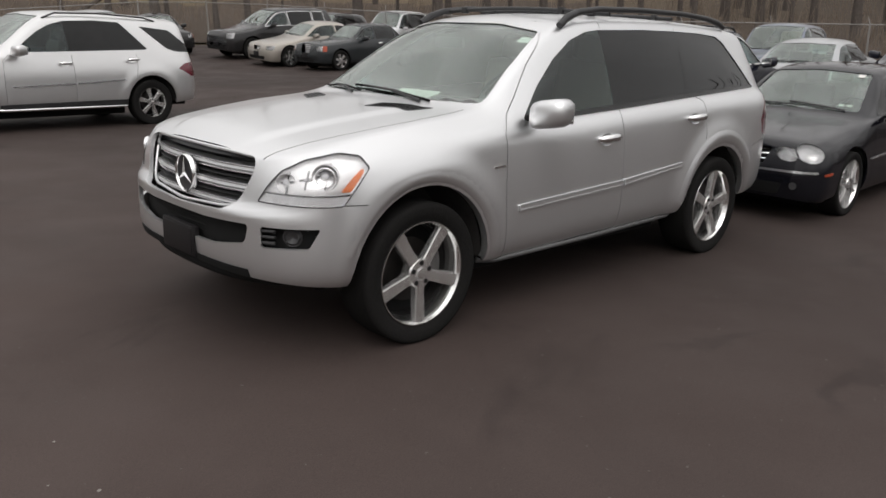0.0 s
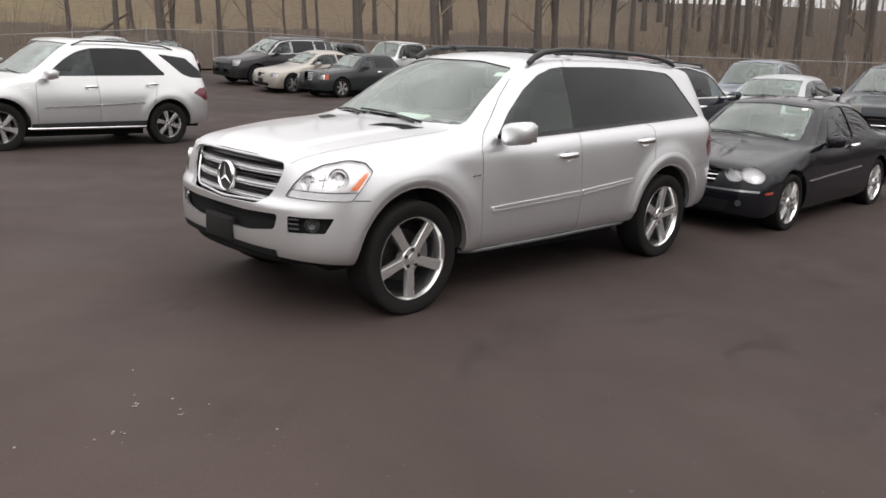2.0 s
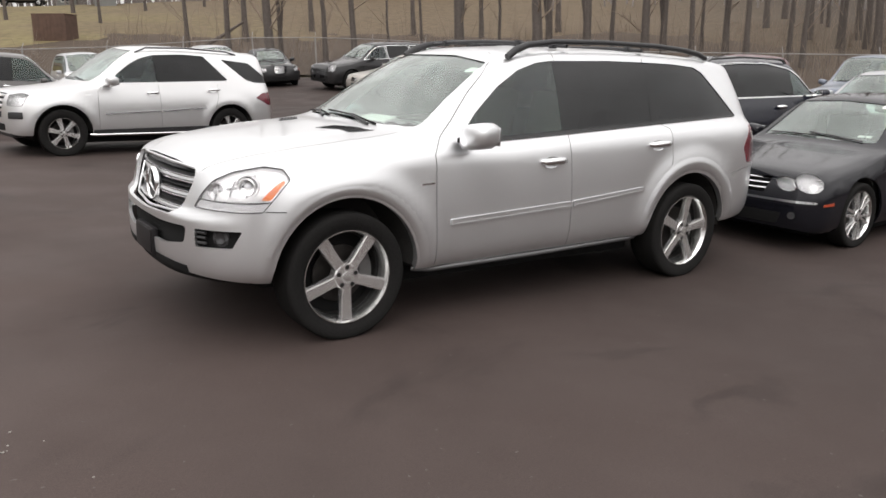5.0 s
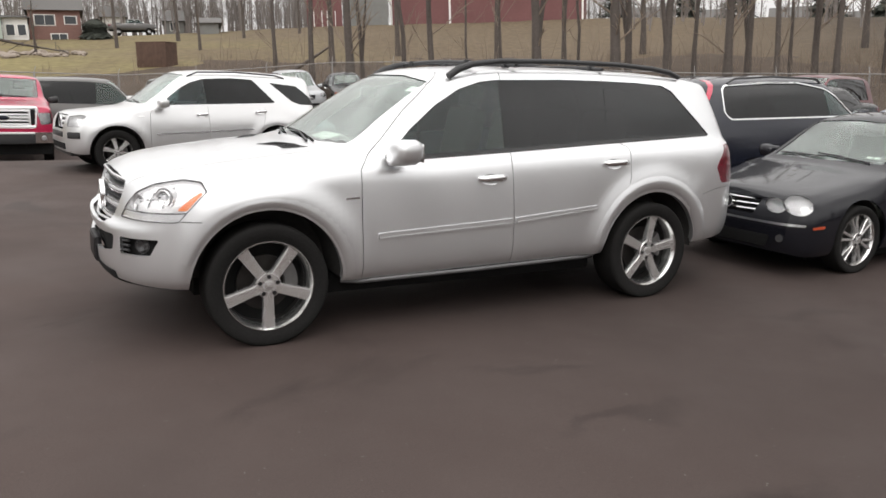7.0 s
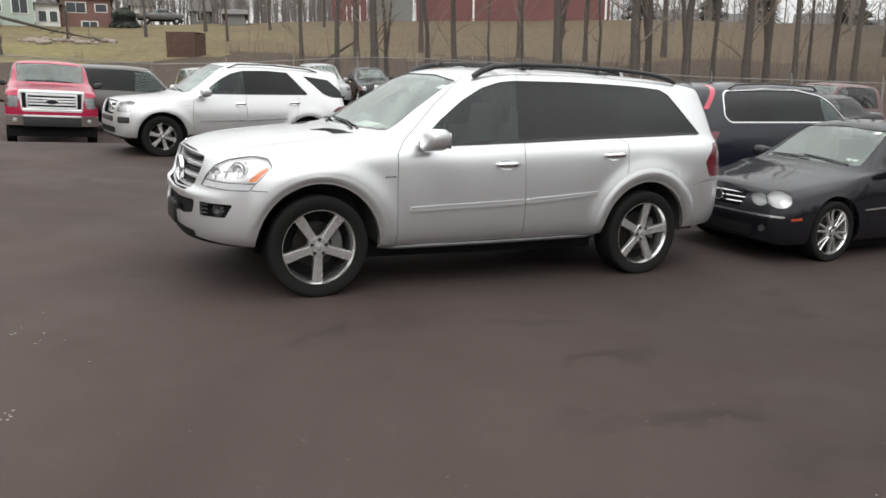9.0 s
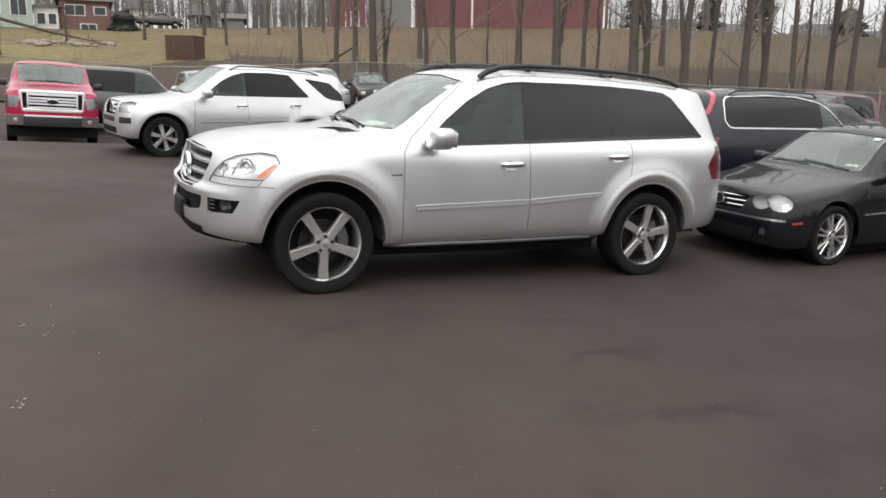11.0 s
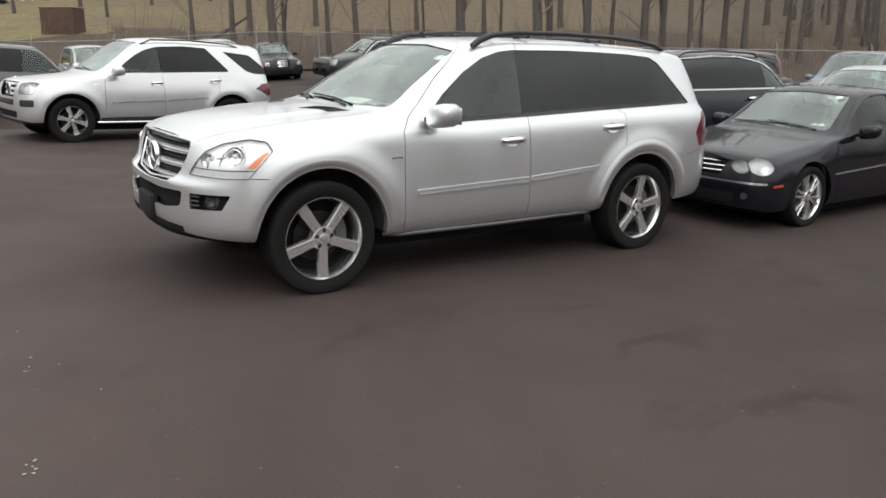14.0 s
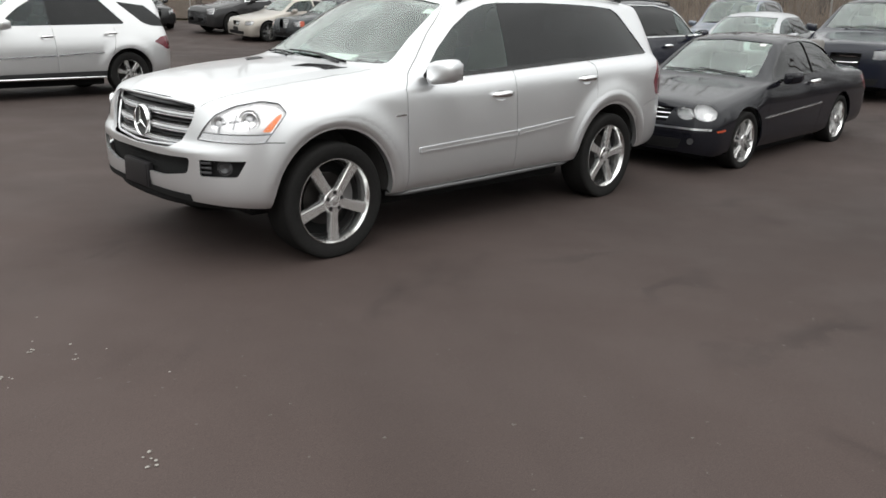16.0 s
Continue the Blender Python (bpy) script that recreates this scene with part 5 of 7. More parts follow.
    s = dict(paint=paint, wide=hw, wb=wb, r=r, hub_z=r - 0.005, rim=rim, yw=hw - 0.035, tyre=0.22, arch=r + 0.065, style=style, low=True, rows=rows,
             front=(-fo + 0.42, -fo, nose_round, [(z0, 0.03), (z0 + 0.2, 0.0), (hood_f - 0.15, 0.03), (hood_f, 0.10)]), rear=(end - 0.5, end, 0.5, list(rear_lean) or [(z0, -0.04), (z0 + 0.3, 0.0), (belt, -0.05), (H, -0.18)]),
             windows=windows, tints=list(tints or ["glass_side"] + ["glass_dark"] * 3)[: len(windows)], screens=screens, lamp_frame=(45, -fo + 0.06, hw - 0.30), lamp_round=0.025,
             lamps=[[(-0.02, zl0), (0.0, zl1), (0.22, zl1 + 0.035), (0.33, zl1 + 0.01), (0.27, zl0)]], bulbs=[(0.09, (zl0 + zl1) / 2, 0.05), (0.20, (zl0 + zl1) / 2 + 0.01, 0.05)],
             tail_frame=(-60, end - 0.3, hw - 0.06), tails=[[(-0.02, belt - 0.30), (-0.06, belt - 0.08), (0.16, belt - 0.06), (0.16, belt - 0.30)]],
             mirror=(cowl + 0.42, hw + 0.07, belt + 0.03, 0.82), handles=[(ws_top + 0.45, belt - 0.12, 0.09)], handle_y=hw - 0.022, dash=cowl + 0.12, dash_z=hood_c - 0.04, seat_z=belt - 0.33,
             seats=seats or [ws_top + 0.55], bay=hood_f - 0.22)
    if grille:
        gw, ga, gb = grille
        s["front_cuts"] = [([(-gw, gb), (gw, gb), (gw * 0.86, ga), (-gw * 0.86, ga)], -fo - 0.3, -fo + 0.5, 0.02)]

        def nose(top, piece):
            gr = new("grille", None)
            gr.parent = top
            part("grille_back", boxed(-fo + 0.17, -gw - 0.02, ga - 0.02, -fo + 0.19, gw + 0.02, gb + 0.02), M["black_plastic"], gr)
            for k in range(bars):
                z = ga + (gb - ga) * (k + 0.5) / bars
                part("grille_bar", tube(bmesh.new(), [(-fo + 0.075 + (z - ga) * 0.1 + 0.07 * (abs(y) / gw) ** 2.5, y, z) for y in np.linspace(-gw * 0.96, gw * 0.96, 9)], bar_r, 6, 1.2), M[bar_mat], gr)
            piece("lower_intake", [(-hw * 0.55, z0 + 0.06), (-hw * 0.60, z0 + 0.17), (hw * 0.60, z0 + 0.17), (hw * 0.55, z0 + 0.06)], ahead, -fo - 0.4, -fo + 0.45, M["black"], inset=-0.003, thick=0.02, rr=0.02)
            if bar_r < 0.02 and not s.get("no_plate"):
                part("plate_holder", boxed(-fo - 0.018, -0.16, z0 + 0.17, -fo + 0.05, 0.16, z0 + 0.30, bevel=0.006), M["plate_dark"], top)
            for y0, y1 in ((-0.5, 0.1), (0.0, 0.55)):
                up = lambda x, y: (x, y, s["shell"].z_at(x, y) + 0.010)
                part("wiper", tube(bmesh.new(), [up(cowl + 0.07, y0), up(cowl + 0.085, (y0 + y1) / 2), up(cowl + 0.11, y1)], 0.008, 5), M["black_plastic"], top)
            if "more_nose" in s:
                s["more_nose"](top, piece)

        s["nose"] = nose
    if merged:
        line_up = [p for w in reversed(windows) for p in w[2:]]
        kept = [p for p, q in zip(line_up, line_up[1:] + [(-9, 0)]) if abs(p[0] - q[0]) > 0.02]
        s.update(openings=[[(g0, belt + 0.01), (g1, belt + 0.02)] + kept], corner=0.006)
    s.update(more)
    return s


# the mid-size silver SUV
MID_SUV = generic(M["silver_warm"], 4.70, 1.91, 1.815, 2.915, 0.78, 1.0, 1.17, 1.135, 0.42, 1.35, 3.2, 3.5, z0=0.34, r=0.375, rim=0.245, splits=(1.62,), roof_w=0.64, lamp=(0.80, 0.96), grille=(0.50, 0.735, 0.985), bars=3, bar_mat="bright_trim", bar_r=0.021,
                  dense=0.9, seats=[1.6, 2.5], rear_lean=[(0.34, -0.05), (0.6, 0.0), (0.9, -0.03), (1.2, -0.15), (1.7, -0.35)])
MID_SUV.update(low=False, reflector="lamp_mid", bulb="lens_solid", seal=0.006, style=SIX, openings=[[(0.76, 1.172), (0.95, 1.335), (1.15, 1.48), (1.35, 1.585), (1.60, 1.650), (2.1, 1.675), (2.52, 1.660), (2.92, 1.25), (2.88, 1.235), (1.60, 1.195)], [(2.86, 1.61), (3.42, 1.56), (3.80, 1.25), (3.84, 1.20), (3.45, 1.21), (3.28, 1.26)]],
               windows=[[(0.755, 1.167), (0.945, 1.338), (1.145, 1.484), (1.345, 1.59), (1.585, 1.653), (1.585, 1.19)], [(1.588, 1.19), (1.588, 1.653), (2.1, 1.68), (2.525, 1.665), (2.925, 1.25), (2.88, 1.23)],
                                               [(2.86, 1.61), (3.42, 1.56), (3.80, 1.25), (3.84, 1.20), (3.45, 1.21), (3.28, 1.26)]],
               tints=["glass_side", "glass_dark", "glass_dark"], handles=[(1.48, 1.015, 0.10), (2.60, 1.075, 0.10)], flare=[(0.0, 0.37, 0.49, 0.02), (2.915, 0.37, 0.49, 0.02)], mirror=(0.75, 1.03, 1.20, 0.9), arch=0.455,
               seams=[[(0.56, 0.34), (0.555, 0.8), (0.57, 1.05), (0.66, 1.13)], [(1.615, 0.34), (1.60, 1.15)], [(2.42, 0.36), (2.60, 0.70), (2.68, 0.95), (2.70, 1.17)]],
               strips=[("door_moulding", "chrome_dull", 0.9, 0.012, [(0.66, 0.66), (0.66, 0.685), (1.60, 0.72), (1.60, 0.695)]), ("door_moulding", "chrome_dull", 0.9, 0.012, [(1.63, 0.696), (1.63, 0.721), (2.42, 0.765), (2.45, 0.745)]),
                       ("sill_cladding", "black_plastic", 0.9, 0.010, [(0.46, 0.30), (0.46, 0.415), (2.46, 0.44), (2.46, 0.30)]), ("fender_badge", "chrome", 0.9, 0.004, [(0.36, 0.97), (0.36, 0.985), (0.47, 0.99), (0.47, 0.975)])],
               tail_frame=(-60, 3.62, 0.86), tails=[[(-0.16, 0.93), (-0.06, 1.02), (0.12, 1.05), (0.14, 0.80), (-0.02, 0.80)]])


def mid_suv_nose(top, piece):
    badge = part("badge_disc", lathe(bmesh.new(), [(0, 0.0), (0.085, 0.0), (0.085, -0.03), (0, -0.03)], 24, Matrix.Translation((-0.72, 0, 0.86)) @ pose(0, 0, 0, 0, 0, -90)), M["black_plastic"], top)
    part("badge_ring", lathe(bmesh.new(), [(0.095, -0.02), (0.095, 0.004), (0.082, 0.004), (0.082, -0.02)], 24, Matrix.Translation((-0.723, 0, 0.86)) @ pose(0, 0, 0, 0, 0, -90)), M["chrome"], badge)
    for sg in (-1, 1):
        part("running_board", tube(bmesh.new(), [(0.42, sg * 0.90, 0.335), (0.5, sg * 0.965, 0.335), (1.4, sg * 0.975, 0.335), (2.4, sg * 0.965, 0.335), (2.48, sg * 0.9, 0.335)], 0.022, 8), M["chrome"], top, smooth=60)
        fr = slant(sg, 45, -0.72, 0.655)
        bm = box(bmesh.new(), -0.115, -0.05, -0.055, 0.115, 0.0, 0.055, bevel=0.02, m=Matrix.Translation(fr(0.17, 0.655, 0.075)) @ pose(0, 0, 0, 0, 0, 45 if sg > 0 else -45))
        fog = part("fog_recess", bm, M["black_plastic"], top)
        part("roof_rail", tube(bmesh.new(), [(1.3, sg * 0.64, 1.68), (1.5, sg * 0.635, 1.765), (2.2, sg * 0.63, 1.785), (3.0, sg * 0.62, 1.75), (3.2, sg * 0.615, 1.70)], 0.014, 8), M["black_plastic"], top, smooth=60)
    part("under_bumper", boxed(-0.72, -0.72, 0.30, -0.52, 0.72, 0.42, bevel=0.03), M["black_plastic"], top)
    part("bumper_grille", boxed(-0.785, -0.44, 0.60, -0.70, 0.44, 0.70, bevel=0.02), M["black_plastic"], top)


MID_SUV["more_nose"] = mid_suv_nose

# the dark two-door coupe with twin oval lamps
COUPE = generic(M["coupe_paint"], 4.65, 1.74, 1.41, 2.69, 0.82, 0.735, 0.93, 0.93, 0.48, 1.22, 2.25, 3.0, deck=1.0, z0=0.20, r=0.315, rim=0.238, splits=(1.85,), glass_to=2.72, style=PAIRS, grille=(0.37, 0.535, 0.685), bars=3, bar_mat="chrome",
                tints=["glass_dark", "glass_dark"], seats=[1.55, 2.35], dense=0.95)


def oval(cs, cz, a, b, n=18):
    return [(cs + a * math.cos(2 * math.pi * k / n), cz + b * math.sin(2 * math.pi * k / n)) for k in range(n)]


COUPE.update(low=False, no_plate=True, lamp_frame=(38, -0.74, 0.46), lamps=[oval(0.198, 0.652, 0.118, 0.083), oval(0.026, 0.636, 0.071, 0.064)], lamp_round=0.005, lamp_rim="chrome", seal=0.004, bulb="lamp_mid", reflector="lamp_haze", bulbs=[(0.205, 0.652, 0.055)], arch=0.372, corner=0.004,
             openings=[[(0.70, 0.935), (0.82, 1.035), (1.0, 1.15), (1.2, 1.255), (1.4, 1.305), (1.65, 1.322), (1.9, 1.320), (2.2, 1.292), (2.45, 1.215), (2.62, 1.115), (2.69, 1.02), (2.60, 0.995), (1.7, 0.955)]],
             windows=[[(0.695, 0.93), (0.818, 1.038), (0.998, 1.154), (1.198, 1.26), (1.4, 1.31), (1.65, 1.327), (1.795, 1.325), (1.795, 0.955), (1.7, 0.95)], [(1.80, 0.955), (1.80, 1.325), (1.9, 1.325), (2.205, 1.297), (2.455, 1.22), (2.626, 1.118), (2.697, 1.02), (2.60, 0.99)]],
             window_trim="gloss_black", trim_w=0.010,
             amber=[[(0.31, 0.452), (0.31, 0.474), (0.43, 0.484), (0.43, 0.459)]], amber_inset=-0.004, amber_mat="amber_dark", handles=[(1.72, 0.865, 0.09)],
             mirror=(0.86, 0.93, 0.95, 0.80), seams=[[(0.50, 0.22), (0.47, 0.6), (0.52, 0.86), (0.66, 0.90)], [(1.93, 0.24), (2.0, 0.5), (1.98, 0.8), (1.9, 0.91)]],
             strips=[("door_moulding", "chrome_dull", 0.8, 0.010, [(0.42, 0.518), (0.42, 0.533), (2.0, 0.598), (2.0, 0.582)])])


def coupe_nose(top, piece):
    piece("bumper_trim", [(-0.80, 0.474), (-0.80, 0.494), (0.80, 0.494), (0.80, 0.474)], ahead, -1.2, -0.52, M["chrome"], inset=-0.006, thick=0.02, rr=0.004)
    badge = part("badge_disc", lathe(bmesh.new(), [(0, 0.0), (0.052, 0.0), (0.052, -0.03), (0, -0.03)], 24, Matrix.Translation((-0.775, 0, 0.612)) @ pose(0, 0, 0, 0, 0, -90)), M["black_plastic"], top)
    part("badge_ring", lathe(bmesh.new(), [(0.06, -0.02), (0.06, 0.004), (0.05, 0.004), (0.05, -0.02)], 24, Matrix.Translation((-0.778, 0, 0.612)) @ pose(0, 0, 0, 0, 0, -90)), M["chrome"], badge)
    for sg in (-1, 1):
        part("fog_lamp", lathe(bmesh.new(), [(0.0, 0.0), (0.024, -0.004), (0.034, -0.002), (0.036, -0.05)], 16, Matrix.Translation((-0.793, sg * 0.62, 0.355)) @ pose(0, 0, 0, 0, 0, -90 + sg * -25)), M["lamp_smoke"], top)
    for k, y in enumerate((-0.52, -0.44)):
        part("windshield_sticker", boxed(-0.003, y, 0.0, 0.0, y + 0.06, 0.035, m=Matrix.Translation((0.665, 0, 0.985)) @ pose(0, 0, 0, 0, 58, 0)), M["paper"], top)
    part("inspection_sticker", boxed(-0.003, -0.47, 0.0, 0.0, -0.40, 0.05, m=Matrix.Translation((1.045, 0, 1.27)) @ pose(0, 0, 0, 0, 58, 0)), M["paper"], top)


COUPE["more_nose"] = coupe_nose

# the red pickup truck
PICKUP = generic(M["red_paint"], 5.85, 2.0, 1.97, 3.68, 0.95, 1.27, 1.43, 1.41, 0.45, 1.15, 2.6, 2.85, deck=1.16, z0=0.57, r=0.40, rim=0.24, splits=(1.55,), roof_w=0.80, lamp=(0.92, 1.08), grille=(0.63, 0.86, 1.24), bars=0, bar_r=0.026, bar_mat="alloy", nose_round=0.24,
                 seats=[1.5, 2.2], tints=["glass_side", "glass_side"], lamp_frame=(20, -0.93, 0.70), lamps=[[(0.0, 0.89), (0.0, 1.16), (0.24, 1.16), (0.25, 0.93)]], bulbs=[(0.12, 1.03, 0.08)], mirror=(0.72, 1.07, 1.40, 0.85), mirror_paint=M["black_plastic"], reflector="lamp_grey", bulb="lens_solid", back_glass="glass_dark", seat_mat="trim_dark", make="pickup")


def pickup_nose(top, piece):
    for sg in (-1, 1):
        bm = boxed(-1.01, min(sg * 0.60, sg * 0.985), 0.48, -0.80, max(sg * 0.60, sg * 0.985), 0.735, bevel=0.03)
        for v in bm.verts:
            v.co.x += 0.20 * (0.735 - v.co.z) if v.co.x < -0.9 else 0.0
            v.co.x += 0.10 * max(0.0, abs(v.co.y) - 0.85) / 0.13
        end = part("bumper_end", bm, M["chrome"], top)
        part("fog_lamp", lathe(bmesh.new(), [(0.0, 0.004), (0.045, 0.0), (0.055, -0.02), (0.055, -0.06)], 16, Matrix.Translation((-0.985, sg * 0.78, 0.60)) @ pose(0, 0, 0, 0, 0, -90)), M["lamp_mid"], end)
        part("tow_hook", tube(bmesh.new(), [(-0.80, sg * 0.42, 0.50), (-0.93, sg * 0.42, 0.50), (-0.95, sg * 0.42, 0.45), (-0.92, sg * 0.42, 0.41), (-0.80, sg * 0.42, 0.41)], 0.017, 6), M["black"], top)
    part("bumper_step", boxed(-1.0, -0.61, 0.685, -0.80, 0.61, 0.735, bevel=0.02), M["bright_trim"], top)
    part("bumper_middle", boxed(-0.975, -0.605, 0.47, -0.80, 0.605, 0.69, bevel=0.02), M["black_plastic"], top)
    part("air_dam", boxed(-0.74, -0.93, 0.22, -0.50, 0.93, 0.55, bevel=0.03), M["black"], top)
    surround = rounded([(-0.665, 1.255), (0.665, 1.255), (0.625, 0.845), (-0.625, 0.845)], 0.05)
    at = lambda y, z, out: (-0.955 + 0.05 * (abs(y) / 0.64) ** 3 + (z - 0.92) * 0.10 - out, y, z)
    bm = bmesh.new()
    tube(bm, [at(y, z, 0) for y, z in surround + surround[:1]], 0.045, 8)
    part("grille_surround", bm, M["bright_trim"], top, smooth=60)
    for z in (0.905, 0.985, 1.115, 1.195):
        bm, prev = bmesh.new(), None
        h = 0.022
        for k in range(13):
            y = -0.50 + k / 12
            ring = [bm.verts.new(at(y, z + a, b)) for a, b in ((-h, 0), (-h * 0.6, 0.018), (h * 0.6, 0.018), (h, 0), (h, -0.05), (-h, -0.05))]
            if prev:
                for i in range(6):
                    bm.faces.new((prev[i], prev[(i + 1) % 6], ring[(i + 1) % 6], ring[i]))
            prev = ring
        part("grille_bar", bm, M["bright_trim"], top, smooth=40)
    bm = box(bmesh.new(), -0.955, -0.5, 1.025, -0.90, 0.5, 1.075, bevel=0.012)
    part("grille_bar", bm, M["bright_trim"], top, smooth=40)
    for sg in (-1, 1):
        bm = boxed(-0.955, sg * 0.515 - 0.022, 0.87, -0.89, sg * 0.515 + 0.022, 1.225, bevel=0.006)
        part("grille_upright", bm, M["bright_trim"], top)
        part("grille_slot", boxed(-0.945, sg * 0.575 - 0.045, 0.875, -0.90, sg * 0.575 + 0.045, 1.225, bevel=0.004), M["black"], top)
    rim_oval = part("badge_rim", lathe(bmesh.new(), [(0.066, -0.02), (0.066, 0.006), (0.055, 0.008), (0.055, -0.02)], 28, Matrix.Translation((-0.972, 0, 1.05)) @ pose(0, 0, 0, 0, 0, -90) @ Matrix.Diagonal((1.95, 1, 0.9, 1))), M["chrome"], top)
    part("badge_oval", lathe(bmesh.new(), [(0.0, 0.006), (0.05, 0.004), (0.056, 0.0), (0.056, -0.02)], 28, Matrix.Translation((-0.972, 0, 1.05)) @ pose(0, 0, 0, 0, 0, -90) @ Matrix.Diagonal((1.95, 1, 0.9, 1))), M["navy_paint"], rim_oval)


PICKUP["more_nose"] = pickup_nose
PICKUP["rows"] = [(x, z0, z5 - 0.07, w3 + 0.02, z5 - 0.015, 0.86, z5, wm) if x <= 0.45 else (x, z0, z3, w3, max(z4, z5 - 0.045) if x < 2.9 else z4, w4, z5, wm) for x, z0, z3, w3, z4, w4, z5, wm in PICKUP["rows"]]

WAGON = generic(M["navy_paint"], 4.80, 1.90, 1.80, 2.86, 0.92, 0.98, 1.18, 1.22, 0.50, 1.28, 3.4, 3.7, z0=0.28, r=0.355, splits=(), glass_to=3.3, tints=["glass_dark"], window_trim="chrome", roof_w=0.66, grille=(0.35, 0.62, 0.85), corner=0.07)
WAGON["openings"] = WAGON["trim_lines"] = [[(0.80, 1.155), (3.25, 1.185), (3.34, 1.26), (3.28, 1.50), (3.18, 1.56), (2.4, 1.58), (1.8, 1.572), (1.33, 1.50), (1.1, 1.40), (0.93, 1.26)]]
WAGON["windows"] = [[(0.79, 1.15), (0.925, 1.265), (1.095, 1.405), (1.33, 1.505), (1.333, 1.155)], [(1.335, 1.155), (3.25, 1.18), (3.345, 1.26), (3.285, 1.505), (3.18, 1.565), (2.4, 1.585), (1.8, 1.577), (1.335, 1.505)]]
WAGON["tints"] = ["glass_side", "glass_dark"]
for key in ("openings", "trim_lines", "windows"):
    WAGON[key] = [[(x, 1.228 + (z - 1.155) * 1.13) for x, z in poly] for poly in WAGON[key]]
WAGON.update(window_trim=None, corner=0.006)
WAGON["rear"] = (3.60, 3.88, 0.5, [(0.28, -0.04), (0.6, 0.0), (1.2, -0.05), (1.45, -0.16), (1.80, -0.42)])


def wagon_nose(top, piece):
    for sg in (-1, 1):
        part("roof_rail", tube(bmesh.new(), [(1.3, sg * 0.63, 1.68), (1.4, sg * 0.63, 1.745), (2.3, sg * 0.63, 1.785), (2.98, sg * 0.62, 1.765), (3.10, sg * 0.61, 1.71)], 0.013, 8), M["black_plastic"], top)
        piece("tall_tail_light", [(3.60, 1.44), (3.29, 1.765), (3.36, 1.77), (3.69, 1.44)], side(sg), 0.40, 1.2, M["red_tall"], inset=-0.004, thick=0.02, rr=0.02)


WAGON["more_nose"] = wagon_nose

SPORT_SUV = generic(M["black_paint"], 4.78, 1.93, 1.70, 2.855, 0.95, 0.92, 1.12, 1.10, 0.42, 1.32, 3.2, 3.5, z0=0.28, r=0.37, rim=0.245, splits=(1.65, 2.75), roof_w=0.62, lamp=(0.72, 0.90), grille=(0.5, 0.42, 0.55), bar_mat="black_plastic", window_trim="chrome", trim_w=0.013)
SMALL_COUPE = generic(M["beige_paint"], 4.58, 1.78, 1.38, 2.76, 0.80, 0.74, 0.93, 0.92, 0.55, 1.25, 2.2, 3.0, deck=1.0, z0=0.18, r=0.32, rim=0.23, splits=(1.9,), glass_to=2.6, lamp=(0.55, 0.66), grille=(0.24, 0.52, 0.66), style=PAIRS)
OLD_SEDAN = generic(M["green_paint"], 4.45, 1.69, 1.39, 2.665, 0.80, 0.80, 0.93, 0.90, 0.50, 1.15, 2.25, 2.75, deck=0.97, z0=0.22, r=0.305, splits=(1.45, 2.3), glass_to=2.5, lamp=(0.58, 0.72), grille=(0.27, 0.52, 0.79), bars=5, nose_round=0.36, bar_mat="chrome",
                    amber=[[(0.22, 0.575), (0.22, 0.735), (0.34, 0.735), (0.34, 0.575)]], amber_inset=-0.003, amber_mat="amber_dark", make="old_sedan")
SEDAN = generic(M["pale_silver"], 4.75, 1.82, 1.44, 2.85, 0.85, 0.76, 0.97, 0.95, 0.50, 1.25, 2.4, 3.1, deck=1.03, z0=0.2, r=0.32, splits=(1.55, 2.5), glass_to=2.75, grille=(0.32, 0.50, 0.66), merged=True, make="sedan")
CROSSOVER = generic(M["grey_paint"], 4.75, 1.86, 1.80, 2.80, 0.95, 0.95, 1.10, 1.06, 0.30, 1.15, 3.1, 3.45, z0=0.28, r=0.355, splits=(1.45, 2.5), roof_w=0.66, grille=(0.40, 0.60, 0.80), merged=True, make="crossover")
DARK_SUV = generic(M["navy_paint"], 5.05, 1.98, 1.74, 3.0, 0.98, 1.0, 1.18, 1.15, 0.42, 1.30, 3.3, 3.6, z0=0.26, r=0.38, rim=0.26, splits=(1.6, 2.7), roof_w=0.64, grille=(0.26, 0.52, 0.86), bars=3, lamp_frame=(30, -0.95, 0.42), lamps=[[(0.0, 0.76), (0.03, 0.91), (0.28, 0.96), (0.38, 0.93), (0.30, 0.78)]], bulbs=[(0.15, 0.85, 0.05)], merged=True, make="dark_suv")


def painted(spec, key, **more):
    return dict(spec, paint=M[key], **more)



# ---------------------------------------------------------------- the cars in their places
def stand(x, y, rz, lift=0.0):
    """A pose on the lot, tilted with it."""
    e = 0.5
    n = Vector((-(lot(x + e, y) - lot(x - e, y)) / (2 * e), -(lot(x, y + e) - lot(x, y - e)) / (2 * e), 1)).normalized()
    q = Vector((0, 0, 1)).rotation_difference(n).to_matrix().to_4x4()
    return SLOPE @ Matrix.Translation((x, y, lot(x, y) + lift)) @ q @ pose(0, 0, 0, 0, 0, rz)


def spot(az, d):
    """A place at the azimuth and distance from the middle of the walk."""
    return -2.0 + d * math.cos(radians(az)), -5.6 + d * math.sin(radians(az))



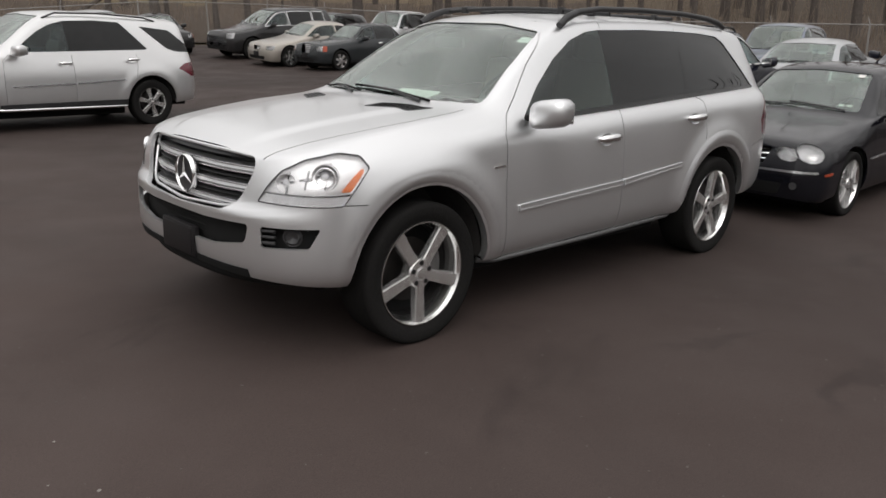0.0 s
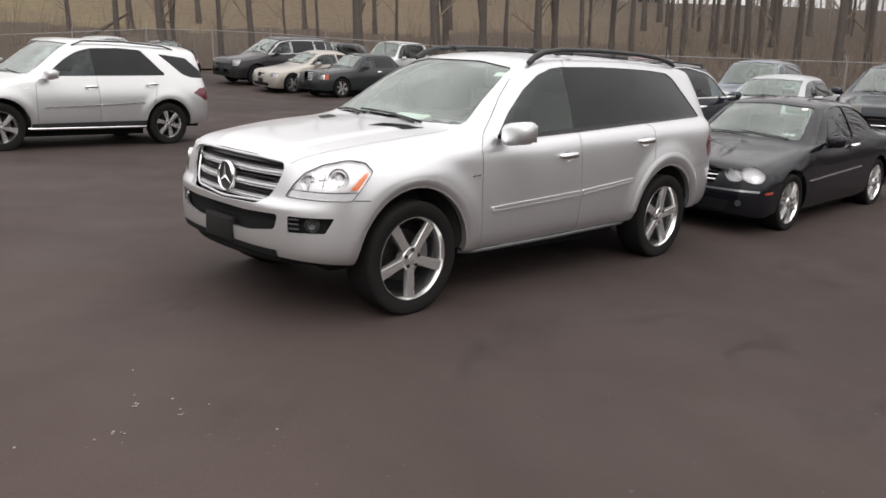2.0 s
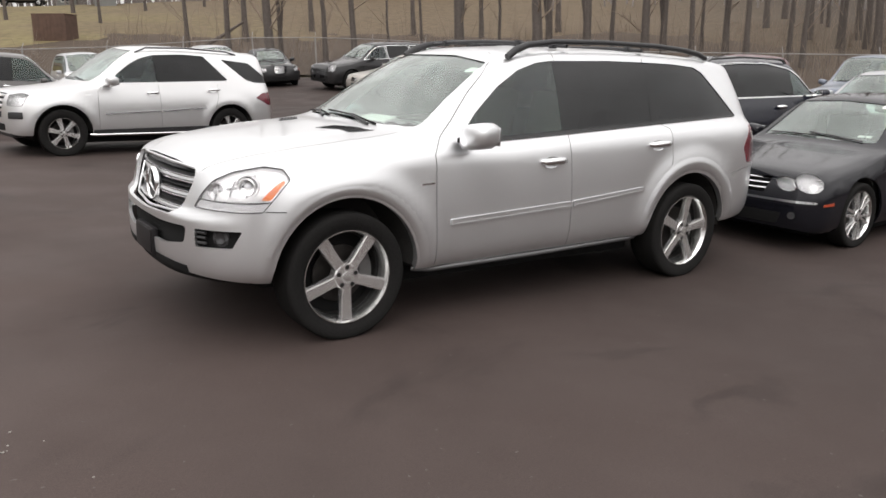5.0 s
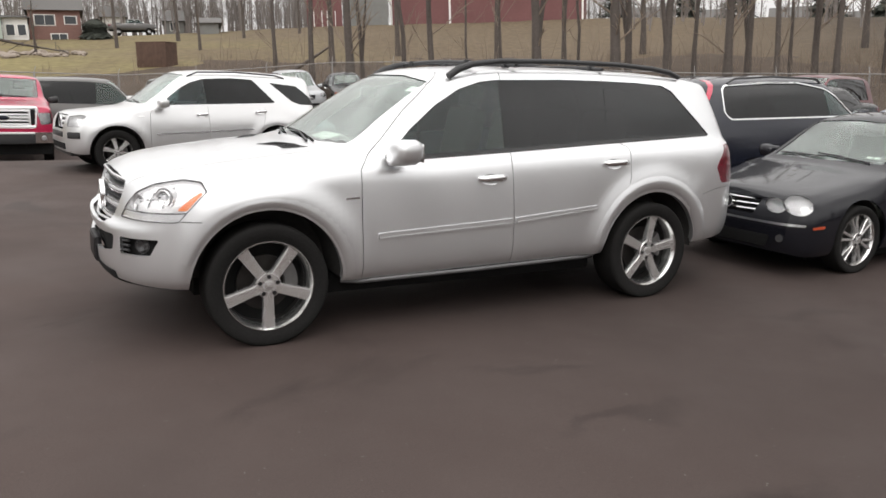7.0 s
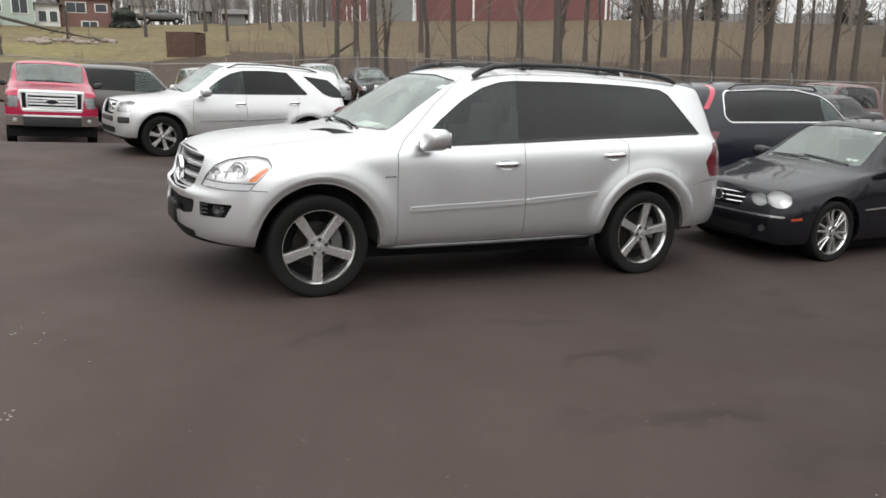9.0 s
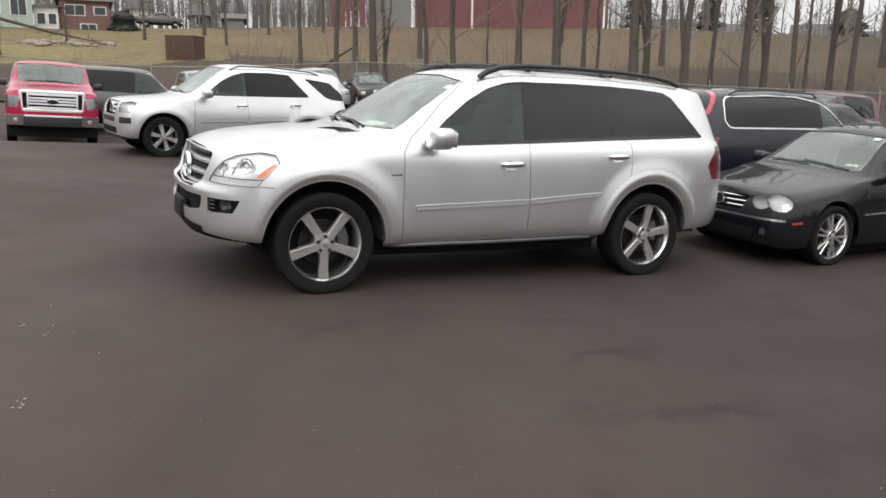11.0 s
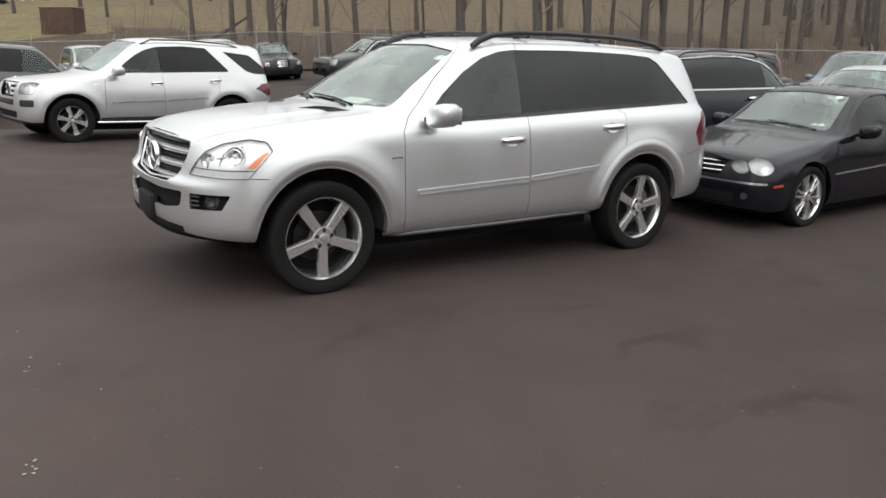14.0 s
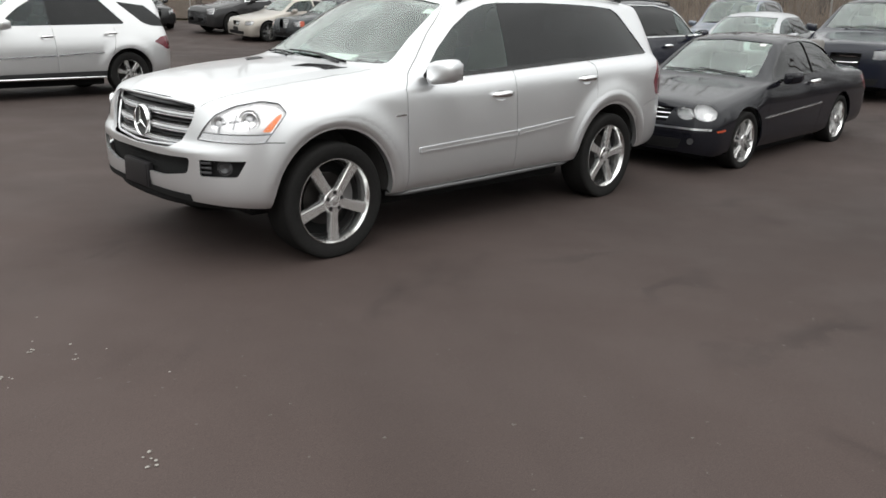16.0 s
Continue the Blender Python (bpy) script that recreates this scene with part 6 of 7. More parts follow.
BIGGER = Matrix.Diagonal((1.08, 1.08, 1.11, 1))
car("large_suv", BIG_SUV, SLOPE, "silver large SUV with black roof rails and five-spoke alloy wheels", "suv")
car("coupe", COUPE, stand(5.42, -0.30, 0), "black two-door coupe with twin oval headlights and multi-spoke wheels")
car("mid_size_suv", MID_SUV, stand(0.10, 9.92, 7), "silver mid-size SUV with chrome side steps and dark rear glass", "suv")
car("pickup_truck", PICKUP, stand(-1.54, 15.2, 90), "red pickup truck with large chrome grille and bumper", "truck")
car("station_wagon", WAGON, stand(10.02, 2.48, 180), "dark blue station wagon with chrome window trim, tall red tail lights")
car("crossover", CROSSOVER, stand(2.25, 19.6, 176), "dark grey crossover parked behind the red pickup truck")
car("sedan", SEDAN, stand(12.87, 2.85, 6), "silver sedan with a sticker on its windshield")
car("dark_suv", DARK_SUV, stand(13.2, 0.45, 8), "dark blue SUV parked behind the black coupe", "suv")
car("sport_suv", SPORT_SUV, stand(13.75, 25.2, 1) @ BIGGER, "black sport SUV with chrome window trim", "suv")
car("small_coupe", SMALL_COUPE, stand(13.5, 22.0, -3) @ BIGGER, "beige metallic coupe with bright alloy wheels")
car("old_sedan", OLD_SEDAN, stand(13.8, 19.35, 0) @ BIGGER, "old dark green sedan with upright chrome grille and amber indicators")
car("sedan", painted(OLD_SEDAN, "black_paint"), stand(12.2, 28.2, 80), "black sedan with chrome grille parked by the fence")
car("crossover", painted(CROSSOVER, "beige_paint"), stand(7.9, 28.0, 86), "tan crossover parked by the fence")
car("crossover", painted(CROSSOVER, "pale_silver"), stand(9.8, 28.0, 84), "pale silver crossover parked by the fence")
car("minivan", painted(CROSSOVER, "pale_silver"), stand(4.65, 28.2, 90), "pale green-grey minivan parked by the fence", "minivan")
car("crossover", painted(CROSSOVER, "white_paint"), stand(21.6, 26.2, 20) @ Matrix.Diagonal((1.06, 1.06, 1.08, 1)), "white crossover parked in the far row")
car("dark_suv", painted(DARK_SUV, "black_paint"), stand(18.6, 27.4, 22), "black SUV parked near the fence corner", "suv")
car("minivan", painted(CROSSOVER, "blue_paint"), stand(17.45, 5.4, 10), "blue-grey minivan with a wide windshield", "minivan")
car("crossover", painted(CROSSOVER, "maroon_paint"), stand(17.7, 9.6, 10), "maroon crossover parked by the fence")
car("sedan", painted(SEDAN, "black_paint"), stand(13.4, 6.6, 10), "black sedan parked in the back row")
car("pickup_truck", painted(PICKUP, "grey_paint"), Matrix.Translation(site(*spot(81.4, 112))) @ pose(0, 0, 0, 0, 0, 173), "grey pickup truck parked on the hill by the houses", "truck")


# ---------------------------------------------------------------- fence, trees and the hill
def along(points, step):
    out = []
    for (ax, ay), (bx, by) in zip(points, points[1:]):
        n = max(1, round(math.hypot(bx - ax, by - ay) / step))
        out += [(ax + (bx - ax) * k / n, ay + (by - ay) * k / n) for k in range(n)]
    return out + [points[-1]]


def chain_link_fence():
    fence = tagged(new("fence", None), "grey chain-link fence with round posts and top rail", "fence", kind="structure")
    posts = [p for p in along(FENCE, 3.3) if -22 < p[0] < 38 and p[1] > -22]
    h = 1.9
    for k, (x, y) in enumerate(posts):
        x, y, z = site(x, y, 0, lot)
        bm = tube(bmesh.new(), [(x, y, z - 0.3), (x, y, z + h + 0.04)], 0.035, 8)
        post = part("post", bm, M["galvanised"], fence)
        bm = tube(bmesh.new(), [(x, y, z + h + 0.02), (x + 0.10, y + 0.12, z + h + 0.28)], 0.014, 5)
        part("post_arm", bm, M["galvanised"], post)
    rows, wires = [], []
    for (ax, ay), (bx, by) in zip(posts, posts[1:]):
        (ax, ay, za), (bx, by, zb) = site(ax, ay, 0, lot), site(bx, by, 0, lot)
        part("top_rail", tube(bmesh.new(), [(ax, ay, za + h), (bx, by, zb + h)], 0.022, 6), M["galvanised"], fence)
        l = math.hypot(bx - ax, by - ay)
        u = Vector(((bx - ax) / l, (by - ay) / l, (zb - za) / l))
        base = Vector((ax, ay, za + 0.03))
        n = int((l + h) / 0.14)
        for s in (1, -1):
            for i in range(n):
                o = i * 0.14 - (h if s > 0 else 0)
                t0, t1 = (max(0, -o), min(h, l - o)) if s > 0 else (max(0, o - l), min(h, o))
                if t1 <= t0:
                    continue
                a, b = base + u * (o + s * t0) + Vector((0, 0, t0)), base + u * (o + s * t1) + Vector((0, 0, t1))
                w = u * 0.0022
                wires.append((a - w, a + w, b + w, b - w))
    me = bpy.data.meshes.new("wire_mesh")
    me.from_pydata([tuple(v) for q in wires for v in q], [], [tuple(range(4 * k, 4 * k + 4)) for k in range(len(wires))])
    ob = link("wire_mesh", me, M["galvanised"], fence)
    ob["kind"] = "stuff"


def bare_tree(x, y, h, r, rng, lean=0.0, forks=9, name="tree", label=""):
    top = tagged(new(name, None), label or "bare leafless tree with grey-brown trunk behind the fence", "tree", "trees behind the fence")
    top.location = site(x, y, -0.15)
    la = rng.uniform(0, 6.28)
    path, rad = [], []
    for k in range(9):
        f = k / 8
        path.append((math.cos(la) * lean * h * f * f + rng.uniform(-1, 1) * 0.22 * f, math.sin(la) * lean * h * f * f + rng.uniform(-1, 1) * 0.22 * f, h * f))
        rad.append(max(0.02, r * (1 - 0.85 * f) * (1.25 if k == 0 else 1)))
    part("trunk", tube(bmesh.new(), path, rad, 9), M["bark"], top, smooth=60)
    if rng.random() < 0.45 and name == "tree":
        i, a = rng.choice((1, 1, 2)), rng.uniform(0, 6.28)
        b = Vector(path[i])
        d = Vector((math.cos(a), math.sin(a), 0)) * rng.uniform(0.10, 0.26)
        stem = [b + (d + Vector((0, 0, 1))) * h * 0.6 * t + Vector((rng.uniform(-1, 1), rng.uniform(-1, 1), 0)) * 0.25 * t for t in (0, 0.2, 0.45, 0.7, 1.0)]
        part("fork", tube(bmesh.new(), stem, [r * q for q in (0.62, 0.5, 0.38, 0.25, 0.08)], 8), M["bark"], top, smooth=60)
    bm = bmesh.new()
    for k in range(forks):
        f = rng.uniform(0.12, 0.95)
        i = min(7, int(f * 8))
        p = Vector(path[i]).lerp(Vector(path[i + 1]), f * 8 - i)
        a, up, l = rng.uniform(0, 6.28), rng.uniform(0.6, 1.8), h * rng.uniform(0.08, 0.24) * (1.1 - 0.5 * f)
        d = Vector((math.cos(a), math.sin(a), up)).normalized()
        pts = [p + d * l * t + Vector((0, 0, 0.12 * l * t * t)) + Vector((rng.uniform(-1, 1), rng.uniform(-1, 1), 0)) * 0.06 * l * t for t in (0, 0.35, 0.7, 1.0)]
        r0 = max(0.012, r * 0.24 * (1 - 0.7 * f))
        tube(bm, pts, [r0, r0 * 0.7, r0 * 0.45, r0 * 0.2], 5)
        for j in range(7):
            t = rng.uniform(0.25, 1.0)
            q = pts[0].lerp(pts[3], t)
            e = (d + Vector((rng.uniform(-1, 1), rng.uniform(-1, 1), rng.uniform(-0.3, 1)))).normalized() * l * rng.uniform(0.2, 0.5)
            tube(bm, [q, q + e * 0.5 + Vector((0, 0, 0.03)), q + e], [r0 * 0.35, r0 * 0.22, r0 * 0.08], 4)
    part("crown", bm, M["twig"], top, smooth=60)
    return top


def thicket(name, label, spots, rng):
    bm = bmesh.new()
    for x, y, h, n in spots:
        x, y, z = site(x, y, -0.05)
        for _ in range(n):
            a, s = rng.uniform(0, 6.28), rng.uniform(0, 0.6)
            b = Vector((x + rng.uniform(-0.5, 0.5), y + rng.uniform(-0.5, 0.5), z))
            e = b + Vector((math.cos(a) * s, math.sin(a) * s, 1)) * h * rng.uniform(0.5, 1.1)
            m = b.lerp(e, 0.55) + Vector((rng.uniform(-1, 1), rng.uniform(-1, 1), 0)) * 0.12
            tube(bm, [b, m, e], [0.012, 0.009, 0.004], 3)
    ob = part(name, bm, M["twig"], None, smooth=60)
    tagged(ob, label, "brush", kind="stuff")


def house(x, y, rz, w, d, h, wall, roof, windows, label, ridge=2.5, name="house"):
    top = tagged(new(name, None), label, "house" if name == "house" else name)
    top.matrix_basis = Matrix.Translation(site(x, y, -0.3)) @ pose(0, 0, 0, 0, 0, rz)
    body = part("wall", boxed(-w / 2, 0, -1.5, w / 2, d, h), M[wall], top)
    bm = bmesh.new()
    e = 0.4
    v = [bm.verts.new(p) for p in ((-w / 2 - e, -e, h), (w / 2 + e, -e, h), (w / 2 + e, d / 2, h + ridge), (-w / 2 - e, d / 2, h + ridge), (-w / 2 - e, d + e, h), (w / 2 + e, d + e, h))]
    for f in ((0, 1, 2, 3), (3, 2, 5, 4), (0, 3, 4), (1, 5, 2), (0, 4, 5, 1)):
        bm.faces.new([v[i] for i in f])
    part("roof", bm, M[roof], top)
    for wx, wz, ww, wh in windows:
        win = part("window", boxed(wx - ww / 2 - 0.08, -0.05, wz - wh / 2 - 0.08, wx + ww / 2 + 0.08, -0.004, wz + wh / 2 + 0.08, bevel=0.01), M["trim_white"], top)
        n = max(1, round(ww / 0.8))
        for k in range(n):
            a = wx - ww / 2 + ww * k / n
            part("pane", boxed(a + 0.03, -0.062, wz - wh / 2, a + ww / n - 0.03, -0.052, wz + wh / 2), M["window_dark"], win)
    return top


chain_link_fence()
rng = random.Random(7)
# the near row of trunks on the bank, then a looser belt behind it
for az, d, r, h in ((67.5, 45, 0.36, 16), (66.7, 47, 0.2, 12), (63.7, 46, 0.22, 13), (61.7, 44, 0.26, 15), (59.3, 47, 0.12, 11), (57.0, 50, 0.15, 12), (54.4, 45, 0.42, 16), (51.6, 48, 0.15, 12), (49.0, 44, 0.42, 17), (48.2, 46, 0.30, 15), (45.6, 45, 0.34, 16),
                    (43.9, 47, 0.20, 14), (41.7, 45, 0.34, 16), (40.5, 46, 0.27, 15), (38.7, 44, 0.22, 14), (38.0, 48, 0.15, 13), (36.5, 46, 0.26, 15), (35.2, 45, 0.24, 14), (32.6, 47, 0.2, 14), (31.8, 45, 0.2, 13), (29.5, 50, 0.2, 14), (27.6, 46, 0.3, 16),
                    (25.8, 45, 0.15, 12), (24.4, 47, 0.28, 15), (22.0, 45, 0.34, 16), (20.2, 48, 0.3, 15), (17.5, 46, 0.34, 16), (14.5, 47, 0.3, 15), (11.5, 46, 0.3, 15), (70.2, 46, 0.24, 13), (72.8, 52, 0.2, 12), (69.0, 58, 0.3, 15),
                    (34, 64, 0.3, 17), (47.5, 62, 0.3, 17), (57.5, 66, 0.28, 16), (64.5, 68, 0.3, 17), (52.8, 60, 0.25, 15), (78, 72, 0.17, 14), (83.3, 84, 0.22, 14), (79.5, 90, 0.26, 15), (75.2, 88, 0.2, 16), (71.5, 94, 0.2, 16)):
    x, y = spot(az, d)
    bare_tree(x, y, h, r * 0.72, rng, lean=rng.uniform(0.0, 0.09), forks=16 if r > 0.25 else 11)
# the wood stands denser at the corner of the lot
for k in range(26):
    bare_tree(*spot(rng.uniform(5, 33), rng.uniform(52, 76)), rng.uniform(11, 16), rng.uniform(0.10, 0.26), rng, lean=rng.uniform(0.0, 0.08), forks=8)


def conifer(x, y, h, r, rng):
    top = tagged(new("conifer", None), "dark evergreen on the crest of the hill", "tree", "far evergreens")
    top.location = site(x, y, -0.2)
    part("trunk", tube(bmesh.new(), [(0, 0, 0), (0, 0, h * 0.5), (0, 0, h)], [0.25, 0.15, 0.03], 6), M["bark"], top)
    v, f = [], []
    for k in range(3200):
        t = rng.random() ** 0.7
        z = h * (0.06 + 0.94 * t)
        q = r * (1 - t) ** (0.45 if r > 0.6 * h else 1.0) * rng.uniform(0.35, 1.05) * (0.8 + 0.2 * math.sin(z * 4))
        a = rng.uniform(0, 6.28)
        c = Vector((q * math.cos(a), q * math.sin(a), z))
        d = Vector((math.cos(a), math.sin(a), -0.45)) * rng.uniform(0.4, 0.9)
        s = Vector((-math.sin(a), math.cos(a), rng.uniform(-0.3, 0.3))) * rng.uniform(0.15, 0.35)
        n = len(v)
        v += [tuple(c - s), tuple(c + s), tuple(c + d)]
        f.append((n, n + 1, n + 2))
    me = bpy.data.meshes.new("crown")
    me.from_pydata(v, [], f)
    link("crown", me, M["conifer"], top)


def shed():
    x, y = spot(81.0, 60)
    top = tagged(new("shed", None), "small weathered brown shed on the grassy hill", "shed")
    top.matrix_basis = Matrix.Translation(site(x, y, -0.15)) @ pose(0, 0, 0, 0, 1.5, -42) @ Matrix.Diagonal((0.9, 0.9, 1.03, 1))
    for k in range(9):
        a = -1.3 + 0.289 * k
        part("board", boxed(a, -0.03, 0, a + 0.28, 0.0, 1.75, bevel=0.008), M["rust_brown"], top)
    part("side_wall", boxed(1.28, 0, 0, 1.31, 1.5, 1.72), M["rust_brown"], top)
    part("side_wall", boxed(-1.31, 0, 0, -1.28, 1.5, 1.72), M["rust_brown"], top)
    part("back_wall", boxed(-1.3, 1.5, 0, 1.3, 1.53, 1.7), M["rust_brown"], top)
    part("roof", boxed(-1.34, -0.05, 1.75, 1.34, 1.60, 1.81, bevel=0.02), M["rust_brown"], top)


def rock(x, y, s, rng):
    bm = bmesh.new()
    bmesh.ops.create_icosphere(bm, subdivisions=2, radius=s)
    o = rng.uniform(0, 50)
    for v in bm.verts:
        v.co *= 1 + 0.35 * noise.noise(v.co / s + Vector((o, 0, 0)))
        v.co.z *= 0.6
    ob = part("rock", bm, M["rock"], None, smooth=30)
    ob.location = site(x, y, 0.1 * s)
    tagged(ob, "rough tan boulder in a pile on the meadow", "rock", "rock pile")


def wing(az0, az1, d0, d1, h, wall, label, windows, ridge, name):
    """A building whose front runs between two azimuths."""
    a, b = spot(az0, d0), spot(az1, d1)
    w = math.hypot(b[0] - a[0], b[1] - a[1])
    m = ((a[0] + b[0]) / 2, (a[1] + b[1]) / 2)
    return house(m[0], m[1], math.degrees(math.atan2(b[1] - a[1], b[0] - a[0])), w, 9, h, wall, "roof_grey", windows, label, ridge, name)


barn = wing(65.2, 51.8, 114, 110, 7.5, "barn_red", "long red barn with white corner boards", [], 3.5, "barn")
for f in (-13.2, -4.9, 3.4 + 9.6):
    part("corner_board", boxed(f - 0.13, -0.06, -1.5, f + 0.13, -0.003, 7.5), M["trim_white"], barn)
wing(68.4, 65.4, 113, 113, 6.0, "barn_grey", "pale grey barn wing with plain walls", [], 2.0, "barn")
red = wing(71.0, 68.6, 112, 112, 6.0, "barn_red", "small red barn with white door frames", [], 2.0, "barn")
for f in (-0.9, 0.9):
    part("door_frame", boxed(f - 0.6, -0.05, -1, f - 0.48, -0.003, 2.4), M["trim_white"], red)
    part("door_frame", boxed(f + 0.48, -0.05, -1, f + 0.6, -0.003, 2.4), M["trim_white"], red)
wing(88.4, 85.4, 100, 100, 3.4, "brick", "brick house with white window frames on the hill", [(-1.0, 2.35, 2.0, 1.05), (1.6, 2.35, 1.2, 0.8), (0.3, 0.55, 1.6, 0.6)], 2.6, "house")
wing(93.2, 89.9, 98, 98, 7.2, "siding_green", "pale green clapboard house with white trim", [(-0.9, 2.3, 1.3, 1.1), (1.5, 2.5, 1.5, 1.8)], 2.4, "house")
wing(89.85, 88.45, 99, 99, 2.6, "siding_white", "white porch between the two houses", [(-0.5, 1.3, 0.8, 1.1), (0.6, 1.3, 0.8, 1.1)], 0.6, "porch")
wing(84.2, 82.8, 130, 130, 3.6, "siding_white", "white house behind the parked pickup truck", [(0.4, 2.2, 1.2, 1.2)], 2.0, "house")
wing(80.4, 79.2, 132, 132, 3.0, "barn_grey", "small grey house behind bare trees", [(0, 2.2, 1.2, 1.2)], 2.0, "house")
wing(78.2, 76.9, 104, 104, 1.6, "barn_grey", "grey garage behind the bare trees", [], 1.0, "garage")
for az, d, w in ((47.6, 150, 3.4), (44.0, 156, 2.6), (38.3, 150, 3.0), (34.0, 160, 3.5)):
    wing(az + w / 2, az - w / 2, d, d, 3.2, "siding_white", "distant white house on the horizon", [(0, 1.8, 1.2, 1.0)], 2.2, "house")
# the broad low ones stand for bushes, built like the conifers
for az, d, h, r in ((41.8, 130, 12, 3.6), (45.0, 140, 9, 3.6), (36.5, 135, 6, 3.8), (33.0, 138, 5, 4.2), (49.6, 128, 13, 3.2), (84.6, 99, 2.3, 1.6)):
    conifer(*spot(az, d), h, r, rng)
shed()
for k in range(24):
    rock(*spot(88.6 + rng.uniform(-3.4, 2.2), 74 + rng.uniform(-2, 2)), rng.uniform(0.15, 0.6), rng)
# the dead limb that hangs over the bank, and a broken trunk leaning between the trees
limb_tree = bare_tree(*spot(98, 58), 12, 0.4, rng, label="bare tree with a long drooping dead limb")
a, b = Vector((*spot(97.5, 58), 0)), Vector((*spot(86.0, 58), 0))
bm = bmesh.new()
pts = [Vector((p.x, p.y, z)) for p, z in ((a, 5.0), (a.lerp(b, 0.4), 4.2), (a.lerp(b, 0.75), 3.4), (b, 3.0))]
tube(bm, pts, [0.16, 0.12, 0.08, 0.03], 7)
for k in range(14):
    q = pts[1].lerp(pts[3], rng.random())
    e = Vector((rng.uniform(-1, 1), rng.uniform(-0.5, 0.5), rng.uniform(-0.6, 0.8))) * rng.uniform(0.5, 1.6)
    tube(bm, [q, q + e * 0.5, q + e], [0.03, 0.02, 0.008], 4)
bmesh.ops.transform(bm, matrix=Matrix.Translation(-limb_tree.location) @ SLOPE, verts=bm.verts)
part("limb", bm, M["bark"], limb_tree, smooth=60)
a = Vector((*spot(72.2, 52), 0))
b = Vector((*spot(69.2, 52), 0))
zl = terrain(a.x, a.y)
log = part("fallen_trunk", tube(bmesh.new(), [SLOPE @ Vector(p) for p in ((a.x, a.y, zl - 0.1), ((a.x + b.x) / 2, (a.y + b.y) / 2, zl + 0.75), (b.x, b.y, zl + 1.7))], [0.14, 0.11, 0.06], 8), M["bark"], None, smooth=60)
tagged(log, "broken dead trunk leaning among the bare trees", "log")
for az, d, h, r in ((91.8, 62, 3.4, 0.12), (88.0, 75, 5, 0.12)):
    bare_tree(*spot(az, d), h, r, rng, lean=0.05, forks=16, label="small bare crooked tree on the meadow")
spots = []
for k in range(230):
    az = rng.uniform(14, 76) if k < 200 else rng.uniform(76, 96)
    d = 39 + rng.random() ** 2 * 22
    x, y = spot(az, d)
    if beyond(x, y) > 0.8:
        spots.append((x, y, rng.uniform(0.7, 2.0), 12))
thicket("brush", "bare brown brush and saplings along the fence", spots, rng)
saplings = []
for k in range(110):
    x, y = spot(rng.uniform(15, 78), rng.uniform(41, 62))
    if beyond(x, y) > 1:
        saplings.append((x, y, rng.uniform(1.8, 4.2), 4))
far = []
for k in range(850):
    az = rng.uniform(66, 100) if k < 550 else rng.uniform(10, 66)
    x, y = spot(az, rng.uniform(124, 175) if az > 50 else rng.uniform(85, 150))
    far.append((x, y, rng.uniform(7, 13) if az > 50 else rng.uniform(3, 8), 1))
bm = bmesh.new()
for x, y, h, _ in far:
    b = site(x, y, -0.2)
    tube(bm, [b, b + Vector((rng.uniform(-0.5, 0.5), 0, h * 0.5)), b + Vector((rng.uniform(-1, 1), 0, h))], [0.13, 0.09, 0.02], 4)
    for j in range(22):
        t = rng.uniform(0.2, 0.95)
        q = b + Vector((0, 0, h * t))
        e = Vector((rng.uniform(-1, 1), rng.uniform(-1, 1), rng.uniform(0.4, 1.4))) * h * 0.2 * (1.2 - t)
        tube(bm, [q, q + e], [0.045, 0.012], 3)
tagged(part("far_woods", bm, M["far_twig"], None, smooth=60), "hazy bare woods on the horizon behind the houses", "woods", kind="stuff")
thicket("saplings", "thin bare saplings between the larger trunks", saplings, rng)
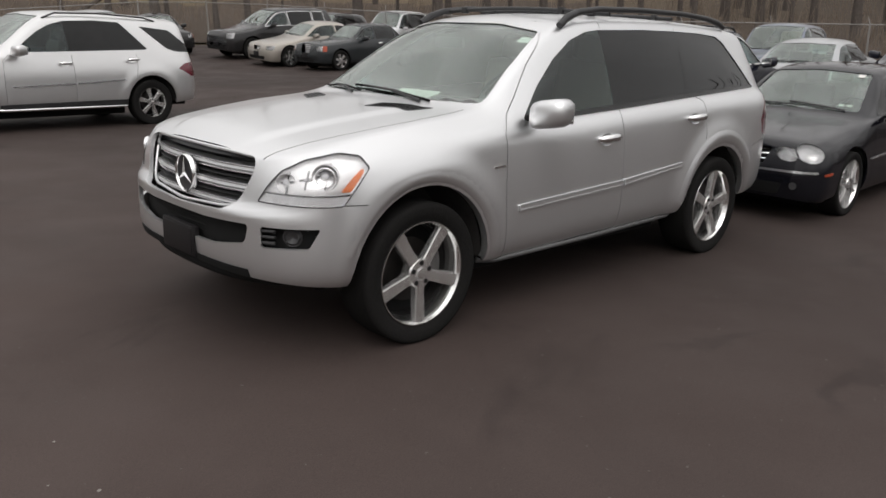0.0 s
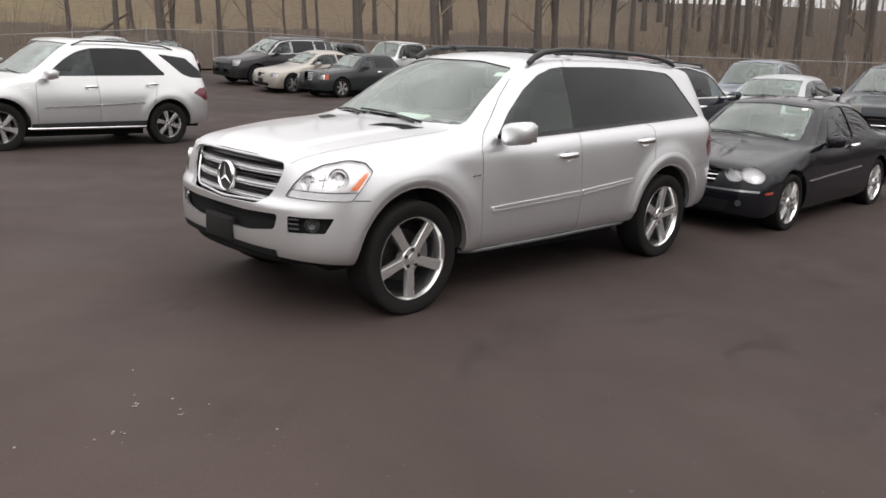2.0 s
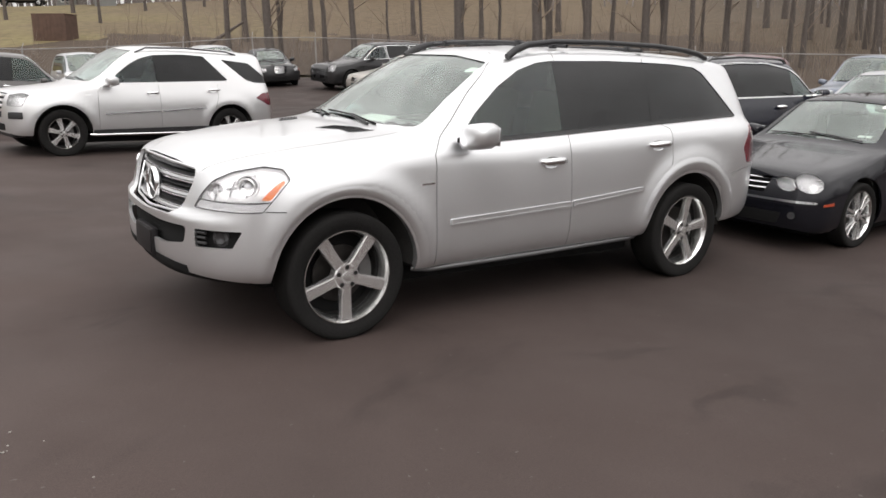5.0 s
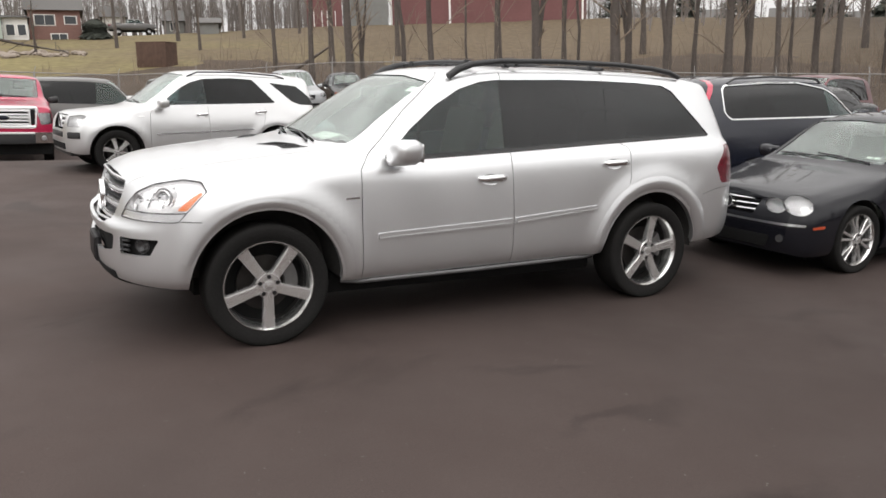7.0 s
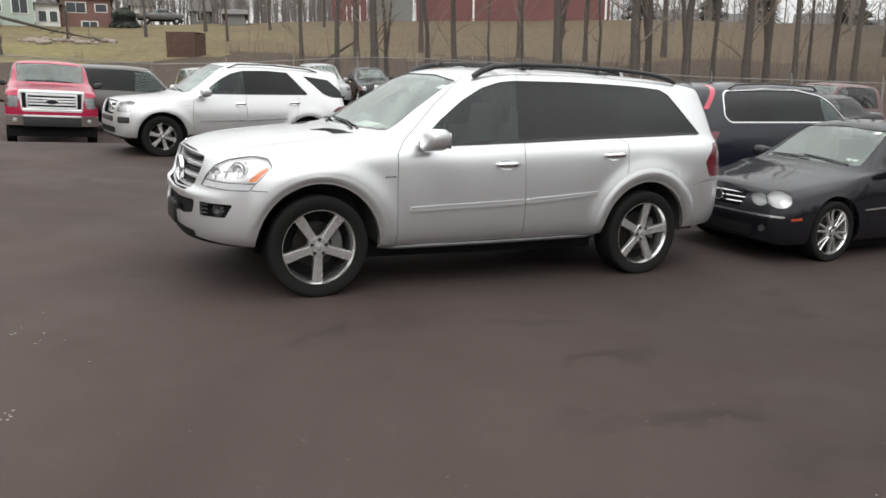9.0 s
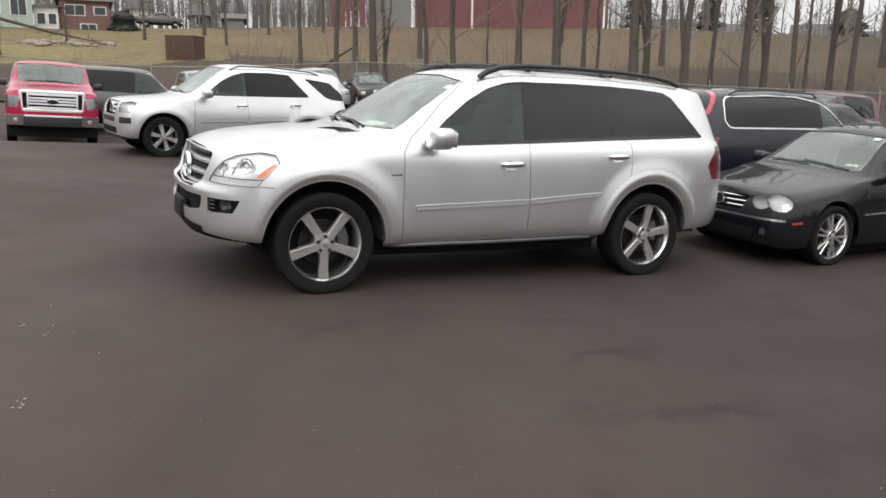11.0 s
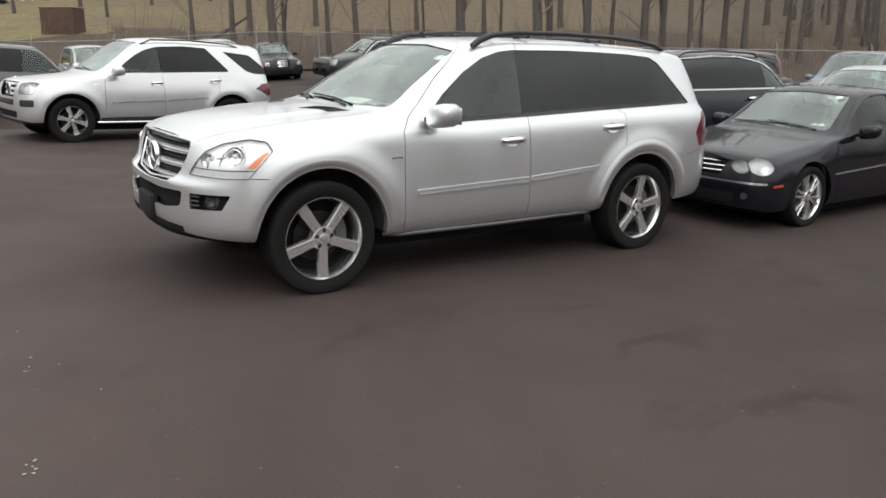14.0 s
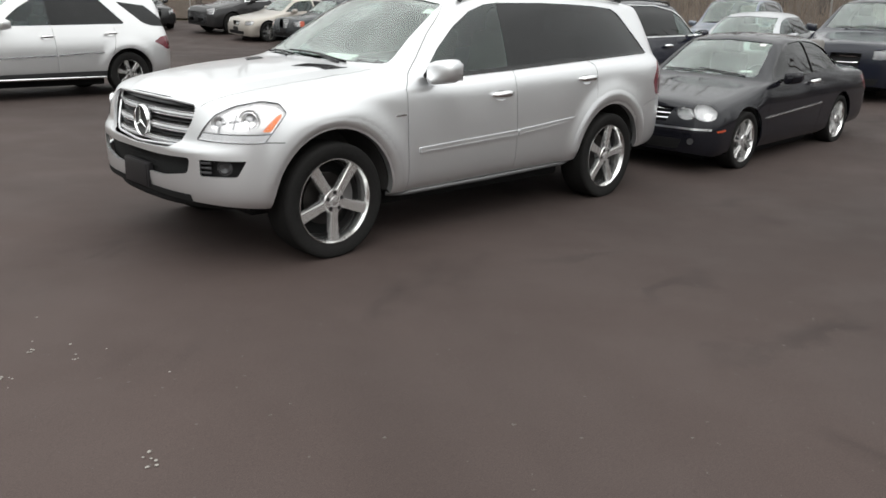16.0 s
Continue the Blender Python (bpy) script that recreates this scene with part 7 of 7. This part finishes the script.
# unseen woods close the lot behind the walk, added to darken low reflections
bm = bmesh.new()
for k in range(330):
    az = rng.uniform(105, 385)
    x, y = spot(az, rng.uniform(36, 58))
    if beyond(x, y) > -1 and 10 < az % 360 < 95:
        continue
    h, b = rng.uniform(6, 13), site(x, y, -0.3)
    w = rng.uniform(0.10, 0.26)
    tube(bm, [b, b + Vector((rng.uniform(-0.4, 0.4), rng.uniform(-0.4, 0.4), h * 0.5)), b + Vector((rng.uniform(-1, 1), rng.uniform(-1, 1), h))], [w, w * 0.7, 0.03], 5)
    for j in range(26):
        t = rng.uniform(0.05, 0.95)
        q = b + Vector((0, 0, h * t))
        e = Vector((rng.uniform(-1, 1), rng.uniform(-1, 1), rng.uniform(0.3, 1.3))) * h * 0.22 * (1.2 - t)
        tube(bm, [q, q + e], [0.06, 0.02], 3)
tagged(part("woods", bm, M["bark"], None, smooth=60), "bare brown woods along the edge of the lot", "woods", kind="stuff")
# pale grit and bits of litter on the asphalt
bm = bmesh.new()
for k in range(17):
    x, y, s = (rng.gauss(-2.1, 0.6), rng.gauss(-1.2, 0.9), 0.004) if k < 12 else (rng.uniform(-5, 5), rng.uniform(-5, 7), 0.006)
    made = bmesh.ops.create_icosphere(bm, subdivisions=1, radius=s * rng.uniform(0.6, 1.8))["verts"]
    for v in made:
        v.co = Vector((v.co.x * rng.uniform(0.8, 1.6) + x, v.co.y + y, v.co.z * 0.6 + lot(x, y) + 0.002))
for x, y in ((-2.18, -1.47), (-1.88, -1.44), (-1.99, -1.25), (-2.005, -2.53), (-1.985, -2.45)):
    for k in range(4):
        made = bmesh.ops.create_icosphere(bm, subdivisions=1, radius=rng.uniform(0.004, 0.0085))["verts"]
        dx, dy = rng.uniform(-0.03, 0.03), rng.uniform(-0.03, 0.03)
        for v in made:
            v.co = Vector((v.co.x + x + dx, v.co.y + y + dy, v.co.z * 0.4 + 0.004))
bmesh.ops.transform(bm, matrix=SLOPE, verts=bm.verts)
tagged(part("grit", bm, M["pale_grit"], None), "pale grit and small stones on the asphalt", "gravel", kind="stuff")
